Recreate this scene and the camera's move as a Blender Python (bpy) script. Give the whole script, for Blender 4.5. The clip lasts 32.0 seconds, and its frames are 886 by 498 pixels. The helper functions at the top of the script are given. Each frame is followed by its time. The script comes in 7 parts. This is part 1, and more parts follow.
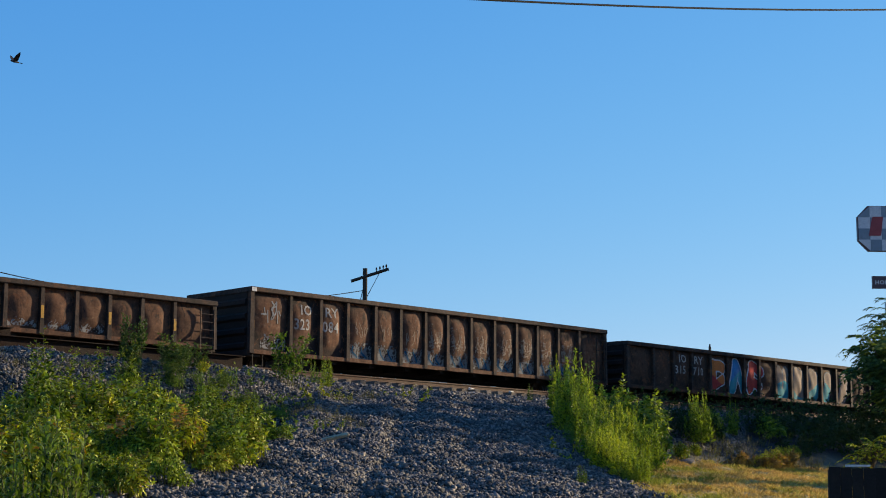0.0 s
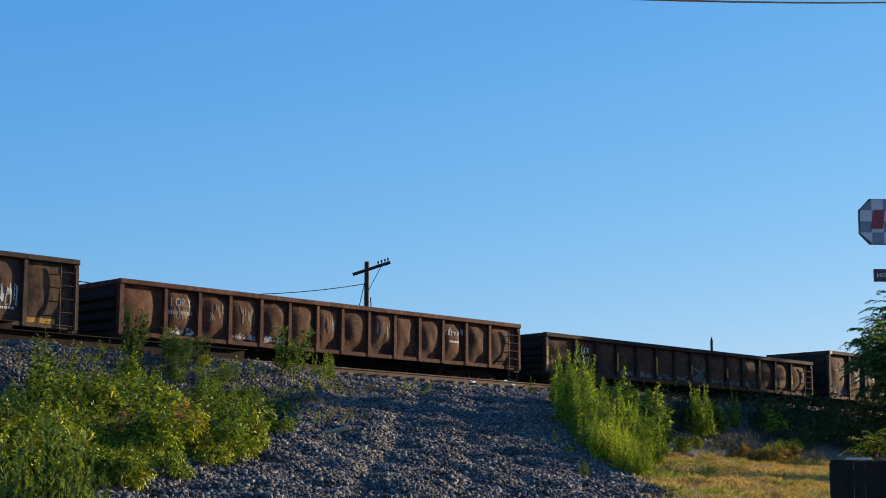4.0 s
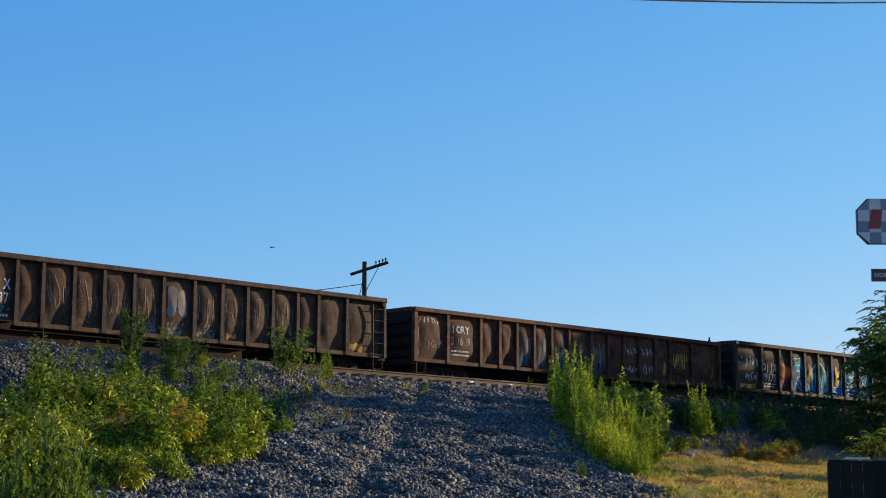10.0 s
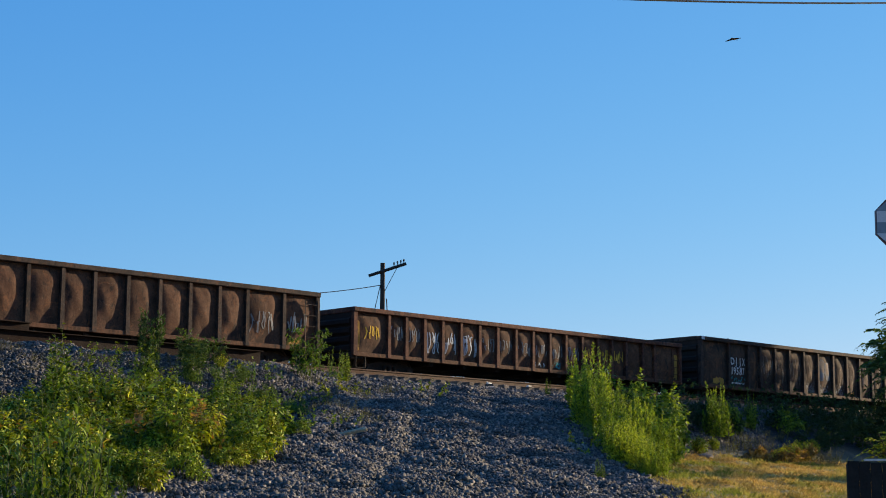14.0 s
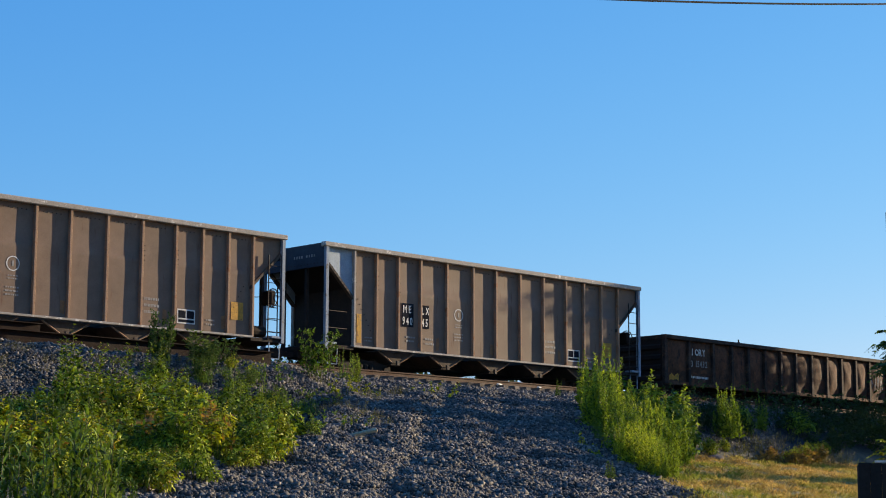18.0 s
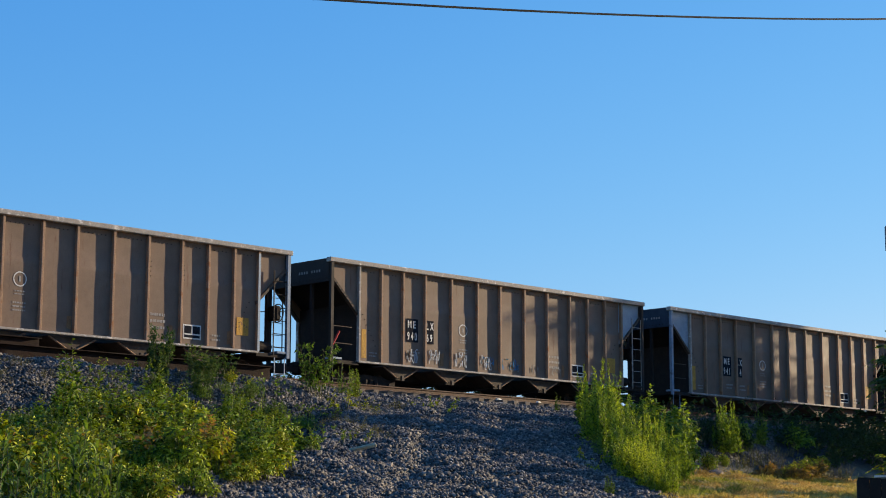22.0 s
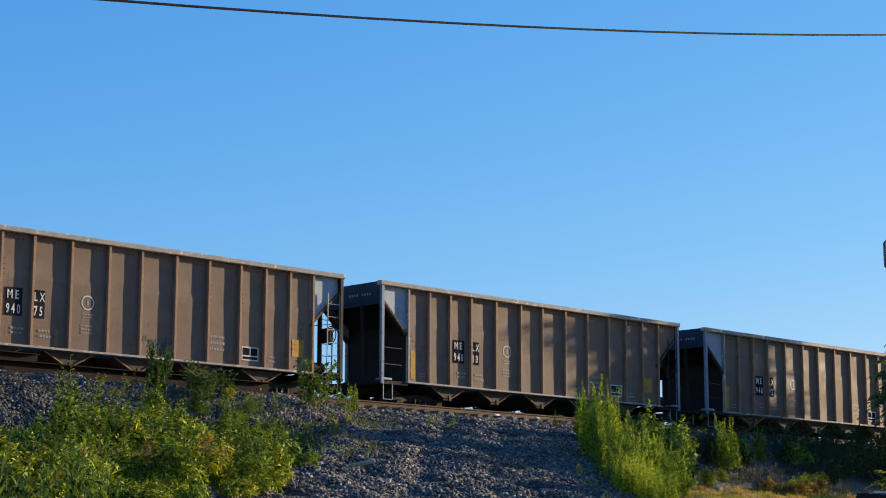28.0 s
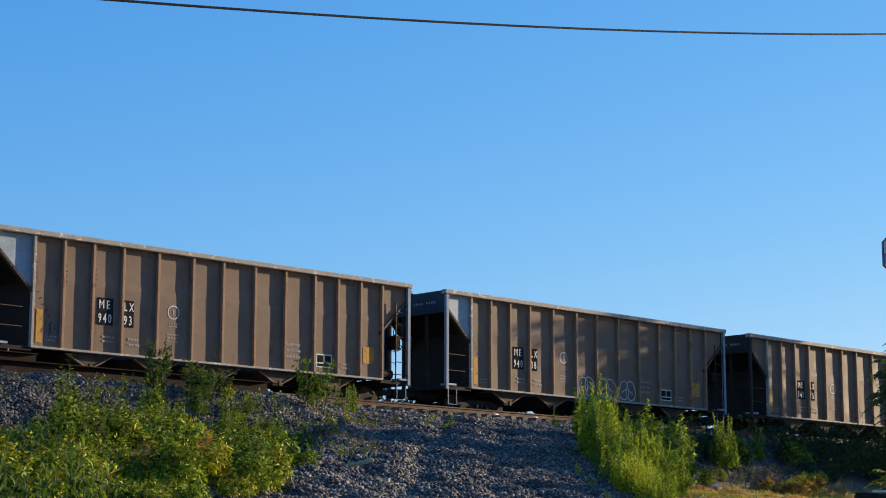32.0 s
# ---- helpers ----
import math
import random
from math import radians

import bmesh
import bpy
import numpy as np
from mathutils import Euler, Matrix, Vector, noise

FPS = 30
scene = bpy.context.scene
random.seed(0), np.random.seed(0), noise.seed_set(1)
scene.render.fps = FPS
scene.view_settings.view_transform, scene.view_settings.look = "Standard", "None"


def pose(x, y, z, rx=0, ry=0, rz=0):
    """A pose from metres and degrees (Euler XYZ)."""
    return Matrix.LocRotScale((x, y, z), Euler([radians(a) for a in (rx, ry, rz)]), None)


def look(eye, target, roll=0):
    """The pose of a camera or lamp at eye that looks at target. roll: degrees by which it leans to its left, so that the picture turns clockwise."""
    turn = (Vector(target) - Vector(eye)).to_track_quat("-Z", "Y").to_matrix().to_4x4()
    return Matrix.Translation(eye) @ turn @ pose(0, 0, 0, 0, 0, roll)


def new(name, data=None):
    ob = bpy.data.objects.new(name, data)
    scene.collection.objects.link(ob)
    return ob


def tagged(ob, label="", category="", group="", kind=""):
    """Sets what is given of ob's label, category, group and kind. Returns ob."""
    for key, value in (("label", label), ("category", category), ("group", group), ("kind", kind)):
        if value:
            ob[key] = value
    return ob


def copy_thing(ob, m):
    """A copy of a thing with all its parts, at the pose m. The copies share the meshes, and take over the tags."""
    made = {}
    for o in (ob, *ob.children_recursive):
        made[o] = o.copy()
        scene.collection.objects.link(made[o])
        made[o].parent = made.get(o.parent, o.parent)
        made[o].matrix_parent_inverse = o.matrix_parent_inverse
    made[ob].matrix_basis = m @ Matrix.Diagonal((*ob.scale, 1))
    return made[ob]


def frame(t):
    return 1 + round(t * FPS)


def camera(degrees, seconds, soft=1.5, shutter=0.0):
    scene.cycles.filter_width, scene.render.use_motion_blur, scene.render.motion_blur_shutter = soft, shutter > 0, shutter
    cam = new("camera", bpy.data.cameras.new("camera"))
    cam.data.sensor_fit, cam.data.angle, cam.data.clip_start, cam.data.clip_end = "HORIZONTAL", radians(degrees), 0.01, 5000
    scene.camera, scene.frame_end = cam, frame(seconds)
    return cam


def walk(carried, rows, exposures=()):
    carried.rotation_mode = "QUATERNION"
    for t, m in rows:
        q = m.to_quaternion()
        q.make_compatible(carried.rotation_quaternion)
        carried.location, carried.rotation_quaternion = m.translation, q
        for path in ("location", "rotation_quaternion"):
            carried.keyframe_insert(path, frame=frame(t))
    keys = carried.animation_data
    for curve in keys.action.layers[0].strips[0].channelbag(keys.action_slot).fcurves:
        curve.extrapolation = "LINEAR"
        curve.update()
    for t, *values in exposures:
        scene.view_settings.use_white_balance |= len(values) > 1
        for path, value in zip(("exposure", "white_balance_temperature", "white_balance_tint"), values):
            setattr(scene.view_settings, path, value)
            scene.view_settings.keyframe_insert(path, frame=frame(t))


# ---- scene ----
# World: x runs along the railway in the train's direction, y away from the camera, z up.
# ---------------------------------------------------------------- camera
EYE = (0.0, 0.0, 1.6)
cam = camera(27.443, 32.0, soft=1.0)
# seconds, heading from +y towards +x, tilt upwards, lean (degrees); a hand-held camera on one spot
PATH = [
    (0, 45.404, 8.813, 0.114),
    (0.5, 45.404, 8.776, 0.109),
    (1, 45.404, 8.756, 0.105),
    (1.5, 45.386, 8.755, 0.099),
    (2, 45.372, 8.749, 0.099),
    (2.5, 45.371, 8.717, 0.091),
    (3, 45.363, 8.651, 0.083),
    (3.5, 45.345, 8.609, 0.080),
    (5.5, 45.374, 8.590, 0.081),
    (6, 45.368, 8.590, 0.080),
    (6.5, 45.374, 8.590, 0.075),
    (7, 45.392, 8.590, 0.072),
    (7.5, 45.407, 8.592, 0.067),
    (8, 45.402, 8.599, 0.061),
    (8.5, 45.405, 8.599, 0.057),
    (9, 45.418, 8.596, 0.051),
    (9.5, 45.422, 8.599, 0.052),
    (10, 45.422, 8.599, 0.051),
    (10.5, 45.416, 8.600, 0.054),
    (11, 45.351, 8.599, 0.056),
    (11.5, 45.212, 8.592, 0.057),
    (12, 45.130, 8.591, 0.066),
    (12.5, 45.098, 8.596, 0.084),
    (13, 45.087, 8.597, 0.089),
    (13.5, 45.032, 8.624, 0.096),
    (14, 44.845, 8.639, 0.097),
    (14.5, 44.643, 8.634, 0.110),
    (16.5, 44.496, 8.655, 0.170),
    (17, 44.508, 8.639, 0.164),
    (17.5, 44.511, 8.638, 0.165),
    (18, 44.512, 8.675, 0.165),
    (18.5, 44.513, 8.770, 0.169),
    (19, 44.515, 8.873, 0.170),
    (19.5, 44.516, 8.955, 0.170),
    (20, 44.516, 9.016, 0.167),
    (20.5, 44.514, 9.069, 0.167),
    (21, 44.516, 9.074, 0.167),
    (21.5, 44.520, 9.099, 0.166),
    (22, 44.537, 9.139, 0.164),
    (22.5, 44.548, 9.162, 0.162),
    (23, 44.547, 9.229, 0.149),
    (23.5, 44.551, 9.320, 0.145),
    (24, 44.558, 9.441, 0.142),
    (24.5, 44.555, 9.538, 0.141),
    (25, 44.570, 9.563, 0.138),
    (25.5, 44.571, 9.557, 0.133),
    (27.5, 44.592, 9.635, 0.133),
    (28, 44.581, 9.635, 0.136),
    (28.5, 44.588, 9.635, 0.138),
    (29, 44.592, 9.636, 0.128),
    (29.5, 44.596, 9.640, 0.119),
    (30, 44.600, 9.636, 0.116),
    (30.5, 44.602, 9.634, 0.111),
    (31, 44.621, 9.632, 0.107),
    (31.5, 44.630, 9.629, 0.102),
    (32, 44.625, 9.618, 0.102),
]


def view(heading, tilt, lean):
    a, b = radians(heading), radians(tilt)
    way = Vector((math.sin(a) * math.cos(b), math.cos(a) * math.cos(b), math.sin(b)))
    return look(EYE, Vector(EYE) + way * 10, lean)


walk(cam, [(t, view(h, p, r)) for t, h, p, r in PATH], [(0, 0.78), (14.5, 0.78), (17, 0.86), (32, 0.86)])

# ---------------------------------------------------------------- daylight
SUN = Vector((0.955, -0.225, 0.195)).normalized()
world = bpy.data.worlds.new("sky")
scene.world = world
world.use_nodes = True
wn = world.node_tree.nodes
sky = wn.new("ShaderNodeTexSky")
sky.sky_type = "NISHITA"
sky.sun_disc = False
sky.sun_elevation = math.asin(SUN.z)
sky.sun_rotation = math.atan2(SUN.x, SUN.y)
sky.air_density, sky.dust_density, sky.ozone_density = 1.0, 0.1, 2.5
# the clear evening air is a deeper blue than the plain model
bands = wn.new("ShaderNodeSeparateColor")
tint = wn.new("ShaderNodeCombineColor")
world.node_tree.links.new(sky.outputs[0], bands.inputs[0])
for k, (gain, power) in enumerate(((0.529, 1.32), (1.372, 0.74), (3.57, 0.35))):
    bend, scale = wn.new("ShaderNodeMath"), wn.new("ShaderNodeMath")
    bend.operation, scale.operation = "POWER", "MULTIPLY"
    bend.inputs[1].default_value, scale.inputs[1].default_value = power, gain
    world.node_tree.links.new(bands.outputs[k], bend.inputs[0])
    world.node_tree.links.new(bend.outputs[0], scale.inputs[0])
    world.node_tree.links.new(scale.outputs[0], tint.inputs[k])
world.node_tree.links.new(tint.outputs[0], wn["Background"].inputs[0])
wn["Background"].inputs[1].default_value = 0.081
sun = new("sun", bpy.data.lights.new("sun", "SUN"))
sun.data.energy, sun.data.angle, sun.data.color = 5.0, radians(0.5), (1.0, 0.80, 0.53)
sun.matrix_world = look(SUN * 100, (0, 0, 0))


# ---------------------------------------------------------------- helpers
def mesh(name, verts, faces, mat=None, smooth=False):
    """A mesh from an array of points and an array (or list) of faces."""
    me = bpy.data.meshes.new(name)
    verts = np.asarray(verts, dtype=np.float64)
    if isinstance(faces, np.ndarray):
        n, k = faces.shape
        me.vertices.add(len(verts))
        me.vertices.foreach_set("co", verts.ravel())
        me.loops.add(n * k)
        me.loops.foreach_set("vertex_index", faces.ravel().astype(np.int32))
        me.polygons.add(n)
        me.polygons.foreach_set("loop_start", np.arange(0, n * k, k, dtype=np.int32))
        me.update(calc_edges=True)
    else:
        me.from_pydata(verts.tolist(), [], faces)
    if mat:
        me.materials.append(mat)
    if smooth:
        me.polygons.foreach_set("use_smooth", np.ones(len(me.polygons), dtype=bool))
    return me


def part(name, bm, material, parent, label="", smooth=False):
    """Links a bmesh (or a finished mesh) as one mesh object under a thing or a part."""
    if isinstance(bm, bpy.types.Mesh):
        me = bm
    else:
        me = bpy.data.meshes.new(name)
        bm.normal_update()
        bm.to_mesh(me)
        bm.free()
        me.materials.append(material)
        if smooth:
            me.polygons.foreach_set("use_smooth", np.ones(len(me.polygons), dtype=bool))
    ob = new(name, me)
    ob.parent = parent
    if label:
        ob["label"] = label
    return ob


def empty(name, m=None):
    ob = new(name)
    ob.empty_display_size = 0.2
    if m is not None:
        ob.matrix_basis = m
    return ob


def box(bm, x0, x1, y0, y1, z0, z1, bevel=0.0):
    vs = [bm.verts.new(c) for c in ((x0, y0, z0), (x1, y0, z0), (x1, y1, z0), (x0, y1, z0),
                                    (x0, y0, z1), (x1, y0, z1), (x1, y1, z1), (x0, y1, z1))]
    fs = [bm.faces.new([vs[i] for i in f]) for f in ((3, 2, 1, 0), (4, 5, 6, 7), (0, 1, 5, 4), (1, 2, 6, 5), (2, 3, 7, 6), (3, 0, 4, 7))]
    if bevel:
        es = list({e for f in fs for e in f.edges})
        bmesh.ops.bevel(bm, geom=es, offset=bevel, segments=1, affect="EDGES")
    return bm


def prism(bm, outline, y0, y1):
    """A plate with its outline given in x and z, from y0 to y1."""
    a = [bm.verts.new((x, y0, z)) for x, z in outline]
    b = [bm.verts.new((x, y1, z)) for x, z in outline]
    n = len(a)
    bm.faces.new(a)
    bm.faces.new(b[::-1])
    for i in range(n):
        bm.faces.new((a[(i + 1) % n], a[i], b[i], b[(i + 1) % n]))
    return bm


def bar(bm, p, q, r, n=6, r2=None):
    """A round bar from p to q."""
    p, q = Vector(p), Vector(q)
    m = (q - p).to_track_quat("Z", "Y").to_matrix()
    rings = []
    for c, rad in ((p, r), (q, r if r2 is None else r2)):
        rings.append([bm.verts.new(c + m @ Vector((rad * math.cos(2 * math.pi * i / n), rad * math.sin(2 * math.pi * i / n), 0))) for i in range(n)])
    for i in range(n):
        bm.faces.new((rings[0][i], rings[0][(i + 1) % n], rings[1][(i + 1) % n], rings[1][i]))
    bm.faces.new(rings[0][::-1])
    bm.faces.new(rings[1])
    return bm


def B():
    return bmesh.new()


# ---------------------------------------------------------------- materials
def nodes_of(name):
    mat = bpy.data.materials.new(name)
    mat.use_nodes = True
    nt = mat.node_tree
    return mat, nt, nt.nodes["Principled BSDF"]


def ramp_node(nt, fac, stops):
    r = nt.nodes.new("ShaderNodeValToRGB")
    while len(r.color_ramp.elements) < len(stops):
        r.color_ramp.elements.new(0.5)
    for e, (p, c) in zip(r.color_ramp.elements, stops):
        e.position, e.color = p, (*c, 1)
    nt.links.new(fac, r.inputs[0])
    return r.outputs[0]


def noise_node(nt, coord, scale, detail=4.0, rough=0.6, stretch=None, distortion=0.0):
    if stretch:
        mp = nt.nodes.new("ShaderNodeMapping")
        mp.inputs["Scale"].default_value = stretch
        nt.links.new(coord, mp.inputs[0])
        coord = mp.outputs[0]
    n = nt.nodes.new("ShaderNodeTexNoise")
    n.inputs["Scale"].default_value, n.inputs["Detail"].default_value, n.inputs["Roughness"].default_value = scale, detail, rough
    n.inputs["Distortion"].default_value = distortion
    nt.links.new(coord, n.inputs["Vector"])
    return n.outputs["Fac"]


def mix(nt, fac, a, b, kind="MIX"):
    m = nt.nodes.new("ShaderNodeMix")
    m.data_type, m.blend_type = "RGBA", kind
    for sock, v in ((m.inputs["Factor"], fac), (m.inputs["A"], a), (m.inputs["B"], b)):
        if isinstance(v, (int, float)):
            sock.default_value = v
        elif isinstance(v, tuple):
            sock.default_value = (*v, 1)
        else:
            nt.links.new(v, sock)
    return m.outputs["Result"]


def surface(name, dark, light, scale=3.0, fine=40.0, rough=0.8, metal=0.0, bump=0.3, stain=None, stain_at=0.62, streak=None, vary=0.0, grain=0.55):
    """Grain and blotches in two colours, a third one as stains or vertical streaks, fine relief, and some difference from object to object."""
    mat, nt, bs = nodes_of(name)
    tc = nt.nodes.new("ShaderNodeTexCoord").outputs["Object"]
    info = nt.nodes.new("ShaderNodeObjectInfo")
    add = nt.nodes.new("ShaderNodeVectorMath")
    add.operation = "ADD"
    nt.links.new(tc, add.inputs[0])
    sc = nt.nodes.new("ShaderNodeMath")
    sc.operation = "MULTIPLY"
    sc.inputs[1].default_value = 37.0
    nt.links.new(info.outputs["Random"], sc.inputs[0])
    nt.links.new(sc.outputs[0], add.inputs[1])
    co = add.outputs[0]
    big = noise_node(nt, co, scale, 5, 0.65)
    col = ramp_node(nt, big, ((0.32, dark), (0.68, light)))
    small = noise_node(nt, co, fine, 3, 0.7)
    col = mix(nt, grain, col, ramp_node(nt, small, ((0.3, (0.55, 0.55, 0.55)), (0.7, (1.35, 1.35, 1.35)))), "MULTIPLY")
    if stain:
        n = noise_node(nt, co, scale * 1.7, 6, 0.7, streak)
        col = mix(nt, ramp_node(nt, n, ((stain_at, (0, 0, 0)), (stain_at + 0.1, (1, 1, 1)))), col, stain)
    if vary:
        col = mix(nt, vary, col, ramp_node(nt, info.outputs["Random"], ((0.0, (0.45, 0.45, 0.45)), (1.0, (1.5, 1.5, 1.5)))), "MULTIPLY")
    nt.links.new(col, bs.inputs["Base Color"])
    bs.inputs["Metallic"].default_value = metal
    bs.inputs["Specular IOR Level"].default_value = 0.2 if rough > 0.69 else 0.5
    nt.links.new(ramp_node(nt, big, ((0.3, (rough * 0.8,) * 3), (0.7, (min(1, rough * 1.15),) * 3))), bs.inputs["Roughness"])
    if bump:
        b = nt.nodes.new("ShaderNodeBump")
        b.inputs["Strength"].default_value, b.inputs["Distance"].default_value = bump, 0.02
        nt.links.new(small, b.inputs["Height"])
        nt.links.new(b.outputs[0], bs.inputs["Normal"])
    return mat


def leaf_material(name, dark, light, dry=None, glow=0.35):
    """Leaves: each island has its own green; light shines through."""
    mat, nt, bs = nodes_of(name)
    geo = nt.nodes.new("ShaderNodeNewGeometry")
    stops = [(0.0, dark), (0.8, light)]
    if dry:
        stops += [(0.93, light), (0.98, dry)]
    col = ramp_node(nt, geo.outputs["Random Per Island"], stops)
    info = nt.nodes.new("ShaderNodeObjectInfo")
    col = mix(nt, 1.0, col, ramp_node(nt, info.outputs["Random"], ((0.0, (0.55, 0.65, 0.6)), (0.5, (0.95, 0.97, 0.95)), (1.0, (1.45, 1.3, 1.0)))), "MULTIPLY")
    nt.links.new(col, bs.inputs["Base Color"])
    bs.inputs["Roughness"].default_value = 0.6
    bs.inputs["Specular IOR Level"].default_value = 0.15
    tl = nt.nodes.new("ShaderNodeBsdfTranslucent")
    nt.links.new(mix(nt, 1.0, col, (1.6, 1.7, 0.7), "MULTIPLY"), tl.inputs["Color"])
    sh = nt.nodes.new("ShaderNodeMixShader")
    sh.inputs[0].default_value = glow
    nt.links.new(bs.outputs[0], sh.inputs[1])
    nt.links.new(tl.outputs[0], sh.inputs[2])
    nt.links.new(sh.outputs[0], nt.nodes["Material Output"].inputs["Surface"])
    return mat


M_HOP = surface("weathered_brown_paint", (0.145, 0.098, 0.070), (0.207, 0.145, 0.105), 1.2, 30, 0.7, 0.0, 0.06, (0.125, 0.066, 0.042), 0.60, (3, 3, 0.35), 0.0, 0.22)
M_HOP_POST = surface("rusty_tan_post", (0.25, 0.15, 0.09), (0.35, 0.225, 0.145), 2.0, 30, 0.75, 0.0, 0.2, (0.26, 0.11, 0.045), 0.56)
M_HOP_CHORD = surface("chord_paint", (0.27, 0.24, 0.205), (0.39, 0.35, 0.305), 3.0, 25, 0.75, 0.0, 0.2, (0.72, 0.67, 0.6), 0.57)
# corner steel with the sky's bluish reflection mixed into the base colour
M_HOP_END = surface("sky_tinted_steel", (0.17, 0.21, 0.26), (0.29, 0.34, 0.40), 2.0, 25, 0.7, 0.0, 0.2, (0.09, 0.05, 0.035), 0.6)
# the shadow on the trailing end sheet is put into this dark blue
M_HOP_BEAM = surface("shaded_blue_end", (0.018, 0.026, 0.038), (0.042, 0.055, 0.075), 2.0, 25, 0.7, 0.0, 0.2)
# pale paint; its blue cast is reflected sky, coloured in
M_GUSSET = surface("pale_sky_tinted_gusset", (0.19, 0.25, 0.31), (0.31, 0.38, 0.44), 2.0, 25, 0.65, 0.0, 0.1, (0.2, 0.15, 0.11), 0.66)
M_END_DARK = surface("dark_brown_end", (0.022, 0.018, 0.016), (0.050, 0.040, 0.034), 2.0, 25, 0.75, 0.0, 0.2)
M_UNDER = surface("grimy_underframe", (0.018, 0.013, 0.011), (0.042, 0.030, 0.023), 3.0, 30, 0.85, 0.0, 0.3)
M_CHUTE = surface("chute_steel", (0.05, 0.036, 0.027), (0.11, 0.08, 0.06), 3.0, 30, 0.75, 0.0, 0.2)
M_WHEEL = surface("wheel_steel", (0.05, 0.032, 0.022), (0.10, 0.06, 0.04), 4.0, 30, 0.7, 0.3, 0.2)
M_YELLOW = surface("faded_yellow", (0.38, 0.20, 0.035), (0.54, 0.30, 0.055), 5.0, 30, 0.75, 0.0, 0.2, (0.17, 0.10, 0.06), 0.55)
M_STRIP = surface("orange_yellow_strip", (0.45, 0.21, 0.025), (0.66, 0.33, 0.04), 5.0, 30, 0.7, 0.0, 0.1, (0.15, 0.08, 0.045), 0.5)
M_RUSTMARK = surface("orange_rust", (0.20, 0.10, 0.05), (0.34, 0.17, 0.075), 6.0, 30, 0.8, 0.0, 0.2)
M_WHITE = surface("worn_white_paint", (0.50, 0.49, 0.46), (0.72, 0.71, 0.68), 6.0, 40, 0.7, 0.0, 0.1, (0.18, 0.14, 0.11), 0.60)
M_BLACK = surface("black_paint", (0.016, 0.017, 0.021), (0.030, 0.031, 0.036), 5.0, 40, 0.85, 0.0, 0.1)
M_BLACK.node_tree.nodes["Principled BSDF"].inputs["Specular IOR Level"].default_value = 0.0


def car_paint(name, dark, light, rust, pale, vary=0.25, worn=0.42):
    """Battered car side: blotched paint, rust that breaks through in clusters, grime, pale scrapes, knocks in the steel."""
    mat, nt, bs = nodes_of(name)
    tc = nt.nodes.new("ShaderNodeTexCoord").outputs["Object"]
    info = nt.nodes.new("ShaderNodeObjectInfo")
    add, sc = nt.nodes.new("ShaderNodeVectorMath"), nt.nodes.new("ShaderNodeMath")
    add.operation, sc.operation = "ADD", "MULTIPLY"
    sc.inputs[1].default_value = 53.0
    nt.links.new(tc, add.inputs[0])
    nt.links.new(info.outputs["Random"], sc.inputs[0])
    nt.links.new(sc.outputs[0], add.inputs[1])
    co = add.outputs[0]
    big = noise_node(nt, co, 1.3, 6, 0.65, None, 0.6)
    col = ramp_node(nt, big, ((0.34, dark), (0.66, light)))
    flecks = noise_node(nt, co, 16.0, 5, 0.75)
    col = mix(nt, 0.8, col, ramp_node(nt, flecks, ((0.3, (0.35, 0.35, 0.35)), (0.7, (1.6, 1.55, 1.5)))), "MULTIPLY")
    patches = noise_node(nt, co, 2.4, 8, 0.75, None, 1.0)
    col = mix(nt, ramp_node(nt, patches, ((0.54, (0, 0, 0)), (0.60, (0.75, 0.75, 0.75)))), col, rust)
    # the knocked-out middles of the bays have lost their paint and rusted
    axes, bulge = nt.nodes.new("ShaderNodeSeparateXYZ"), nt.nodes.new("ShaderNodeMapRange")
    nt.links.new(tc, axes.inputs[0])
    nt.links.new(axes.outputs[1], bulge.inputs["Value"])
    bulge.inputs["From Min"].default_value, bulge.inputs["From Max"].default_value = -1.45, -1.49
    bulge.inputs["To Max"].default_value = worn
    bare = ramp_node(nt, noise_node(nt, co, 7.0, 6, 0.7), ((0.3, tuple(c * 0.35 for c in rust)), (0.55, tuple(c * 0.75 for c in rust)), (0.74, tuple(c * 0.75 for c in pale))))
    col = mix(nt, bulge.outputs[0], col, bare)
    soot = noise_node(nt, co, 3.1, 7, 0.7, (1.6, 1.6, 0.7), 0.5)
    col = mix(nt, ramp_node(nt, soot, ((0.55, (0, 0, 0)), (0.64, (0.8, 0.8, 0.8)))), col, (0.018, 0.013, 0.011))
    scrape = noise_node(nt, co, 4.0, 8, 0.8, (0.45, 1, 2.0))
    col = mix(nt, ramp_node(nt, scrape, ((0.63, (0, 0, 0)), (0.67, (0.7, 0.7, 0.7)))), col, pale)
    col = mix(nt, vary, col, ramp_node(nt, info.outputs["Random"], ((0.0, (0.5, 0.5, 0.5)), (1.0, (1.5, 1.45, 1.4)))), "MULTIPLY")
    nt.links.new(col, bs.inputs["Base Color"])
    bs.inputs["Specular IOR Level"].default_value = 0.2
    bs.inputs["Roughness"].default_value = 0.8
    knock = noise_node(nt, co, 3.5, 4, 0.55)
    b, c = nt.nodes.new("ShaderNodeBump"), nt.nodes.new("ShaderNodeBump")
    b.inputs["Strength"].default_value, b.inputs["Distance"].default_value = 0.3, 0.012
    c.inputs["Strength"].default_value, c.inputs["Distance"].default_value = 0.3, 0.05
    nt.links.new(flecks, b.inputs["Height"])
    nt.links.new(knock, c.inputs["Height"])
    nt.links.new(c.outputs[0], b.inputs["Normal"])
    nt.links.new(b.outputs[0], bs.inputs["Normal"])
    return mat


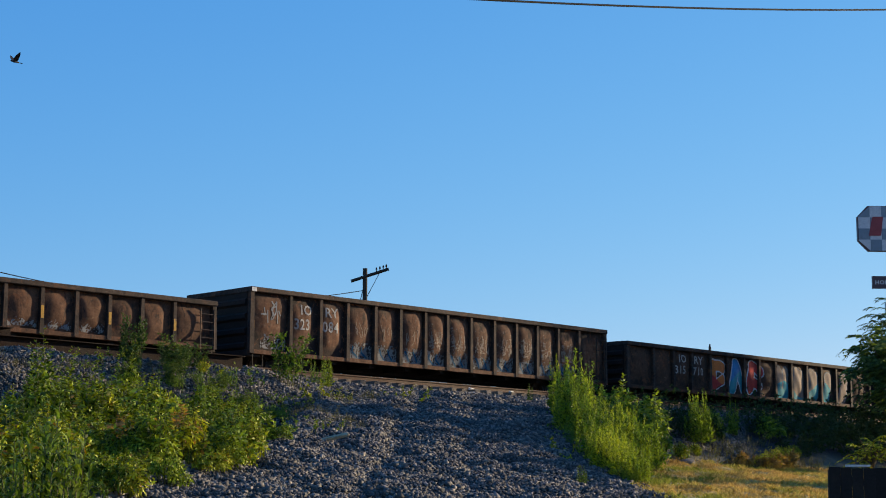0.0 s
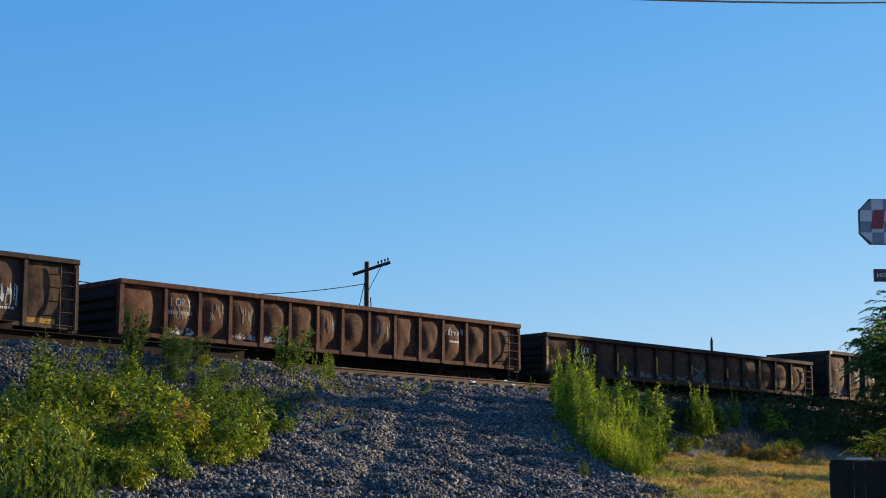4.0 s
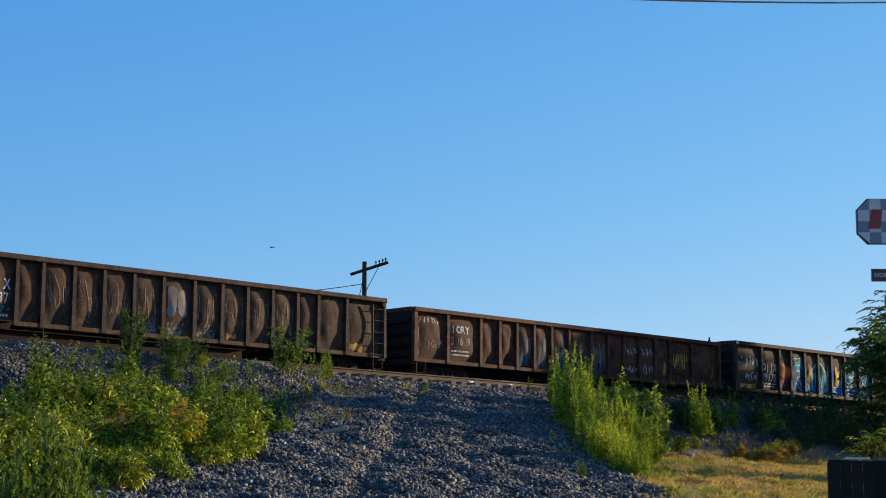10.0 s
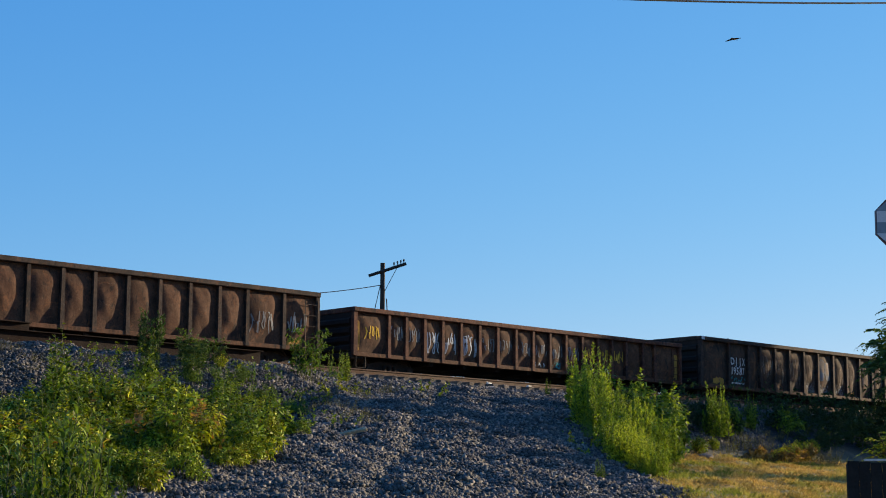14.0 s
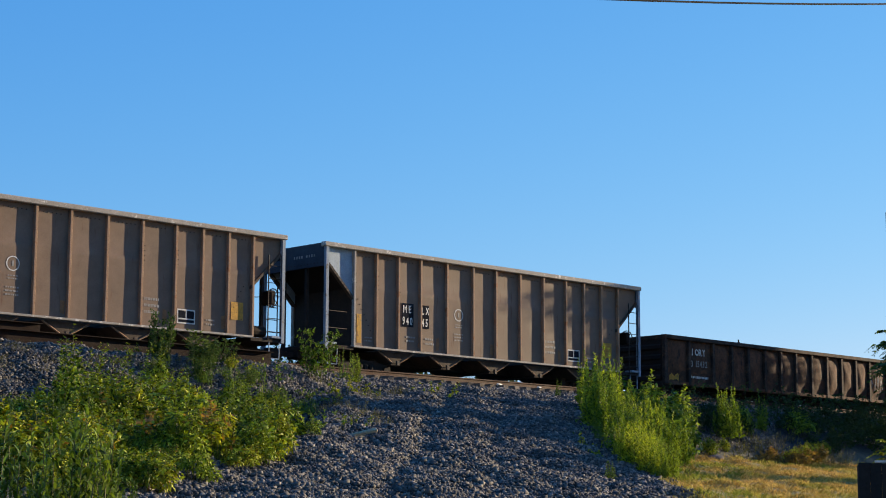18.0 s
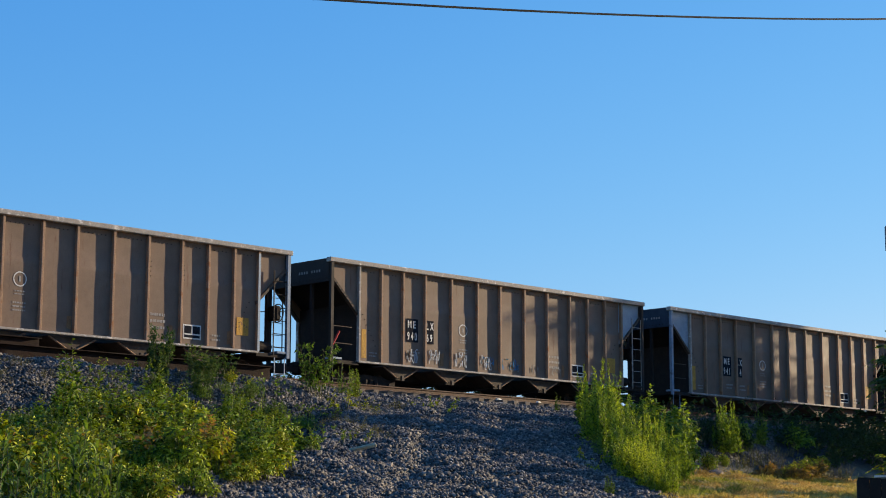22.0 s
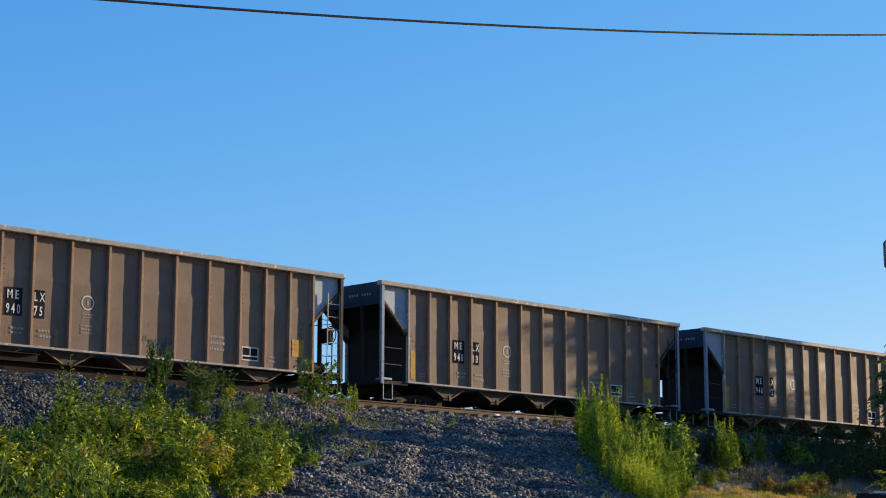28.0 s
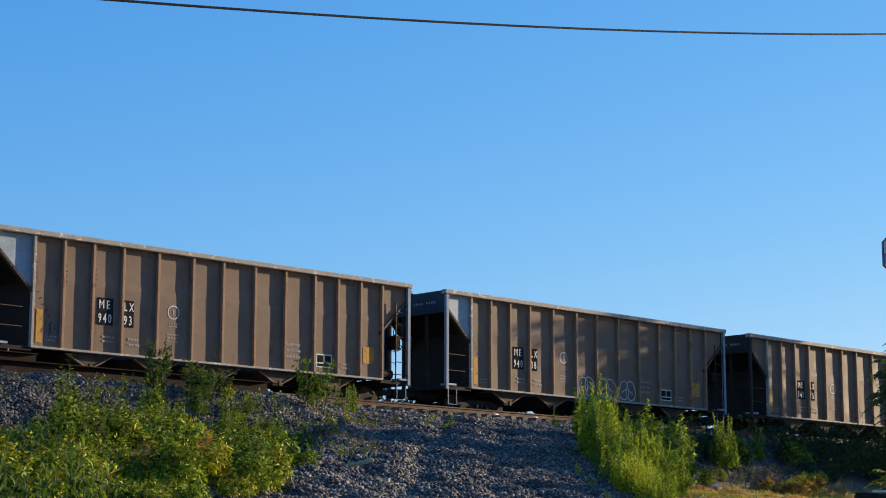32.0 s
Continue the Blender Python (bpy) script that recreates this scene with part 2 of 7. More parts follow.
M_GON_DARK = car_paint("dark_rust_paint", (0.029, 0.018, 0.013), (0.086, 0.047, 0.031), (0.156, 0.066, 0.029), (0.235, 0.164, 0.109))
M_GON_WORN = car_paint("dark_paint_rusted_through", (0.020, 0.014, 0.012), (0.055, 0.032, 0.023), (0.21, 0.085, 0.040), (0.30, 0.20, 0.135), 0.25, 0.9)
M_POST = car_paint("dark_post_paint", (0.026, 0.019, 0.016), (0.075, 0.050, 0.039), (0.115, 0.055, 0.030), (0.22, 0.17, 0.13), 0.2, 0.0)
M_POST_RED = car_paint("red_brown_post_paint", (0.055, 0.023, 0.016), (0.145, 0.060, 0.038), (0.19, 0.078, 0.038), (0.24, 0.15, 0.10), 0.2, 0.0)
M_GON_BROWN = car_paint("brown_rust_paint", (0.042, 0.022, 0.014), (0.115, 0.058, 0.035), (0.184, 0.073, 0.031), (0.260, 0.168, 0.107))
M_GON_RED = car_paint("red_rust", (0.042, 0.018, 0.012), (0.105, 0.044, 0.026), (0.19, 0.072, 0.03), (0.275, 0.153, 0.092))
M_GON_GREY = car_paint("grey_brown_paint", (0.034, 0.022, 0.016), (0.083, 0.053, 0.036), (0.159, 0.073, 0.034), (0.225, 0.165, 0.113))
M_GON_END = surface("dark_car_end", (0.016, 0.011, 0.009), (0.038, 0.024, 0.018), 2.0, 20, 0.85, 0.0, 0.4)
M_RAIL = surface("rusty_rail", (0.055, 0.030, 0.019), (0.11, 0.062, 0.039), 3.0, 30, 0.75, 0.3, 0.3)
M_TIE = surface("old_timber", (0.10, 0.08, 0.062), (0.22, 0.175, 0.135), 4.0, 40, 0.9, 0.0, 0.5, None, 0.6, None, 0.4)
M_POLE = surface("tarred_pole", (0.035, 0.028, 0.022), (0.075, 0.06, 0.048), 3.0, 30, 0.9, 0.0, 0.4)
M_WIRE = surface("black_cable", (0.005, 0.005, 0.006), (0.009, 0.009, 0.010), 3.0, 30, 0.9, 0.0, 0.0)
M_FENCE = surface("weathered_dark_fence", (0.010, 0.009, 0.009), (0.022, 0.020, 0.018), 3.0, 30, 0.9, 0.0, 0.4, None, 0.6, None, 0.3)
M_LEAF = leaf_material("green_leaves", (0.014, 0.034, 0.004), (0.26, 0.33, 0.026), None, 0.14)
M_LEAF_Y = leaf_material("yellow_green_leaves", (0.022, 0.038, 0.004), (0.38, 0.41, 0.028), (0.30, 0.15, 0.026), 0.14)
M_LEAF_G = leaf_material("grey_green_leaves", (0.04, 0.085, 0.014), (0.26, 0.345, 0.048), None, 0.15)
M_LEAF_D = leaf_material("dark_leaves", (0.025, 0.048, 0.016), (0.10, 0.145, 0.045), None, 0.3)
# brush greens kept dim: the embankment's shade is partly in the leaf colour
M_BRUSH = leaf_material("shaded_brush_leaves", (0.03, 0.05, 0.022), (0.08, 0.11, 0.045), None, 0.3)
M_LEAF_T = leaf_material("fresh_green_leaves", (0.025, 0.055, 0.008), (0.29, 0.35, 0.04), None, 0.3)
M_LEAF_M = leaf_material("mid_green_leaves", (0.03, 0.056, 0.012), (0.20, 0.27, 0.036), None, 0.3)
M_FLOWER = leaf_material("pale_blue_petals", (0.20, 0.24, 0.30), (0.42, 0.46, 0.58), None, 0.3)
M_LEAF_F = leaf_material("golden_green_leaves", (0.04, 0.075, 0.008), (0.34, 0.39, 0.04), None, 0.3)
M_LEAF_S = leaf_material("pale_strap_leaves", (0.022, 0.05, 0.008), (0.19, 0.26, 0.04), None, 0.25)
M_LEAF_DRY = leaf_material("half_dry_leaves", (0.07, 0.06, 0.03), (0.20, 0.165, 0.08), None, 0.3)
M_LEAF_R = leaf_material("reddish_leaves", (0.09, 0.06, 0.025), (0.28, 0.16, 0.055))


def grass_material():
    """Dry blades in tan and straw, with greener patches where the ground is damp."""
    mat, nt, bs = nodes_of("dry_grass")
    geo = nt.nodes.new("ShaderNodeNewGeometry")
    dry = ramp_node(nt, geo.outputs["Random Per Island"], ((0.0, (0.36, 0.22, 0.055)), (0.5, (0.62, 0.40, 0.105)), (1.0, (0.82, 0.57, 0.18))))
    green = ramp_node(nt, geo.outputs["Random Per Island"], ((0.0, (0.17, 0.20, 0.025)), (1.0, (0.46, 0.45, 0.06))))
    n = noise_node(nt, geo.outputs["Position"], 0.45, 5, 0.65)
    col = mix(nt, ramp_node(nt, n, ((0.44, (0, 0, 0)), (0.60, (1, 1, 1)))), dry, green)
    nt.links.new(col, bs.inputs["Base Color"])
    bs.inputs["Roughness"].default_value = 0.7
    bs.inputs["Specular IOR Level"].default_value = 0.2
    tl, sh = nt.nodes.new("ShaderNodeBsdfTranslucent"), nt.nodes.new("ShaderNodeMixShader")
    nt.links.new(col, tl.inputs["Color"])
    sh.inputs[0].default_value = 0.35
    nt.links.new(bs.outputs[0], sh.inputs[1])
    nt.links.new(tl.outputs[0], sh.inputs[2])
    nt.links.new(sh.outputs[0], nt.nodes["Material Output"].inputs["Surface"])
    return mat


M_GRASS = grass_material()
M_STEM = surface("plant_stem", (0.08, 0.09, 0.03), (0.14, 0.13, 0.05), 5, 30, 0.8, 0, 0.1)
M_BARK = surface("bark", (0.05, 0.04, 0.03), (0.11, 0.09, 0.07), 5, 30, 0.9, 0, 0.5)


def ground_material():
    """Gravel on the ramp and the track bed, dry grass to its right, weedy soil elsewhere."""
    mat, nt, bs = nodes_of("ground")
    geo = nt.nodes.new("ShaderNodeNewGeometry")
    pos = geo.outputs["Position"]
    big = noise_node(nt, pos, 0.35, 6, 0.65)
    mid = noise_node(nt, pos, 2.5, 5, 0.7)
    vor = nt.nodes.new("ShaderNodeTexVoronoi")
    vor.inputs["Scale"].default_value = 17.0
    nt.links.new(pos, vor.inputs["Vector"])
    # gravel under the loose stones, near black: the gaps' shade is in its colour
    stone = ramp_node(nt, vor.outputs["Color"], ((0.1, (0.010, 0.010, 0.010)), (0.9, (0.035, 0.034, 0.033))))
    soil = ramp_node(nt, mid, ((0.3, (0.06, 0.055, 0.035)), (0.7, (0.14, 0.12, 0.075))))
    grass = ramp_node(nt, mid, ((0.3, (0.22, 0.19, 0.045)), (0.5, (0.42, 0.30, 0.11)), (0.7, (0.19, 0.23, 0.035))))
    at = nt.nodes.new("ShaderNodeAttribute")
    at.attribute_name = "cover"
    sep = nt.nodes.new("ShaderNodeSeparateColor")
    nt.links.new(at.outputs["Color"], sep.inputs[0])
    col = mix(nt, sep.outputs[1], soil, grass)
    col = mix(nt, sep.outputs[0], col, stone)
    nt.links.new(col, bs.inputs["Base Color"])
    bs.inputs["Roughness"].default_value = 0.95
    b = nt.nodes.new("ShaderNodeBump")
    b.inputs["Strength"].default_value, b.inputs["Distance"].default_value = 0.8, 0.04
    nt.links.new(vor.outputs["Distance"], b.inputs["Height"])
    nt.links.new(b.outputs[0], bs.inputs["Normal"])
    return mat


# ---------------------------------------------------------------- ground, ramp, embankment
RAIL = 6.03                # top of the rails
Y_MAIN, Y_NEAR = 43.70, 39.40   # centre lines of the train's track and of the nearer one
CREST = 5.68
BASE = ((-4000, 0.0), (-20, 0.0), (0, 0.0), (8, 0.35), (15, 1.35), (20, 2.0), (30, 3.1), (33, 3.55), (34.6, 4.35), (36.7, 5.40), (37.9, CREST), (46.0, CREST), (47.4, 6.55), (50, 6.5), (57, 1.4), (75, 0.3), (4000, 0.0))
RAMP = ((-4000, 0.0), (-20, 0.0), (0, 0.1), (8, 0.4), (15, 1.05), (21, 2.04), (29, 3.80), (34, 4.88), (37.0, 5.48), (37.9, CREST), (4000, CREST))


def profile(points, y):
    p = np.array(points)
    return np.interp(y, p[:, 0], p[:, 1])


def smooth01(a, b, v):
    t = np.clip((v - a) / (b - a), 0, 1)
    return t * t * (3 - 2 * t)


def ramp_mid(y):
    return 20.8 + 1.075 * (y - 21)


def ramp_amount(x, y):
    """1 on the gravel ramp that climbs to the crossing, 0 beside it."""
    d = x - ramp_mid(y)
    return smooth01(-6.2, -4.2, d + 1.6 * smooth01(27, 20, y)) * (1 - smooth01(4.6, 6.0, d - 1.1 * smooth01(27.5, 23, y))) * (1 - smooth01(38, 39, y))


def shoulder(x):
    """Left of the crossing the stone bed is wider and higher: metres by which it comes forward."""
    return 1.7 * smooth01(36.0, 27.0, x)


def ripple(x, y):
    return 0.05 * np.sin(x * 1.3 + 0.7 * y) * np.sin(y * 0.9 - 0.4 * x) + 0.035 * np.sin(3.1 * x + 1.2) * np.sin(2.7 * y + 0.3 * x)


def height(x, y):
    x, y = np.asarray(x, float), np.asarray(y, float)
    w = ramp_amount(x, y)
    z = profile(BASE, y + shoulder(x) * smooth01(31, 35, y)) * (1 - w) + profile(RAMP, y) * w
    # wheel ruts up the ramp
    d = x - ramp_mid(y)
    rut = np.exp(-((d + 1.3 + 0.15 * np.sin(0.9 * y)) / 0.34) ** 2) + 0.8 * np.exp(-((d - 0.95 + 0.12 * np.sin(0.7 * y + 1)) / 0.34) ** 2) - 0.5 * np.exp(-((d + 0.2) / 0.5) ** 2) - 0.45 * np.exp(-((d + 2.1) / 0.4) ** 2)
    z = z - 0.075 * rut * w * smooth01(38, 36, y)
    near = np.exp(-(np.hypot(x - 30, y - 28) / 40) ** 2)
    heaps = 0.055 * np.sin(3.9 * x + 1.7 * y + 1.1 * np.sin(0.9 * y)) * np.sin(3.3 * y - 1.4 * x + np.sin(0.7 * x))
    return z + (ripple(x, y) + heaps) * near * smooth01(37.8, 37.0, y)


def cover(x, y):
    """How much gravel and how much dry grass lies at a place."""
    w = ramp_amount(x, y)
    crest = smooth01(34.9, 36.0, y + shoulder(x) + 0.4 * np.sin(x * 0.8) + 1.6 * smooth01(43, 46, x)) * (1 - smooth01(48, 50, y))
    # stones have slid down among the weeds left of the ramp
    crest = np.maximum(crest, smooth01(24.0, 27.0, y + 0.6 * np.sin(x * 1.1)) * smooth01(1.0, -3.0, x - ramp_mid(y)) * (1 - smooth01(48, 50, y)))
    grass = smooth01(4.0, 6.0, x - ramp_mid(y) - 1.1 * smooth01(27.5, 23, y)) * (1 - smooth01(32.6, 33.6, y))
    return np.clip(np.maximum(w, crest), 0, 1), grass


def build_ground():
    xs = np.unique(np.concatenate([-np.geomspace(8, 3000, 22), np.arange(-6, 8, 2.0), np.arange(8, 12, 0.4), np.arange(12, 50, 0.27), np.arange(50, 62, 0.4), np.arange(62, 120, 3.0), np.geomspace(120, 3000, 18)]))
    ys = np.unique(np.concatenate([-np.geomspace(8, 3000, 18), np.arange(-6, 10, 2.0), np.arange(10, 17, 0.4), np.arange(17, 39, 0.27), np.arange(39, 60, 1.0), np.geomspace(60, 3000, 24)]))
    X, Y = np.meshgrid(xs, ys)
    Z = height(X, Y)
    nx, ny = len(xs), len(ys)
    idx = np.arange(nx * ny).reshape(ny, nx)
    faces = np.stack([idx[:-1, :-1], idx[:-1, 1:], idx[1:, 1:], idx[1:, :-1]], -1).reshape(-1, 4)
    me = mesh("ground", np.stack([X, Y, Z], -1).reshape(-1, 3), faces, ground_material(), True)
    g, d = cover(X.ravel(), Y.ravel())
    at = me.color_attributes.new("cover", "FLOAT_COLOR", "POINT")
    at.data.foreach_set("color", np.stack([g, d, g * 0, g * 0 + 1], -1).astype(np.float32).ravel())
    ob = new("ground", me)
    tagged(ob, "rising ground with a grey gravel ramp, dry grass and weedy soil", "ground", kind="structure")


build_ground()


def rocks(name, x, y, size, mat, flat=0.85):
    """Loose stones lying on the ground, each a lump of its own."""
    rng = np.random.default_rng(7)
    n = len(x)
    octa = np.array([(1, 0, 0), (-1, 0, 0), (0, 1, 0), (0, -1, 0), (0, 0, 1), (0, 0, -1)], float)
    tris = np.array([(0, 2, 4), (2, 1, 4), (1, 3, 4), (3, 0, 4), (2, 0, 5), (1, 2, 5), (3, 1, 5), (0, 3, 5)])
    v = (octa[None] + rng.normal(0, 0.22, (n, 6, 3))) * rng.uniform(0.65, 1.35, (n, 1, 3))
    q = rng.normal(size=(n, 4))
    q /= np.linalg.norm(q, axis=1, keepdims=True)
    w, a, b, c = q.T
    R = np.stack([1 - 2 * (b * b + c * c), 2 * (a * b - w * c), 2 * (a * c + w * b), 2 * (a * b + w * c), 1 - 2 * (a * a + c * c), 2 * (b * c - w * a),
                  2 * (a * c - w * b), 2 * (b * c + w * a), 1 - 2 * (a * a + b * b)], -1).reshape(n, 3, 3)
    v = np.einsum("nij,nkj->nki", R, v) * size[:, None, None]
    v[:, :, 2] *= flat
    v += np.stack([x, y, height(x, y) + size * 0.25], -1)[:, None, :]
    faces = (tris[None] + (np.arange(n) * 6)[:, None, None]).reshape(-1, 3)
    return mesh(name, v.reshape(-1, 3), faces, mat)


def stone_material():
    mat, nt, bs = nodes_of("loose_ballast")
    geo = nt.nodes.new("ShaderNodeNewGeometry")
    col = ramp_node(nt, geo.outputs["Random Per Island"], ((0.0, (0.030, 0.029, 0.029)), (0.45, (0.062, 0.060, 0.058)), (0.8, (0.122, 0.116, 0.109)), (1.0, (0.23, 0.215, 0.195))))
    big = noise_node(nt, geo.outputs["Position"], 0.6, 4, 0.6)
    col = mix(nt, 0.6, col, ramp_node(nt, big, ((0.3, (0.80, 0.73, 0.64)), (0.7, (1.38, 1.22, 1.0)))), "MULTIPLY")
    nt.links.new(col, bs.inputs["Base Color"])
    bs.inputs["Roughness"].default_value = 0.85
    return mat


def build_ballast():
    rng = np.random.default_rng(3)
    pts = []
    # the ramp and the shoulder of the embankment
    n = 500000
    x, y = rng.uniform(12, 54, n), rng.uniform(17.5, 38.2, n)
    g, _ = cover(x, y)
    keep = (g > rng.uniform(0.05, 0.9, n)) & (x / y > 0.58) & (x / y < 1.42)
    x, y = x[keep], y[keep]
    size = np.clip(rng.lognormal(math.log(0.036), 0.28, len(x)), 0.018, 0.08)
    ob = new("ballast_stones", rocks("ballast_stones", x, y, size, stone_material()))
    tagged(ob, "loose grey crushed stones covering the ramp and track bed", "gravel", kind="stuff")


build_ballast()


# ---------------------------------------------------------------- railway tracks
def rail_mesh(x0, x1):
    outline = ((-0.07, 0.0), (0.07, 0.0), (0.07, 0.012), (0.012, 0.035), (0.012, 0.125), (0.036, 0.137), (0.036, 0.165), (0.026, 0.172),
               (-0.026, 0.172), (-0.036, 0.165), (-0.036, 0.137), (-0.012, 0.125), (-0.012, 0.035), (-0.07, 0.012))
    bm = B()
    a = [bm.verts.new((x0, u, z)) for u, z in outline]
    b = [bm.verts.new((x1, u, z)) for u, z in outline]
    n = len(a)
    bm.faces.new(a)
    bm.faces.new(b[::-1])
    for i in range(n):
        bm.faces.new((a[(i + 1) % n], a[i], b[i], b[(i + 1) % n]))
    bmesh.ops.recalc_face_normals(bm, faces=bm.faces)
    return bm


def tie_mesh(seed):
    rng = random.Random(seed)
    bm = box(B(), -0.115, 0.115, -1.3, 1.3, -0.18, 0.0, 0.012)
    for v in bm.verts:
        v.co += Vector((rng.uniform(-0.012, 0.012), rng.uniform(-0.03, 0.03), rng.uniform(-0.012, 0.008)))
    return bm


def build_track(label, yc, ties_from, ties_to, step):
    top = empty("railway_track", pose(0, yc, RAIL - 0.172))
    tagged(top, label, "railway track", kind="structure")
    for s in (-0.7535, 0.7535):
        r = part("rail", rail_mesh(-150, 260), M_RAIL, top)
        r.location.y = s
    kinds = []
    for i in range(4):
        me = bpy.data.meshes.new("tie")
        bm = tie_mesh(i)
        bm.to_mesh(me)
        bm.free()
        me.materials.append(M_TIE)
        kinds.append(me)
    rng = random.Random(4)
    n = int((ties_to - ties_from) / step)
    for i in range(n):
        t = part("tie", rng.choice(kinds), None, top)
        t.location = (ties_from + step * i + rng.uniform(-0.05, 0.05), rng.uniform(-0.06, 0.06), -0.012)
        t.rotation_euler.z = rng.uniform(-0.03, 0.03)
    # tie plates and spikes under the rails, too small to pick apart
    bm = B()
    for i in range(n):
        for s in (-0.7535, 0.7535):
            x = ties_from + step * i
            box(bm, x - 0.09, x + 0.09, s - 0.17, s + 0.17, -0.014, 0.006)
    p = part("tie_plates", bm, M_RAIL, top)
    p["kind"] = "stuff"


build_track("rusty nearer railway track on timber ties in ballast", Y_NEAR, 20.0, 90.0, 0.53)
build_track("main railway track that carries the freight train", Y_MAIN, 10.0, 96.0, 0.56)


# ---------------------------------------------------------------- painted marks on car sides
def text_outline(words, size):
    """A flat mesh of words in the built-in font, its lower left corner at the origin, in x and z."""
    cu = bpy.data.curves.new("words", "FONT")
    cu.body, cu.size, cu.resolution_u, cu.offset = words, size, 2, 0.018 * size
    cu.space_character = 1.1
    ob = bpy.data.objects.new("words", cu)
    scene.collection.objects.link(ob)
    bpy.context.view_layer.update()
    me = bpy.data.meshes.new_from_object(ob.evaluated_get(bpy.context.evaluated_depsgraph_get()))
    bpy.data.objects.remove(ob)
    bpy.data.curves.remove(cu)
    return me


def lettering(words, x, z, h, surf, mat, parent, squeeze=1.0, name="lettering"):
    """Words painted on a side: the flat mesh is cut finely and laid on the surface surf(x, z)."""
    me = text_outline(words, h / 0.70)
    bm = B()
    bm.from_mesh(me)
    bpy.data.meshes.remove(me)
    for v in bm.verts:
        v.co = Vector((x + v.co.x * squeeze, 0, z + v.co.y))
    xs = [v.co.x for v in bm.verts]
    u = min(xs) + 0.1
    while u < max(xs):
        bmesh.ops.bisect_plane(bm, geom=bm.verts[:] + bm.edges[:] + bm.faces[:], plane_co=(u, 0, 0), plane_no=(1, 0, 0))
        u += 0.1
    for k in range(1, 4):
        bmesh.ops.bisect_plane(bm, geom=bm.verts[:] + bm.edges[:] + bm.faces[:], plane_co=(0, 0, z + h * k / 4), plane_no=(0, 0, 1))
    for v in bm.verts:
        v.co.y = surf(v.co.x, v.co.z) - 0.006
    bmesh.ops.recalc_face_normals(bm, faces=bm.faces)
    return part(name, bm, mat, parent)


def stencil(words, x, z, h, step, surf, mat, parent, squeeze=0.8):
    """Letters stencilled one by one at even steps."""
    for k, ch in enumerate(words):
        lettering(ch, x + step * k + (0.06 if ch in "1I" else 0.05 if ch == "J" else 0.0), z, h, surf, mat, parent, squeeze)


def scrape(x0, x1, z0, z1, surf, mat, parent, seed, worn=0.47):
    """Paint worn through in flecks along the lower side."""
    rng = np.random.default_rng(seed)
    c = 0.022
    nx, nz = int((x1 - x0) / c), int((z1 - z0 + 0.1) / c)
    f = rng.uniform(0, 1, (nz + 2, nx + 2))
    f = (f[:-2, :-2] + f[1:-1, :-2] + f[:-2, 1:-1] + f[1:-1, 1:-1] + f[2:, 1:-1] + f[1:-1, 2:]) / 6
    f -= 0.25 * (np.linspace(0, 1, nz) ** 2)[:, None] - 0.06 * np.sin(np.arange(nx) * 0.35 + seed)[None]
    bm = B()
    for j, i in zip(*np.nonzero(f > worn)):
        a, b = x0 + i * c, z0 + j * c
        bm.faces.new([bm.verts.new((p, surf(p, q) - 0.005, q)) for p, q in ((a, b), (a + c, b), (a + c, b + c), (a, b + c))])
    p = part("pale_scrape", bm, mat, parent)
    p["kind"] = "stuff"
    return p


def patch(x0, x1, z0, z1, surf, mat, parent, name, rough_edge=0.0, seed=0, label=""):
    """A painted field on a side."""
    if name == "pale_scrape":
        return scrape(x0, x1, z0, z1, surf, mat, parent, seed)
    rng = random.Random(seed)
    nx, nz = max(1, round((x1 - x0) / 0.1)), max(1, round((z1 - z0) / 0.1))
    bm = B()
    rows = []
    for j in range(nz + 1):
        row = []
        for i in range(nx + 1):
            a, b = x0 + (x1 - x0) * i / nx, z0 + (z1 - z0) * j / nz
            if rough_edge and j in (0, nz):
                b += rng.uniform(-rough_edge, rough_edge)
            row.append(bm.verts.new((a, surf(a, b) - 0.004, b)))
        rows.append(row)
    for j in range(nz):
        for i in range(nx):
            bm.faces.new((rows[j][i], rows[j][i + 1], rows[j + 1][i + 1], rows[j + 1][i]))
    return part(name, bm, mat, parent, label)


def ribbon(points, width, surf, mat, parent, name="paint_stroke", lift=0.008):
    """One stroke of spray paint along points (x, z)."""
    p = np.array(points, float)
    seg = np.hypot(*np.diff(p, axis=0).T)
    s = np.concatenate([[0], np.cumsum(seg)])
    n = max(4, int(s[-1] / 0.07))
    q = np.stack([np.interp(np.linspace(0, s[-1], n), s, p[:, i]) for i in (0, 1)], -1)
    d = np.gradient(q, axis=0)
    d /= np.linalg.norm(d, axis=1, keepdims=True) + 1e-9
    nrm = np.stack([-d[:, 1], d[:, 0]], -1) * width / 2
    bm = B()
    vs = [[bm.verts.new((c[0], surf(c[0], c[1]) - lift, c[1])) for c in (a - b, a + b)] for a, b in zip(q, nrm)]
    for a, b in zip(vs, vs[1:]):
        bm.faces.new((a[0], b[0], b[1], a[1]))
    return part(name, bm, mat, parent)


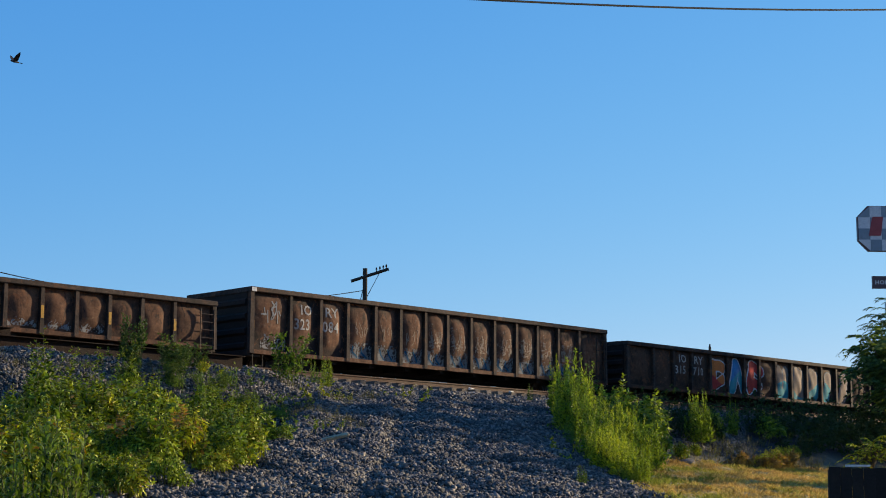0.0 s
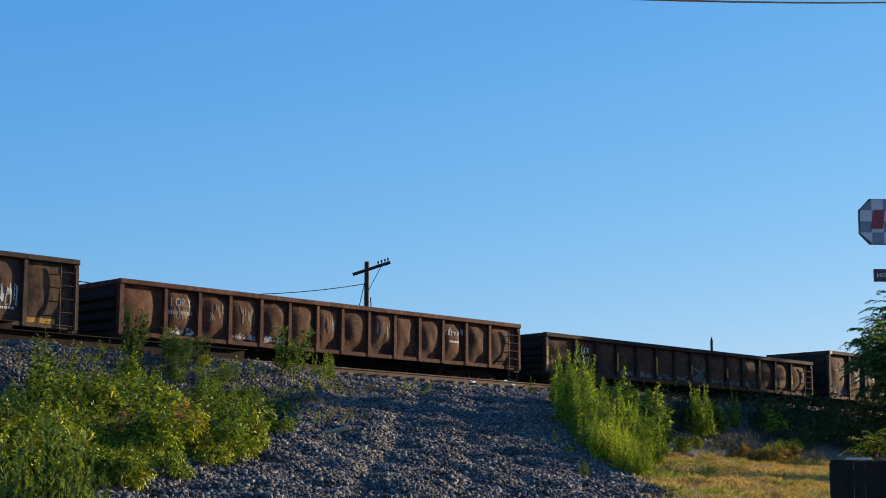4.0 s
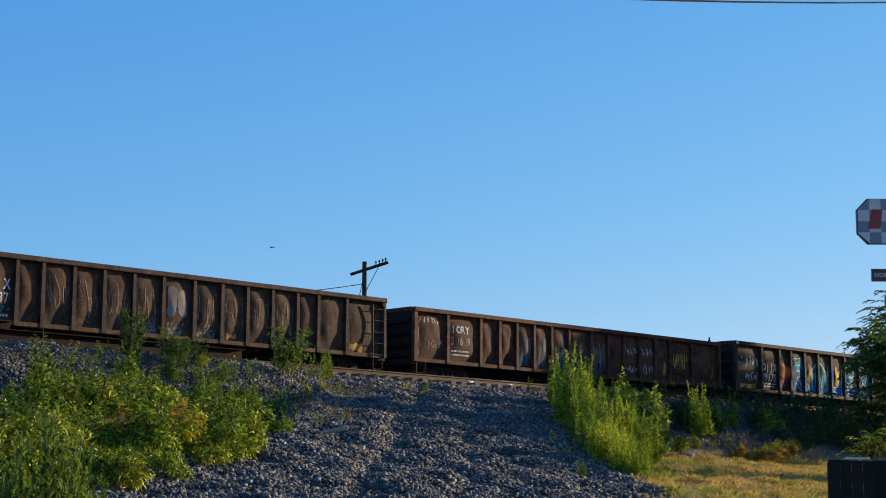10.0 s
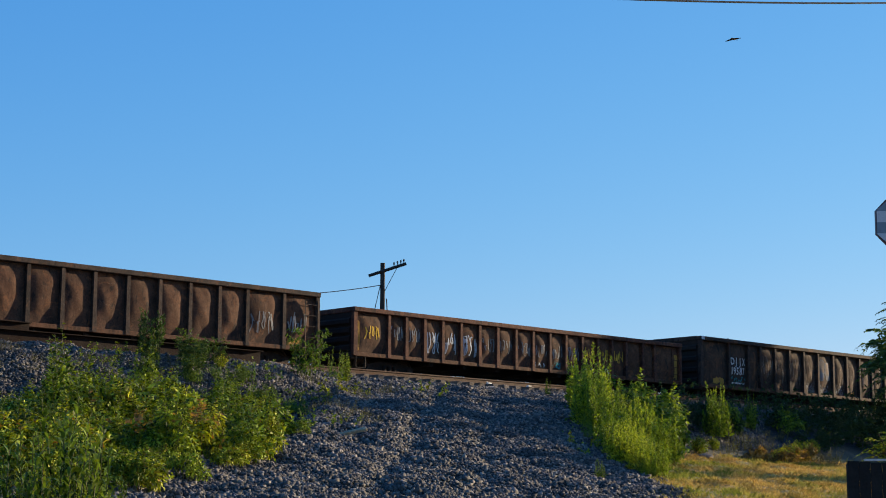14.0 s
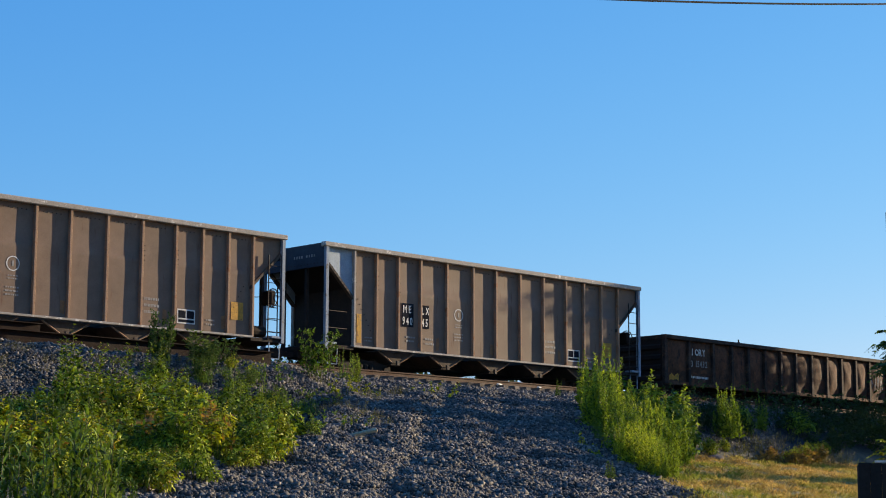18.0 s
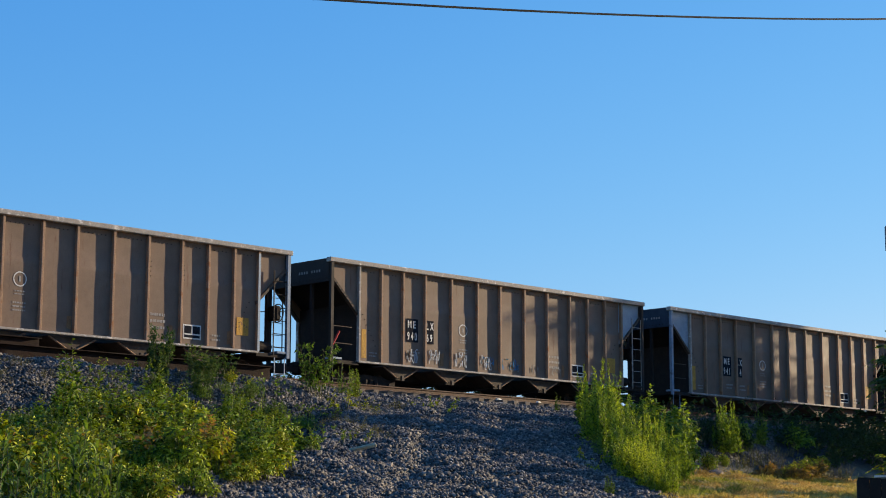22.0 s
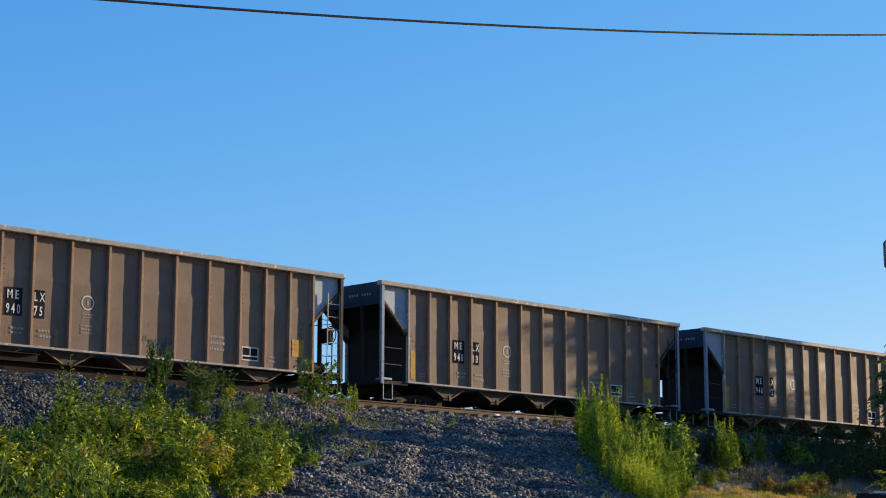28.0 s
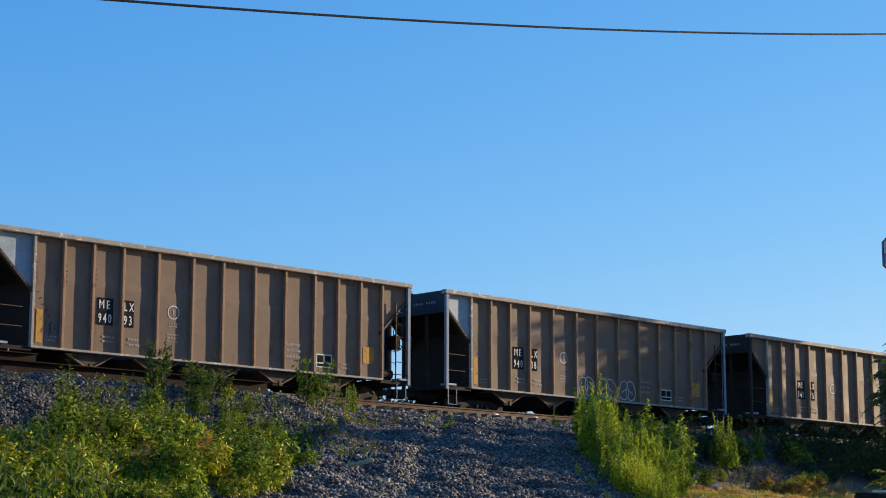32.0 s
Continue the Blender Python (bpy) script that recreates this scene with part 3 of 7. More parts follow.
def tag_strokes(x0, x1, z0, z1, rng, letters):
    """A tag: made-up letter-like strokes side by side, none of them a word."""
    out = []
    letters = max(letters, round(letters * 1.6))
    w = (x1 - x0) / letters
    for k in range(letters):
        a = x0 + w * k
        n = rng.randint(4, 7)
        line, last = [], None
        for i in range(n):
            c = (rng.randint(0, 2), rng.randint(0, 2))
            while c == last:
                c = (rng.randint(0, 2), rng.randint(0, 2))
            last = c
            line.append((a + w * (0.12 + 0.36 * c[0]) + rng.uniform(-0.04, 0.04) * w, z0 + (z1 - z0) * (0.06 + 0.44 * c[1]) + rng.uniform(-0.05, 0.05) * (z1 - z0)))
        # round the corners, twice
        for _ in range(2):
            q = [line[0]]
            for p, r in zip(line, line[1:]):
                q += [(p[0] * 0.75 + r[0] * 0.25, p[1] * 0.75 + r[1] * 0.25), (p[0] * 0.25 + r[0] * 0.75, p[1] * 0.25 + r[1] * 0.75)]
            line = q + [line[-1]]
        out.append(line)
    return out


def scribble(x0, x1, z0, z1, surf, mat, parent, seed, width=0.045, turns=4, strokes=1):
    rng = random.Random(seed)
    for k in range(strokes):
        for line in tag_strokes(x0, x1, z0, z1, rng, turns):
            ribbon(line, width * 0.68, surf, mat, parent)


def bars(x0, x1, z0, z1, n, surf, mat, parent, seed=1):
    """Lines of small writing that cannot be read: plain bars, broken up into words."""
    rng = random.Random(seed)
    bm = B()
    for j in range(n):
        zt = z1 - (z1 - z0) * j / n
        zb = zt - (z1 - z0) / n * 0.42
        x = x0
        while x < x1 - 0.03:
            w = min(rng.uniform(0.03, 0.10), x1 - x)
            bm.faces.new([bm.verts.new((a, surf(a, b) - 0.005, b)) for a, b in ((x, zb), (x + w, zb), (x + w, zt), (x, zt))])
            x += w + 0.025
    p = part("small_lettering", bm, mat, parent)
    p["kind"] = "stuff"
    return p


def paint_mat(name, col):
    return surface(name, tuple(c * 0.75 for c in col), tuple(min(1, c * 1.15) for c in col), 3.0, 30, 0.85, 0.0, 0.1, (0.10, 0.06, 0.04), 0.68)


P_WHITE = paint_mat("white_spray", (0.52, 0.53, 0.54))
P_GREY = paint_mat("grey_spray", (0.23, 0.225, 0.22))
P_SKY = paint_mat("pale_blue_spray", (0.46, 0.70, 0.78))
P_BLUE = paint_mat("blue_spray", (0.04, 0.20, 0.40))
P_NAVY = paint_mat("navy_spray", (0.014, 0.085, 0.15))
P_TEAL = paint_mat("teal_spray", (0.045, 0.27, 0.31))
P_GREEN = paint_mat("green_spray", (0.03, 0.13, 0.075))
P_ORANGE = paint_mat("orange_spray", (0.62, 0.17, 0.04))
P_YELLOW = paint_mat("yellow_spray", (0.68, 0.42, 0.04))
P_RED = paint_mat("red_spray", (0.42, 0.05, 0.04))
P_PALE = paint_mat("old_pale_paint", (0.20, 0.195, 0.185))
P_DIM = paint_mat("dim_grey_spray", (0.115, 0.098, 0.085))
P_TAN = paint_mat("pale_tan_spray", (0.28, 0.21, 0.155))


def piece(shapes, cell, surf, parent, posts=()):
    """A large graffiti piece: thick bent bars with a pale outline. shapes: (bars, half width, [fill materials], outline material, outline width)."""
    for segs, w, fills, edge, ew in shapes:
        pts = np.array(segs, float)
        x0, x1 = pts[:, [0, 2]].min() - w - ew, pts[:, [0, 2]].max() + w + ew
        z0, z1 = pts[:, [1, 3]].min() - w - ew, pts[:, [1, 3]].max() + w + ew
        gx, gz = np.arange(x0, x1, cell), np.arange(z0, z1, cell)
        X, Z = np.meshgrid(gx, gz)
        d = np.full(X.shape, 9.0)
        for a, b, c, e in segs:
            vx, vz = c - a, e - b
            t = np.clip(((X - a) * vx + (Z - b) * vz) / (vx * vx + vz * vz + 1e-9), 0, 1)
            d = np.minimum(d, np.hypot(X - a - t * vx, Z - b - t * vz))
        d += 0.018 * np.sin(5 * X + 3 * Z) + 0.012 * np.sin(11 * X - 7 * Z)
        band = np.clip(((Z - z0) / (z1 - z0) + 0.22 * np.sin(2.3 * X)) * len(fills), 0, len(fills) - 1e-3).astype(int)
        kinds = np.where(d < w, band, np.where(d < w + ew, len(fills), -1))
        for p in posts:
            kinds[np.abs(X + cell / 2 - p) < 0.075] = -1
        for k, mat in enumerate(list(fills) + [edge]):
            jj, ii = np.nonzero(kinds == k)
            if not len(jj):
                continue
            v, f, at = [], [], {}
            for j, i in zip(jj, ii):
                quad = []
                for dj, di in ((0, 0), (0, 1), (1, 1), (1, 0)):
                    key = (j + dj, i + di)
                    if key not in at:
                        at[key] = len(v)
                        c, e = x0 + key[1] * cell, z0 + key[0] * cell
                        v.append((c, surf(c, e) - 0.009, e))
                    quad.append(at[key])
                f.append(quad)
            part("graffiti_outline" if k == len(fills) else "graffiti_fill", mesh("graffiti", np.array(v), np.array(f), mat), None, parent)


# ---------------------------------------------------------------- running gear, shared by all cars
def lathe(profile_pts, n=24):
    """A body of revolution about the y axis: points (radius, y)."""
    bm = B()
    rings = [[bm.verts.new((r * math.cos(2 * math.pi * i / n), y, r * math.sin(2 * math.pi * i / n))) for i in range(n)] for r, y in profile_pts]
    for a, b in zip(rings, rings[1:]):
        for i in range(n):
            bm.faces.new((a[i], a[(i + 1) % n], b[(i + 1) % n], b[i]))
    bm.faces.new(rings[0])
    bm.faces.new(rings[-1][::-1])
    bmesh.ops.recalc_face_normals(bm, faces=bm.faces)
    return bm


def as_mesh(name, bm, mat):
    me = bpy.data.meshes.new(name)
    bm.normal_update()
    bm.to_mesh(me)
    bm.free()
    me.materials.append(mat)
    return me


def wheelset_mesh():
    pts = [(0.07, -1.05), (0.07, -0.80), (0.14, -0.80), (0.16, -0.78), (0.38, -0.76), (0.40, -0.80), (0.452, -0.80), (0.457, -0.72), (0.485, -0.715), (0.485, -0.69), (0.40, -0.69), (0.38, -0.72), (0.15, -0.70), (0.085, -0.66)]
    pts = pts + [(r, -y) for r, y in pts[::-1]]
    bm = lathe(pts, 22)
    # two knobs on each hub, so that one can see it turn
    for s in (-1, 1):
        for a in (0, 2.1, 4.2):
            bar(bm, (0.25 * math.cos(a), s * 0.76, 0.25 * math.sin(a)), (0.25 * math.cos(a), s * 0.80, 0.25 * math.sin(a)), 0.03, 6)
    return bm


def side_frame_mesh():
    out = [(-1.12, 0.42), (-1.10, 0.62), (-0.78, 0.66), (-0.45, 0.74), (0.45, 0.74), (0.78, 0.66), (1.10, 0.62), (1.12, 0.42), (0.98, 0.36), (0.72, 0.42), (0.42, 0.20), (-0.42, 0.20), (-0.72, 0.42), (-0.98, 0.36)]
    bm = prism(B(), out, -0.07, 0.07)
    for s in (-1, 1):
        bar(bm, (s * 0.89, -0.14, 0.457), (s * 0.89, 0.1, 0.457), 0.12, 10)
    for s in (-0.22, 0, 0.22):
        bar(bm, (s, -0.10, 0.24), (s, -0.10, 0.60), 0.075, 8)
    bmesh.ops.recalc_face_normals(bm, faces=bm.faces)
    return bm


ME_WHEELSET = as_mesh("wheelset", wheelset_mesh(), M_WHEEL)
ME_SIDEFRAME = as_mesh("side_frame", side_frame_mesh(), M_UNDER)
ME_BOLSTER = as_mesh("truck", box(B(), -0.2, 0.2, -1.0, 1.0, 0.45, 0.78, 0.03), M_UNDER)


def add_truck(car, x):
    truck = part("truck", ME_BOLSTER, None, car, "grimy cast-steel truck with two wheelsets")
    truck.location.x = x
    for s in (-1, 1):
        f = part("side_frame", ME_SIDEFRAME, None, truck)
        f.matrix_basis = pose(0, s * 1.0, 0, 0, 0, 0 if s < 0 else 180)
    for k, dx in enumerate((-0.89, 0.89)):
        w = part("wheelset", ME_WHEELSET, None, truck)
        w.location = (dx, 0, 0.457)
        w["axle"] = k


def add_coupler(car, x, s, reach):
    bm = box(B(), min(x, x + s * (reach - 0.25)), max(x, x + s * (reach - 0.25)), -0.09, 0.09, 0.78, 0.93)
    a = x + s * (reach - 0.27)
    b = x + s * (reach + 0.03)
    box(bm, min(a, b), max(a, b), -0.17, 0.13, 0.70, 1.0, 0.03)
    part("coupler", bm, M_UNDER, car)


def rung(car, p, q, mat, name="grab_iron"):
    p, q = Vector(p), Vector(q)
    return part(name, bar(B(), p, q, 0.014, 5), mat, car)


M_GREY_STENCIL = surface("faded_shaded_stencil", (0.22, 0.20, 0.185), (0.34, 0.32, 0.30), 5.0, 40, 0.7, 0.0, 0.1)


# ---------------------------------------------------------------- open hopper car
HL = 15.25
HOP_POSTS = (1.25, 2.20, 3.15, 4.14, 5.34, 6.57, 7.67, 8.87, 10.05, 11.22, 12.18, 13.13, 14.05)
H_TOP, H_SILL, H_Y = 4.28, 1.14, 1.42


def hopper_car(end=None, beam=None, gusset=None, far_gusset=None, rail=None, gusset_label="pale grey-blue triangular end gusset"):
    end, beam, gusset, far_gusset, rail = end or M_HOP_END, beam or M_HOP_BEAM, gusset or M_GUSSET, far_gusset or M_HOP, rail or M_UNDER
    car = empty("hopper_car")
    for s, side in ((-1, "near"), (1, "far")):
        y0, y1 = sorted((s * H_Y, s * (H_Y - 0.012)))
        # side sheets between the posts, each a plate with a faint dish
        for a, b in zip(HOP_POSTS, HOP_POSTS[1:]):
            bm = B()
            n, m = 6, 7
            # the upper plate is lapped behind the lower one
            levels = (H_SILL, 1.8, 2.45, 2.9, 3.06, 3.065, 3.6, H_TOP - 0.1)
            g = [[bm.verts.new((a + (b - a) * i / n, s * (H_Y - (0.004 if j > 4 else 0.0) + 0.006 * math.sin(math.pi * i / n) * math.sin(math.pi * j / m) * math.sin(a * 7 + j)), levels[j])) for i in range(n + 1)] for j in range(m + 1)]
            for j in range(m):
                for i in range(n):
                    f = (g[j][i], g[j][i + 1], g[j + 1][i + 1], g[j + 1][i])
                    bm.faces.new(f if s < 0 else f[::-1])
            part("side_sheet", bm, M_HOP, car, smooth=True)
        for x in HOP_POSTS:
            yo = s * (H_Y + 0.12)
            bm = box(B(), x - 0.04, x + 0.04, min(s * H_Y, yo), max(s * H_Y, yo), H_SILL - 0.04, H_TOP - 0.14, 0.008)
            part("side_post", bm, M_HOP_CHORD if x == HOP_POSTS[0] else M_HOP_POST, car)
        bm = box(B(), -0.05, HL + 0.05, min(s * 1.38, s * 1.6), max(s * 1.38, s * 1.6), H_TOP - 0.15, H_TOP, 0.02)
        part("top_chord", bm, M_HOP_CHORD, car, "tan steel top chord with scraped pale patches")
        bm = box(B(), 1.2, HL - 1.2, min(s * 1.36, s * 1.56), max(s * 1.36, s * 1.56), H_SILL - 0.075, H_SILL - 0.01, 0.01)
        part("side_sill", bm, M_HOP_CHORD, car)
        for e in (0, 1):
            def X(v):
                return HL - v if e else v
            # triangular gusset at the end of the side, with its flange
            part("gusset", prism(B(), [(X(0.13), H_TOP - 0.13), (X(1.27), H_TOP - 0.13), (X(1.27), 2.62), (X(0.13), 3.72)], y0, y1), far_gusset if e else gusset, car, "tan triangular end gusset" if e else gusset_label)
            bm = B()
            prism(bm, [(X(0.13), 3.72), (X(1.27), 2.62), (X(1.27), 2.52), (X(0.13), 3.62)], min(s * 1.36, s * 1.50), max(s * 1.36, s * 1.50))
            bmesh.ops.recalc_face_normals(bm, faces=bm.faces)
            part("gusset_flange", bm, M_CHUTE, car)
            bm = box(B(), min(X(0.02), X(0.13)), max(X(0.02), X(0.13)), min(s * 1.46, s * 1.57), max(s * 1.46, s * 1.57), 0.98, H_TOP - 0.14)
            part("corner_post", bm, end, car)
            # step below the corner
            bm = B()
            for u in (0.16, 0.55):
                bar(bm, (X(u), s * 1.5, 1.0), (X(u), s * 1.5, 0.5), 0.016, 5)
            bar(bm, (X(0.16), s * 1.5, 0.5), (X(0.55), s * 1.5, 0.5), 0.016, 5)
            part("stirrup_step", bm, end, car)
            if (e == 1) == (s < 0):
                for u in (0.12, 0.62):
                    part("ladder_rail", bar(B(), (X(u), s * 1.52, 1.05), (X(u), s * 1.52, 3.62), 0.022, 5), rail, car)
                for z in (1.3, 1.7, 2.1, 2.5, 2.9, 3.3):
                    rung(car, (X(0.12), s * 1.52, z), (X(0.62), s * 1.52, z), rail, "ladder_rung")
            else:
                for z in (1.62, 2.15):
                    rung(car, (X(0.12), s * 1.52, z), (X(0.95), s * 1.5, z), M_CHUTE)
    for e in (0, 1):
        def X(v):
            return HL - v if e else v
        lo, hi = sorted((X(0.0), X(0.09)))
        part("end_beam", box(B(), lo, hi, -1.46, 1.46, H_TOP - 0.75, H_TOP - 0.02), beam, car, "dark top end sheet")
        s = 1 if e else -1
        bx = X(-0.004)
        for k, y in enumerate((-1.05, -0.93, -0.81, -0.69, -0.45, -0.33, -0.21, -0.09)):
            part("end_stencil", box(B(), min(bx, bx + s * 0.004), max(bx, bx + s * 0.004), y, y + 0.06, H_TOP - 0.43, H_TOP - 0.35), M_GREY_STENCIL, car)
        bm = prism(B(), [(X(0.10), H_TOP - 0.16), (X(0.10), H_TOP - 0.22), (X(3.35), 1.20), (X(3.35), 1.26)], -1.41, 1.41)
        bmesh.ops.recalc_face_normals(bm, faces=bm.faces)
        part("slope_sheet", bm, M_UNDER, car)
        lo, hi = sorted((X(1.26), X(1.32)))
        part("bolster_web", box(B(), lo, hi, -1.40, 1.40, 1.12, 2.95), M_UNDER, car)
        lo, hi = sorted((X(-0.02), X(1.25)))
        part("end_platform", box(B(), lo, hi, -1.50, 1.50, 0.98, 1.10, 0.01), M_UNDER, car)
        for y in (-0.55, 0.55):
            lo, hi = sorted((X(0.05), X(0.15)))
            part("end_post", box(B(), lo, hi, y - 0.05, y + 0.05, 1.1, H_TOP - 0.7), M_UNDER, car)
        lo, hi = sorted((X(0.1), X(0.5)))
        part("step_plate", box(B(), lo, hi, -1.56, -1.2, 1.11, 1.18, 0.01), end if e else M_GUSSET, car, "steel step plate")
        add_coupler(car, X(-0.02), 1 if e else -1, 0.78)
    part("center_sill", box(B(), 0.0, HL, -0.28, 0.28, 0.72, 1.12, 0.02), M_UNDER, car)
    for x in (3.2, 5.45, 7.7, 9.95, 12.2):
        bm = B()
        for s in (-1, 1):
            a = [bm.verts.new(c) for c in ((x - 0.75, s * 1.34, 1.04), (x + 0.75, s * 1.34, 1.04), (x + 0.16, s * 1.30, 0.72), (x - 0.16, s * 1.30, 0.72))]
            b = [bm.verts.new(c) for c in ((x - 0.75, s * 0.2, 1.04), (x + 0.75, s * 0.2, 1.04), (x + 0.16, s * 0.3, 0.70), (x - 0.16, s * 0.3, 0.70))]
            for f in ((0, 1, 2, 3),):
                bm.faces.new([a[i] for i in f])
                bm.faces.new([b[i] for i in f[::-1]])
            for i in range(4):
                bm.faces.new((a[(i + 1) % 4], a[i], b[i], b[(i + 1) % 4]))
        bmesh.ops.recalc_face_normals(bm, faces=bm.faces)
        part("hopper_chute", bm, M_CHUTE, car, "grimy steel discharge chute")
        for s in (-1, 1):
            for q in (-1, 1):
                # sunlit rims of the chute, given as pale-coloured bars
                part("chute_flange", bar(B(), (x + q * 0.76, s * 1.36, 1.03), (x + q * 0.12, s * 1.32, 0.70), 0.026, 4), M_HOP_POST, car, "chute flange with its lit edge put into the pale colour")
            part("chute_latch", box(B(), x - 0.06, x + 0.06, min(s * 1.38, s * 1.46), max(s * 1.38, s * 1.46), 0.62, 0.78, 0.01), M_CHUTE, car)
        part("chute_door", box(B(), x - 0.2, x + 0.2, -1.32, 1.32, 0.64, 0.70), M_UNDER, car)
    # brake wheel and gear on the leading end
    bm = B()
    for i in range(16):
        a, b = 2 * math.pi * i / 16, 2 * math.pi * (i + 1) / 16
        bar(bm, (HL + 0.16, -0.75 + 0.28 * math.cos(a), 2.45 + 0.28 * math.sin(a)), (HL + 0.16, -0.75 + 0.28 * math.cos(b), 2.45 + 0.28 * math.sin(b)), 0.018, 5)
    for i in range(5):
        a = 2 * math.pi * i / 5
        bar(bm, (HL + 0.16, -0.75, 2.45), (HL + 0.16, -0.75 + 0.28 * math.cos(a), 2.45 + 0.28 * math.sin(a)), 0.014, 5)
    part("brake_wheel", bm, M_UNDER, car)
    part("brake_housing", box(B(), HL - 0.1, HL + 0.1, -1.0, -0.5, 2.2, 2.65, 0.04), M_UNDER, car)
    part("brake_cylinder", bar(B(), (HL - 1.2, -0.9, 1.35), (HL - 0.3, -0.9, 1.35), 0.17, 10), M_UNDER, car)
    # rows of rivets, far too many to pick apart
    bm = B()
    for a, b in zip(HOP_POSTS, HOP_POSTS[1:]):
        n = int((b - a - 0.2) / 0.14)
        for i in range(n):
            x = a + 0.12 + 0.14 * i
            box(bm, x - 0.014, x + 0.014, -H_Y - 0.014, -H_Y + 0.004, 3.97, 3.998)
        for j in range(4):
            if (a * 10) % 3 < 1.6:
                box(bm, a + 0.12, a + 0.148, -H_Y - 0.014, -H_Y, 3.4 - 0.14 * j, 3.428 - 0.14 * j)
    for i in range(18):
        y = -1.36 + 0.16 * i
        box(bm, -0.012, 0.0, y, y + 0.03, 3.62, 3.65)
    for i in range(7):
        box(bm, 1.45 + 0.09 * i, 1.478 + 0.09 * i, -H_Y - 0.014, -H_Y, 2.6 - 0.16 * i, 2.628 - 0.16 * i)
        box(bm, 13.2 + 0.09 * i, 13.228 + 0.09 * i, -H_Y - 0.014, -H_Y, 1.6 + 0.16 * i, 1.628 + 0.16 * i)
    for i in range(10):
        box(bm, 0.20 + 0.105 * i, 0.228 + 0.105 * i, -1.512, -1.50, 3.60 - 0.1013 * i, 3.628 - 0.1013 * i)
    p = part("rivets", bm, M_UNDER, car)
    p["kind"] = "stuff"
    flat = lambda x, z: -H_Y - 0.008
    patch(1.42, 1.62, H_SILL + 0.1, 2.15, flat, M_YELLOW, car, "yellow_marking", 0, 1)
    patch(13.3, 13.75, H_SILL + 0.42, H_SILL + 0.95, flat, M_YELLOW, car, "yellow_marking", 0, 2)
    for a in (4.9, 7.45, 10.85, 12.95):
        patch(a, a + 0.14, H_SILL + 0.10, H_SILL + 0.5, flat, M_RUSTMARK, car, "rust_mark", 0.04, int(a * 10))
    # round builder's mark and small stencils
    bm = B()
    for i in range(20):
        a, b = 2 * math.pi * i / 20, 2 * math.pi * (i + 1) / 20
        bm.faces.new([bm.verts.new((5.95 + r * math.cos(t), flat(0, 0) - 0.004, 2.47 + r * math.sin(t))) for r, t in ((0.175, a), (0.205, a), (0.205, b), (0.175, b))][::-1])
    part("round_mark", bm, M_WHITE, car)
    patch(5.92, 5.98, 2.40, 2.55, flat, M_GREY_STENCIL, car, "round_mark_centre")
    bars(5.8, 6.15, 2.0, 2.16, 2, flat, M_GREY_STENCIL, car, 3)
    bars(5.75, 6.15, 1.55, 1.85, 3, flat, M_GREY_STENCIL, car, 4)
    bars(3.55, 3.95, 1.35, 1.6, 2, flat, M_GREY_STENCIL, car, 5)
    bars(4.4, 4.8, 1.3, 1.6, 2, flat, M_GREY_STENCIL, car, 6)
    bars(10.2, 10.75, 1.4, 1.95, 3, flat, M_GREY_STENCIL, car, 7)
    bars(12.4, 12.7, 1.25, 1.5, 2, flat, M_GREY_STENCIL, car, 8)
    bars(1.75, 2.1, 1.25, 1.45, 2, flat, M_GREY_STENCIL, car, 9)
    # framed data panel
    patch(11.36, 12.0, 1.3, 1.72, flat, M_WHITE, car, "data_panel_border")
    patch(11.40, 11.96, 1.34, 1.42, lambda x, z: flat(x, z) - 0.004, M_BLACK, car, "data_panel_field")
    patch(11.40, 11.66, 1.46, 1.68, lambda x, z: flat(x, z) - 0.004, M_BLACK, car, "data_panel_field")
    patch(11.70, 11.96, 1.46, 1.68, lambda x, z: flat(x, z) - 0.004, M_BLACK, car, "data_panel_field")
    add_truck(car, 2.1)
    add_truck(car, HL - 2.1)
    tagged(car, "brown weathered open-top coal hopper car with tan side posts", "freight car", "hopper cars of the train")
    return car


def hopper_marks(car, number):
    """Reporting marks: the two halves stand on either side of a post, on black fields."""
    flat = lambda x, z: -H_Y - 0.014
    a, b = number[:3], number[3:]
    patch(3.36, 3.88, 1.90, 2.66, lambda x, z: -H_Y - 0.010, M_BLACK, car, "black_field")
    patch(4.21, 4.58, 1.90, 2.66, lambda x, z: -H_Y - 0.010, M_BLACK, car, "black_field")
    for k, (u, v) in enumerate(zip("ME", "LX")):
        lettering(u, 3.40 + 0.25 * k, 2.36, 0.235, flat, M_WHITE, car, 0.72)
        lettering(v, 4.24 + 0.18 * k, 2.36, 0.235, flat, M_WHITE, car, 0.62)
    for k, u in enumerate(a):
        lettering(u, 3.385 + 0.165 * k, 1.97, 0.25, flat, M_WHITE, car, 0.62)
    for k, v in enumerate(b):
        lettering(v, 4.24 + 0.17 * k, 1.97, 0.25, flat, M_WHITE, car, 0.62)


# ---------------------------------------------------------------- gondola cars
G_Y = 1.42


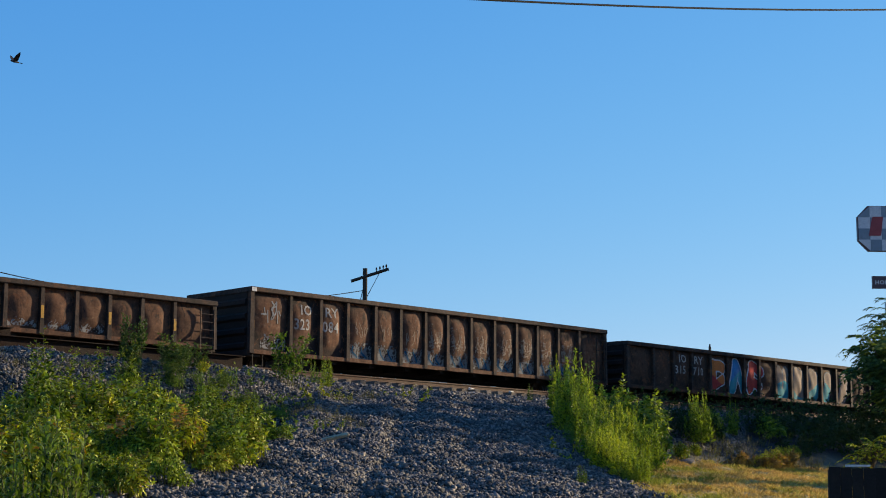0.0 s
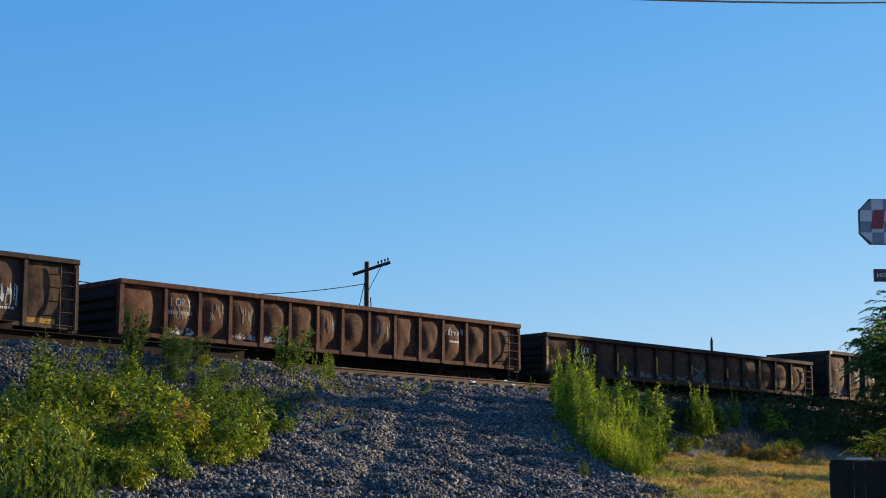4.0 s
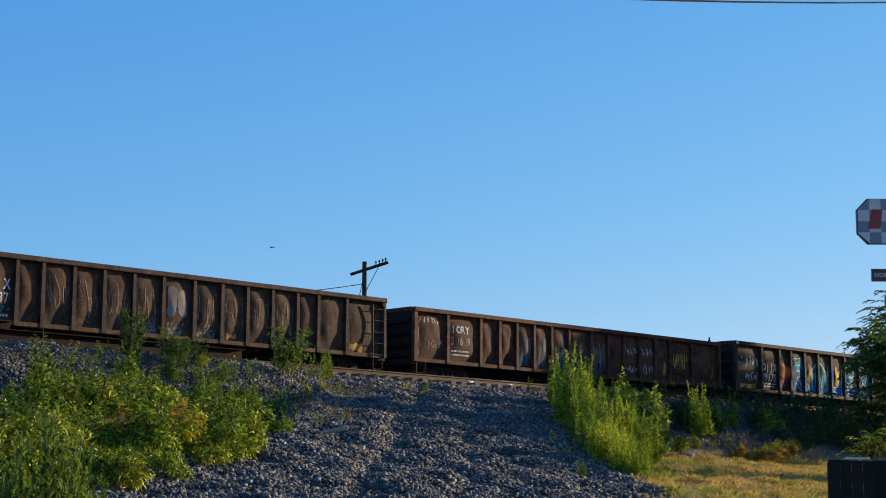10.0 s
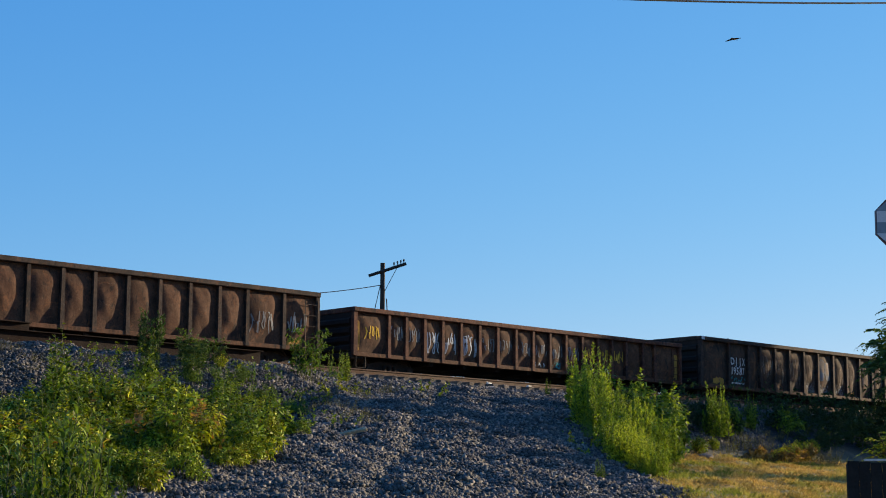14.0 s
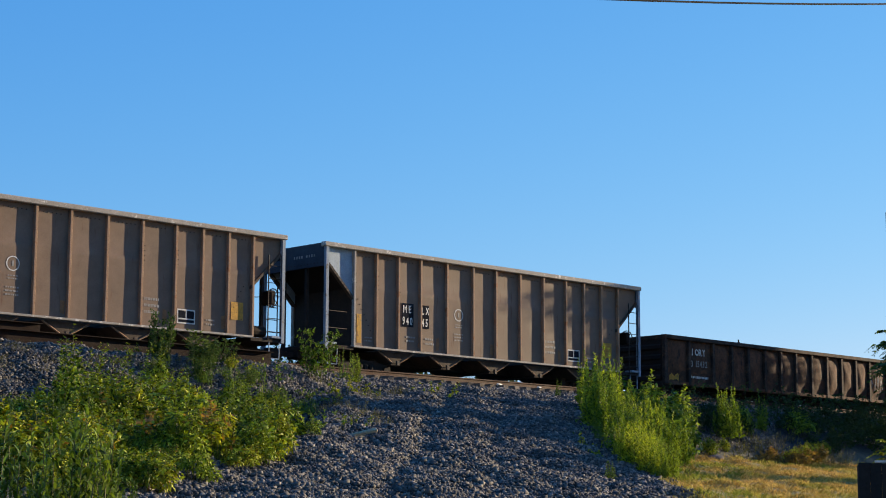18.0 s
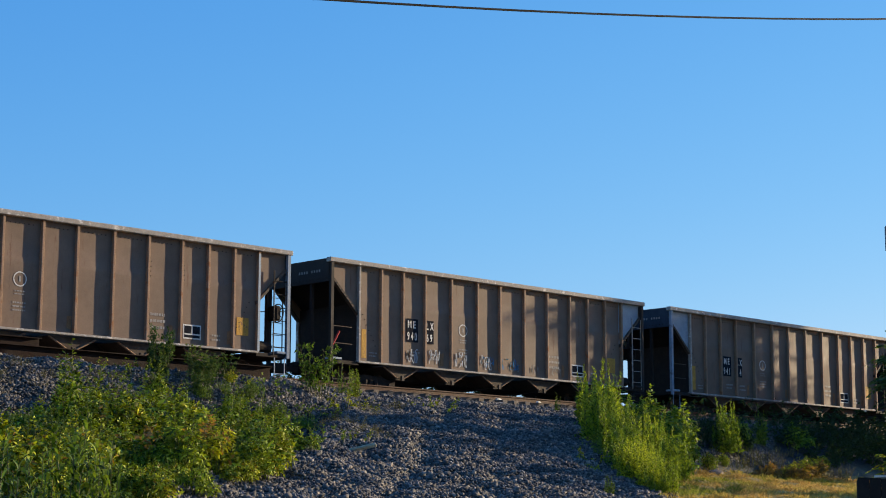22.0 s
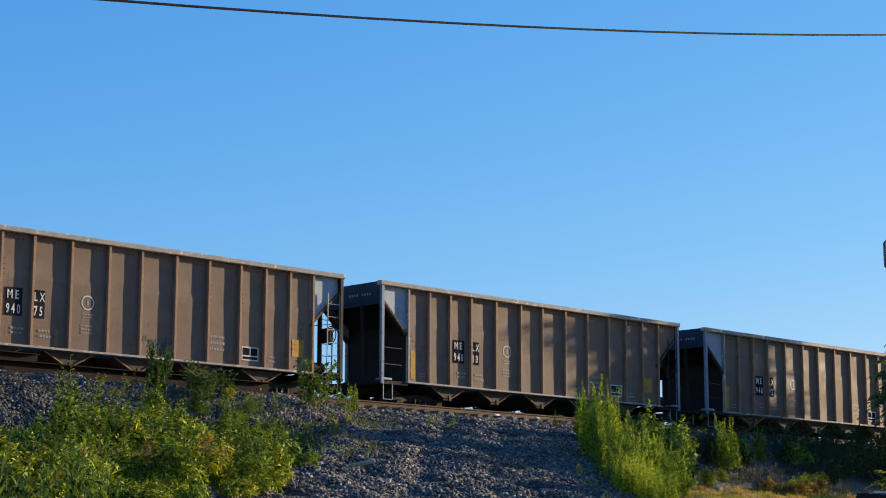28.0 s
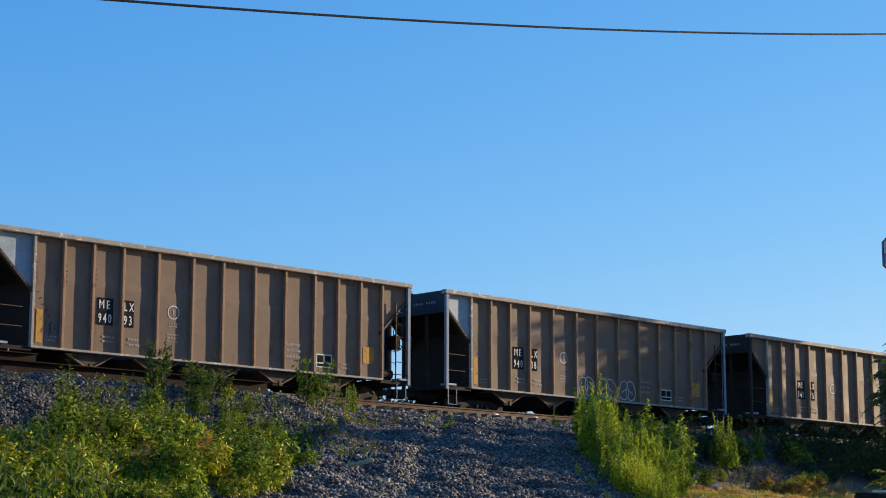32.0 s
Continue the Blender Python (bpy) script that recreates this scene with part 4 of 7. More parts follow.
def gondola_surface(posts, top, bulge, seed):
    """The outer face of a dented side: each bay bulges outwards by its own amount."""
    rng = random.Random(seed)
    dents = [(rng.uniform(0.75, 1.15), rng.uniform(0.40, 0.60), rng.uniform(0, 6), rng.uniform(0.48, 0.62)) for _ in posts]
    bottom = 0.95

    def surf(x, z):
        for k in range(len(posts) - 1):
            a, b = posts[k], posts[k + 1]
            if a <= x <= b:
                u, v = (x - a) / (b - a), (z - bottom) / (top - 0.15 - bottom)
                amp, cu, ph, cv = dents[k]
                r = ((u - cu) / 0.42) ** 4 + ((v - cv) / 0.46) ** 4
                f = math.exp(-r * 1.6) * (1 + 0.12 * math.sin(9 * u + ph) * math.sin(8 * v + ph))
                edge = min(1.0, u / 0.08, (1 - u) / 0.08, max(v, 0) / 0.06 if v < 0.06 else 1, (1 - v) / 0.06 if v > 0.94 else 1)
                return -G_Y - bulge * amp * f * max(0.0, edge) - 0.006 * math.sin(13 * x + 7 * z) * max(0, edge)
        return -G_Y
    return surf


def gondola_car(posts, top, mat, post_mat, bulge, seed, label, ladder=True, yellow_posts=()):
    """An open gondola: dented side sheets between posts, ribbed ends, chord, sills, ladders."""
    L = posts[-1]
    car = empty("gondola_car")
    surf = gondola_surface(posts, top, bulge, seed)
    bot = 0.80
    for k, (a, b) in enumerate(zip(posts, posts[1:])):
        bm = B()
        n, m = 12, 10
        z0, z1 = bot + 0.12, top - 0.12
        g = [[bm.verts.new((a + (b - a) * i / n, surf(a + (b - a) * i / n, z0 + (z1 - z0) * j / m), z0 + (z1 - z0) * j / m)) for i in range(n + 1)] for j in range(m + 1)]
        for j in range(m):
            for i in range(n):
                bm.faces.new((g[j][i], g[j][i + 1], g[j + 1][i + 1], g[j + 1][i]))
        part("side_sheet", bm, mat, car, smooth=True)
    part("far_side_sheet", box(B(), 0.05, L - 0.05, G_Y - 0.012, G_Y, bot + 0.1, top - 0.1), mat, car)
    for i, x in enumerate(posts):
        w = 0.07 if 0 < i < len(posts) - 1 else 0.09
        xc = min(max(x, w), L - w)
        for s in (-1, 1):
            lo, hi = sorted((s * (G_Y - 0.002), s * (G_Y + 0.14)))
            bm = B()
            prism(bm, [(xc - w * 0.75, top - 0.14), (xc + w * 0.75, top - 0.14), (xc + w, bot + 0.02), (xc - w, bot + 0.02)], lo, hi)
            bmesh.ops.recalc_face_normals(bm, faces=bm.faces)
            part("side_post", bm, post_mat, car)
        if i in yellow_posts:
            part("reflective_strip", box(B(), xc - 0.045, xc + 0.045, -G_Y - 0.148, -G_Y - 0.141, bot + (0.45 if i > 5 else 0.3), bot + (0.8 if i > 5 else 0.95)), M_YELLOW if i > 5 else M_STRIP, car, "worn yellow strip")
    for s in (-1, 1):
        lo, hi = sorted((s * 1.36, s * 1.6))
        bm = box(B(), 0.0, L, lo, hi, top - 0.15, top, 0.02)
        for v in bm.verts:
            v.co.z += 0.015 * math.sin(v.co.x * 3 + seed)
        part("top_chord", bm, post_mat, car)
        lo, hi = sorted((s * 1.38, s * 1.54))
        part("side_sill", box(B(), 0.1, L - 0.1, lo, hi, bot, bot + 0.13, 0.012), mat, car)
    for e in (0, 1):
        def X(v):
            return L - v if e else v
        lo, hi = sorted((X(0.03), X(0.08)))
        part("end_sheet", box(B(), lo, hi, -1.42, 1.42, bot, top - 0.1), M_GON_END, car)
        for z in np.linspace(bot + 0.25, top - 0.45, 4):
            bm = B()
            sgn = 1 if e else -1
            x = X(0.03)
            o = [(x, z - 0.12), (x + sgn * 0.08, z - 0.06), (x + sgn * 0.08, z + 0.06), (x, z + 0.12)]
            prism(bm, o, -1.36, 1.36)
            bmesh.ops.recalc_face_normals(bm, faces=bm.faces)
            part("end_rib", bm, M_GON_END, car)
        lo, hi = sorted((X(0.0), X(0.2)))
        part("end_chord", box(B(), lo, hi, -1.38, 1.38, top - 0.16, top + 0.004, 0.02), post_mat, car)
        lo, hi = sorted((X(-0.04), X(0.5)))
        part("end_sill", box(B(), lo, hi, -1.46, 1.46, bot - 0.08, bot + 0.12, 0.02), M_UNDER, car)
        add_coupler(car, X(-0.04), 1 if e else -1, 0.58)
        s = -1 if e else 1
        if ladder:
            for u in (0.12, 0.62):
                part("ladder_rail", bar(B(), (X(u), s * 1.57, bot), (X(u), s * 1.57, top - 0.25), 0.02, 5), post_mat, car)
            for k in range(5):
                z = bot + 0.1 + (top - 0.5 - bot) * k / 4
                rung(car, (X(0.12), s * 1.57, z), (X(0.62), s * 1.57, z), post_mat, "ladder_rung")
        for sy in (-1, 1):
            bm = B()
            for u in (0.15, 0.55):
                bar(bm, (X(u), sy * 1.5, bot), (X(u), sy * 1.5, 0.45), 0.016, 5)
            bar(bm, (X(0.15), sy * 1.5, 0.45), (X(0.55), sy * 1.5, 0.45), 0.016, 5)
            part("stirrup_step", bm, M_UNDER, car)
    if top > 2.7:
        part("corner_plate", box(B(), 0.02, 0.2, -1.612, -1.602, top - 0.14, top - 0.02), M_WHITE, car, "small white corner plate")
    part("floor", box(B(), 0.1, L - 0.1, -1.40, 1.40, bot + 0.2, bot + 0.26), M_UNDER, car)
    part("center_sill", box(B(), 0.0, L, -0.3, 0.3, 0.62, bot + 0.2, 0.02), M_UNDER, car)
    for x in np.linspace(3.6, L - 3.6, 7):
        part("crossbearer", box(B(), x - 0.1, x + 0.1, -1.36, 1.36, 0.70, bot + 0.19), M_UNDER, car)
    add_truck(car, 1.95)
    add_truck(car, L - 1.95)
    tagged(car, label, "freight car", "gondola cars of the train")
    return car, surf


POSTS_A = (0.0, 1.86, 3.13, 3.95, 4.95, 5.95, 6.97, 8.0, 9.12, 10.15, 11.12, 12.1, 13.1, 13.95, 15.15, 16.86)
POSTS_B = (0.0, 1.63, 2.86, 4.0, 5.2, 6.32, 7.46, 8.5, 9.64, 10.79, 11.91, 13.0, 14.12, 15.26, 16.8)
POSTS_C = (0.0, 1.55, 2.32, 3.15, 3.98, 4.84, 5.73, 6.61, 7.52, 8.39, 9.27, 10.11, 10.99, 11.84, 12.63, 13.43, 14.39, 15.09, 16.69)
POSTS_D = (0.0, 1.6, 3.2, 4.15, 5.03, 5.93, 6.86, 7.8, 9.05, 10.0, 10.9, 11.84, 12.78, 13.66, 15.07, 16.9)
POSTS_E = (0.0, 1.5, 3.0, 4.18, 5.26, 6.36, 7.45, 8.49, 9.6, 10.7, 11.77, 12.84, 13.88, 15.3, 16.73)

TRAIN = []  # (car, place of its trailing end at 16 s)


# ---------------------------------------------------------------- the train, from its leading car back
def build_train():
    # far leading car, mostly behind the tree
    car, sf = gondola_car(POSTS_B, 2.6, M_GON_BROWN, M_POST, 0.09, 11, "dark rusty gondola car with dented sides")
    TRAIN.append((car, 198.6))

    # dark car with a red, tan and teal graffiti piece
    car, sf = gondola_car(POSTS_B, 2.54, M_GON_DARK, M_POST, 0.09, 12, "dark rusty gondola car with red and teal graffiti")
    # lettering in grey rather than white, to hold the shade that hides it
    lettering("IO", 3.2, 1.95, 0.30, sf, M_GREY_STENCIL, car)
    lettering("RY", 4.2, 1.95, 0.30, sf, M_GREY_STENCIL, car)
    lettering("315", 3.0, 1.52, 0.30, sf, M_GREY_STENCIL, car, 0.9)
    lettering("710", 4.15, 1.52, 0.30, sf, M_GREY_STENCIL, car, 0.9)
    piece([([(5.4, 1.1, 5.4, 2.0), (5.4, 2.0, 6.0, 1.9), (6.0, 1.4, 5.5, 1.2)], 0.2, [P_RED, P_ORANGE], P_WHITE, 0.05),
           ([(6.7, 1.1, 6.9, 2.1), (6.9, 2.1, 7.4, 1.2)], 0.2, [P_TEAL, P_BLUE], P_WHITE, 0.05),
           ([(7.9, 1.2, 8.0, 2.1), (8.0, 2.1, 8.6, 1.9), (8.0, 1.5, 8.5, 1.3)], 0.2, [P_RED, P_RED], P_WHITE, 0.05),
           ([(9.9, 1.1, 9.9, 2.0), (10.4, 1.1, 10.4, 2.0), (9.9, 1.1, 10.4, 1.1)], 0.2, [P_TEAL, P_TAN, P_TAN], P_GREY, 0.04),
           ([(11.1, 1.1, 11.2, 2.0), (11.5, 1.1, 11.5, 1.9)], 0.22, [P_TEAL, P_TAN, P_TAN], P_GREY, 0.04),
           ([(12.2, 1.2, 12.3, 2.0), (12.6, 1.2, 12.6, 1.9)], 0.22, [P_TEAL, P_TAN, P_TAN], P_GREY, 0.04),
           ([(13.4, 1.1, 13.5, 1.9)], 0.25, [P_TEAL, P_TAN], P_GREY, 0.04),
           ([(14.6, 1.1, 14.7, 1.9)], 0.25, [P_TAN, P_TAN], P_GREY, 0.04)], 0.028, sf, car)
    TRAIN.append((car, 180.62))

    # tall dark car
    car, sf = gondola_car(POSTS_B, 2.82, M_GON_WORN, M_POST, 0.10, 13, "tall dark gondola car with rusty bulging panels and white lettering")
    lettering("IO", 2.05, 2.15, 0.30, sf, M_GREY_STENCIL, car)
    lettering("RY", 3.05, 2.15, 0.30, sf, M_GREY_STENCIL, car)
    lettering("323", 1.80, 1.68, 0.33, sf, M_GREY_STENCIL, car, 0.85)
    lettering("084", 2.96, 1.68, 0.33, sf, M_GREY_STENCIL, car, 0.85)
    scribble(0.4, 1.3, 2.0, 2.5, sf, P_GREY, car, 31, 0.07, 1)
    patch(0.12, 0.26, 1.0, 1.9, sf, M_STRIP, car, "yellow_marking", 0.05, 4)
    scribble(0.45, 1.4, 1.75, 2.3, sf, P_GREY, car, 33, 0.05, 2)
    patch(0.5, 1.5, 1.0, 1.35, sf, P_GREY, car, "pale_scrape", 0.12, 5)
    for k in range(3, 13):
        a, b = POSTS_B[k] + 0.12, POSTS_B[k + 1] - 0.12
        scrape(a - 0.03, b + 0.03, 0.95, 1.36, sf, P_PALE, car, k, 0.38)
        for u, v in ((0.15, 0.40), (0.55, 0.80)):
            ribbon([(a + (b - a) * u, 1.33), (a + (b - a) * (u + 0.08 * (k % 3)), 1.15), (a + (b - a) * v, 0.99)], 0.06, sf, P_NAVY, car)
        if k > 5:
            scrape(a + 0.1, b - 0.1, 1.5, 2.3, sf, P_TAN, car, k + 20, 0.56)
        scribble(a + 0.15, b - 0.15, 1.5, 2.1, sf, P_TAN, car, 40 + k, 0.025, 2)
    TRAIN.append((car, 162.67))

    # low car
    car, sf = gondola_car(POSTS_B, 2.23, M_GON_BROWN, M_POST, 0.09, 14, "low rusty gondola car with dented sides and yellow strips", yellow_posts=(0, 3, 5, 7, 9, 11, 13))
    stencil("DJJX", 1.75, 1.66, 0.20, 0.176, sf, M_WHITE, car)
    stencil("32101", 1.72, 1.31, 0.20, 0.145, sf, M_WHITE, car)
    for k in range(3, 11):
        patch(POSTS_B[k] + 0.1, POSTS_B[k + 1] - 0.1, 0.98, 1.16, sf, P_GREY, car, "pale_scrape", 0.1, k)
    ribbon([(8.7, 1.5), (9.3, 1.2), (8.8, 1.15), (9.4, 1.55)], 0.05, sf, P_TEAL, car)
    scribble(0.4, 1.2, 1.5, 1.8, sf, P_TAN, car, 3, 0.04, 2)
    TRAIN.append((car, 144.62))

    # red-brown car
    car, sf = gondola_car(POSTS_B, 2.40, M_GON_RED, M_POST_RED, 0.10, 15, "red-brown rusty gondola car with bulging panels")
    scribble(13.0, 14.1, 1.75, 2.05, sf, P_WHITE, car, 5, 0.04, 3)
    bars(13.3, 13.8, 1.45, 1.6, 1, sf, M_WHITE, car, 3)
    for a, b in ((7.7, 8.3), (10.0, 10.6), (1.9, 2.6), (3.2, 3.8), (4.4, 5.0)):
        scribble(a, b, 1.4, 2.0, sf, P_TAN, car, int(a * 10), 0.04, 3)
    for k in (1, 3, 4):
        patch(POSTS_B[k] + 0.1, POSTS_B[k + 1] - 0.1, 0.97, 1.12, sf, P_WHITE, car, "pale_scrape", 0.1, k)
    stencil("IORY", 1.75, 1.78, 0.25, 0.216, sf, M_GREY_STENCIL, car)
    bars(1.75, 2.7, 1.4, 1.65, 1, sf, M_GREY_STENCIL, car, 4)
    TRAIN.append((car, 126.51))

    # tall grey-brown car with the large blue piece
    car, sf = gondola_car(POSTS_A, 2.78, M_GON_GREY, M_POST, 0.075, 16, "tall grey-brown gondola car with a large blue graffiti piece")

    def sp(x, z):
        """Side or post face, whichever lies outside."""
        y = sf(x, z)
        for p in POSTS_A[1:-1]:
            if abs(x - p) < 0.075:
                return min(y, -G_Y - 0.145)
        return y
    stencil("DJJX", 1.98, 1.72, 0.29, 0.248, sf, M_WHITE, car)
    stencil("19575", 1.94, 1.30, 0.29, 0.205, sf, M_WHITE, car)
    bars(1.98, 2.95, 1.0, 1.2, 2, sf, M_WHITE, car, 2)
    scribble(0.2, 1.75, 1.75, 2.2, sf, P_WHITE, car, 6, 0.055, 4)
    scribble(0.7, 1.75, 1.25, 1.6, sf, P_WHITE, car, 9, 0.05, 3)
    patch(0.45, 1.5, 0.94, 1.1, sf, M_YELLOW, car, "yellow_marking", 0.0, 1)
    patch(13.2, 13.75, 1.0, 1.12, sf, M_YELLOW, car, "yellow_marking", 0.0, 1)
    patch(15.3, 16.2, 0.94, 1.08, sf, M_YELLOW, car, "yellow_marking", 0.0, 1)
    blue = [P_BLUE, P_BLUE, P_NAVY, P_TEAL, P_GREEN]
    deep = [P_BLUE, P_NAVY, P_TEAL, P_GREEN]
    # one bay of orange before the letters
    piece([([(3.35, 1.45, 3.75, 1.75), (3.35, 1.85, 3.75, 1.6)], 0.17, [P_RED, P_ORANGE], P_RED, 0.03)], 0.03, sp, car)
    # five fat letter shapes, each with a pale rim and a pale line inside
    piece([([(4.15, 1.0, 4.15, 2.05), (4.15, 2.05, 4.85, 2.1), (4.95, 1.95, 4.8, 1.6), (4.8, 1.6, 4.3, 1.55), (4.5, 1.5, 5.2, 0.98)], 0.22, deep, P_WHITE, 0.05),
           ([(5.80, 1.2, 5.72, 1.8), (5.72, 1.8, 6.1, 2.02), (6.1, 2.02, 6.4, 1.75), (6.4, 1.75, 6.32, 1.2), (6.32, 1.2, 5.80, 1.1)], 0.2, blue, P_SKY, 0.045),
           ([(6.95, 2.0, 6.9, 1.1), (6.9, 1.1, 7.65, 1.05), (7.65, 1.05, 7.7, 1.3)], 0.2, blue, P_WHITE, 0.045),
           ([(8.05, 2.0, 8.75, 2.0), (8.05, 2.0, 8.05, 1.05), (8.05, 1.55, 8.6, 1.55), (8.05, 1.05, 8.85, 1.02)], 0.17, deep, P_SKY, 0.045),
           ([(9.35, 2.05, 10.15, 1.05), (10.25, 2.05, 9.3, 1.05)], 0.2, blue, P_WHITE, 0.045),
           ([(10.15, 1.25, 10.5, 0.98)], 0.12, [P_GREEN, P_TEAL], P_TEAL, 0.03),
           ([(5.22, 1.55, 5.36, 1.75), (5.36, 1.75, 5.30, 2.05), (5.36, 1.75, 5.45, 1.95)], 0.075, [P_YELLOW, P_ORANGE], P_TAN, 0.03),
           ([(7.40, 1.45, 7.46, 1.7), (7.46, 1.7, 7.40, 2.05), (7.46, 1.7, 7.58, 1.9), (7.40, 1.45, 7.52, 1.4)], 0.09, [P_YELLOW, P_ORANGE], P_TAN, 0.035),
           ([(8.98, 1.4, 9.06, 1.6), (9.06, 1.6, 9.0, 1.85)], 0.08, [P_YELLOW, P_ORANGE], P_ORANGE, 0.03),
           ([(10.55, 1.5, 10.75, 1.55), (10.75, 1.55, 10.9, 1.8), (10.75, 1.55, 10.7, 1.95), (10.75, 1.55, 10.85, 1.35)], 0.12, [P_ORANGE, P_YELLOW], P_TAN, 0.03)], 0.022, sf, car, POSTS_A)
    for p in POSTS_A[4:10]:
        part("graffiti_on_post", box(B(), p - 0.05, p + 0.05, -G_Y - 0.146, -G_Y - 0.1405, 0.98, 2.0), P_NAVY, car)
    for line in ([(4.15, 1.05), (4.18, 2.0), (4.75, 2.1), (4.95, 1.85), (4.7, 1.6), (4.4, 1.55), (5.1, 1.0)], [(5.85, 1.25), (5.78, 1.75), (6.1, 1.95), (6.33, 1.7), (6.25, 1.25), (5.9, 1.15)],
                 [(6.98, 1.95), (6.95, 1.15), (7.55, 1.08)], [(8.7, 1.98), (8.1, 1.95), (8.08, 1.1), (8.75, 1.06)], [(8.1, 1.52), (8.55, 1.53)], [(9.4, 1.98), (9.8, 1.5), (10.15, 1.1)], [(10.15, 1.98), (9.75, 1.55), (9.38, 1.1)]):
        ribbon(line, 0.035, sf, P_SKY, car, lift=0.014)
    # blue ground between the letters, low on the bays
    for a, b, z in ((5.45, 5.62, 1.9), (6.55, 6.72, 1.8), (7.75, 7.85, 1.4), (8.95, 9.15, 1.3)):
        patch(a, b, 0.96, z, sp, P_BLUE, car, "graffiti_ground", 0.04, 3)
    patch(9.3, 9.9, 2.35, 2.5, sf, P_TAN, car, "pale_scrape", 0.03, 8)
    scribble(12.2, 12.9, 1.05, 1.6, sf, P_GREY, car, 8, 0.04, 3)
    scribble(14.1, 15.0, 1.3, 1.95, sf, P_WHITE, car, 12, 0.04, 5)
    bars(14.2, 14.9, 1.15, 1.3, 1, sf, M_WHITE, car, 2)
    TRAIN.append((car, 108.30))

    # red car with dark graffiti ghosts
    car, sf = gondola_car(POSTS_D, 2.62, M_GON_RED, M_POST_RED, 0.085, 17, "red rusty gondola car with faded graffiti")
    stencil("IORY", 1.82, 1.88, 0.25, 0.216, sf, M_WHITE, car)
    stencil("31619", 1.82, 1.48, 0.25, 0.178, sf, M_GREY_STENCIL, car)
    bars(1.82, 2.7, 1.05, 1.3, 2, sf, M_WHITE, car, 2)
    scribble(0.25, 1.3, 2.1, 2.3, sf, P_WHITE, car, 2, 0.04, 4)
    scribble(0.3, 1.35, 1.3, 1.6, sf, P_GREY, car, 7, 0.04, 4)
    patch(0.12, 0.32, 1.05, 2.0, sf, M_YELLOW, car, "yellow_marking", 0.05, 4)
    for a, b in ((5.1, 5.8), (6.0, 6.75), (7.0, 7.7), (7.95, 8.95), (9.2, 9.9)):
        scribble(a, b, 1.0, 2.1, sf, P_TAN if a > 8.5 else P_DIM, car, int(a * 7), 0.05, 3)
        piece([([(a + 0.15, 1.05, a + 0.2, 1.6), (a + 0.45, 1.1, a + 0.5, 1.9)], 0.08, [P_NAVY, P_DIM, P_DIM], P_DIM, 0.02)], 0.03, sf, car)
    for a, b in ((10.95, 11.8), (11.9, 12.7)):
        scribble(a, b, 1.75, 2.05, sf, P_WHITE, car, int(a * 9), 0.035, 3)
        scribble(a, b, 1.1, 1.5, sf, P_WHITE, car, int(a * 9) + 1, 0.035, 3)
    scribble(13.8, 14.8, 1.4, 2.0, sf, P_YELLOW, car, 4, 0.035, 5)
    for a in (9.6, 13.3, 16.35):
        patch(a, a + 0.14, 1.15, 1.6, sf, M_YELLOW, car, "yellow_marking", 0.02, 3)
    TRAIN.append((car, 90.44))

    # tall brown car with outline graffiti
    car, sf = gondola_car(POSTS_A, 2.76, M_GON_GREY, M_POST, 0.085, 18, "tall brown gondola car with pale outline graffiti")
    stencil("DJJX", 2.02, 1.78, 0.28, 0.240, sf, M_WHITE, car)
    stencil("19587", 1.96, 1.40, 0.28, 0.198, sf, M_WHITE, car)
    scribble(2.0, 3.0, 1.1, 1.32, sf, P_TEAL, car, 3, 0.05, 4)
    bars(2.0, 2.95, 0.95, 1.1, 1, sf, M_WHITE, car, 2)
    for a, b in zip(POSTS_A[3:12], POSTS_A[4:13]):
        if a != 8.0:
            scribble(a + 0.1, b - 0.1, 1.2, 2.3, sf, P_TAN, car, int(a * 11), 0.03, 2)
    piece([([(8.3, 1.6, 8.35, 2.2), (8.7, 1.65, 8.7, 2.1)], 0.11, [P_GREY, P_TAN], P_GREY, 0.04)], 0.03, sf, car)
    for a in (7.1, 8.1, 9.2):
        patch(a + 0.1, a + 0.75, 0.96, 1.3, sf, P_GREY, car, "pale_scrape", 0.1, int(a))
    patch(0.9, 1.6, 0.98, 1.2, sf, M_YELLOW, car, "yellow_marking", 0.05, 3)
    patch(10.4, 10.75, 0.98, 1.15, sf, M_YELLOW, car, "yellow_marking", 0.05, 3)
    patch(15.3, 15.9, 0.98, 1.2, sf, M_YELLOW, car, "yellow_marking", 0.05, 3)
    TRAIN.append((car, 72.33))

    # low rusty car with white tags
    car, sf = gondola_car(POSTS_C, 2.35, M_GON_BROWN, M_POST_RED, 0.085, 19, "low rusty gondola car with white tags along its side")
    patch(0.12, 0.34, 1.0, 1.95, sf, M_YELLOW, car, "yellow_marking", 0.05, 3)
    scribble(0.5, 1.2, 1.35, 1.8, sf, P_YELLOW, car, 2, 0.05, 3)
    for a, b in ((1.65, 2.2), (2.45, 3.0)):
        scribble(a, b, 1.4, 1.9, sf, P_GREY, car, int(a * 9), 0.05, 3)
    for a, b in ((3.3, 3.9), (4.1, 4.75), (4.95, 5.65)):
        scribble(a, b, 1.1, 1.85, sf, P_WHITE, car, int(a * 9), 0.06, 2, 2)
    for a, b in zip(POSTS_C[6:12], POSTS_C[7:13]):
        scribble(a + 0.12, b - 0.12, 1.3, 1.8, sf, P_GREY, car, int(a * 9), 0.04, 3)
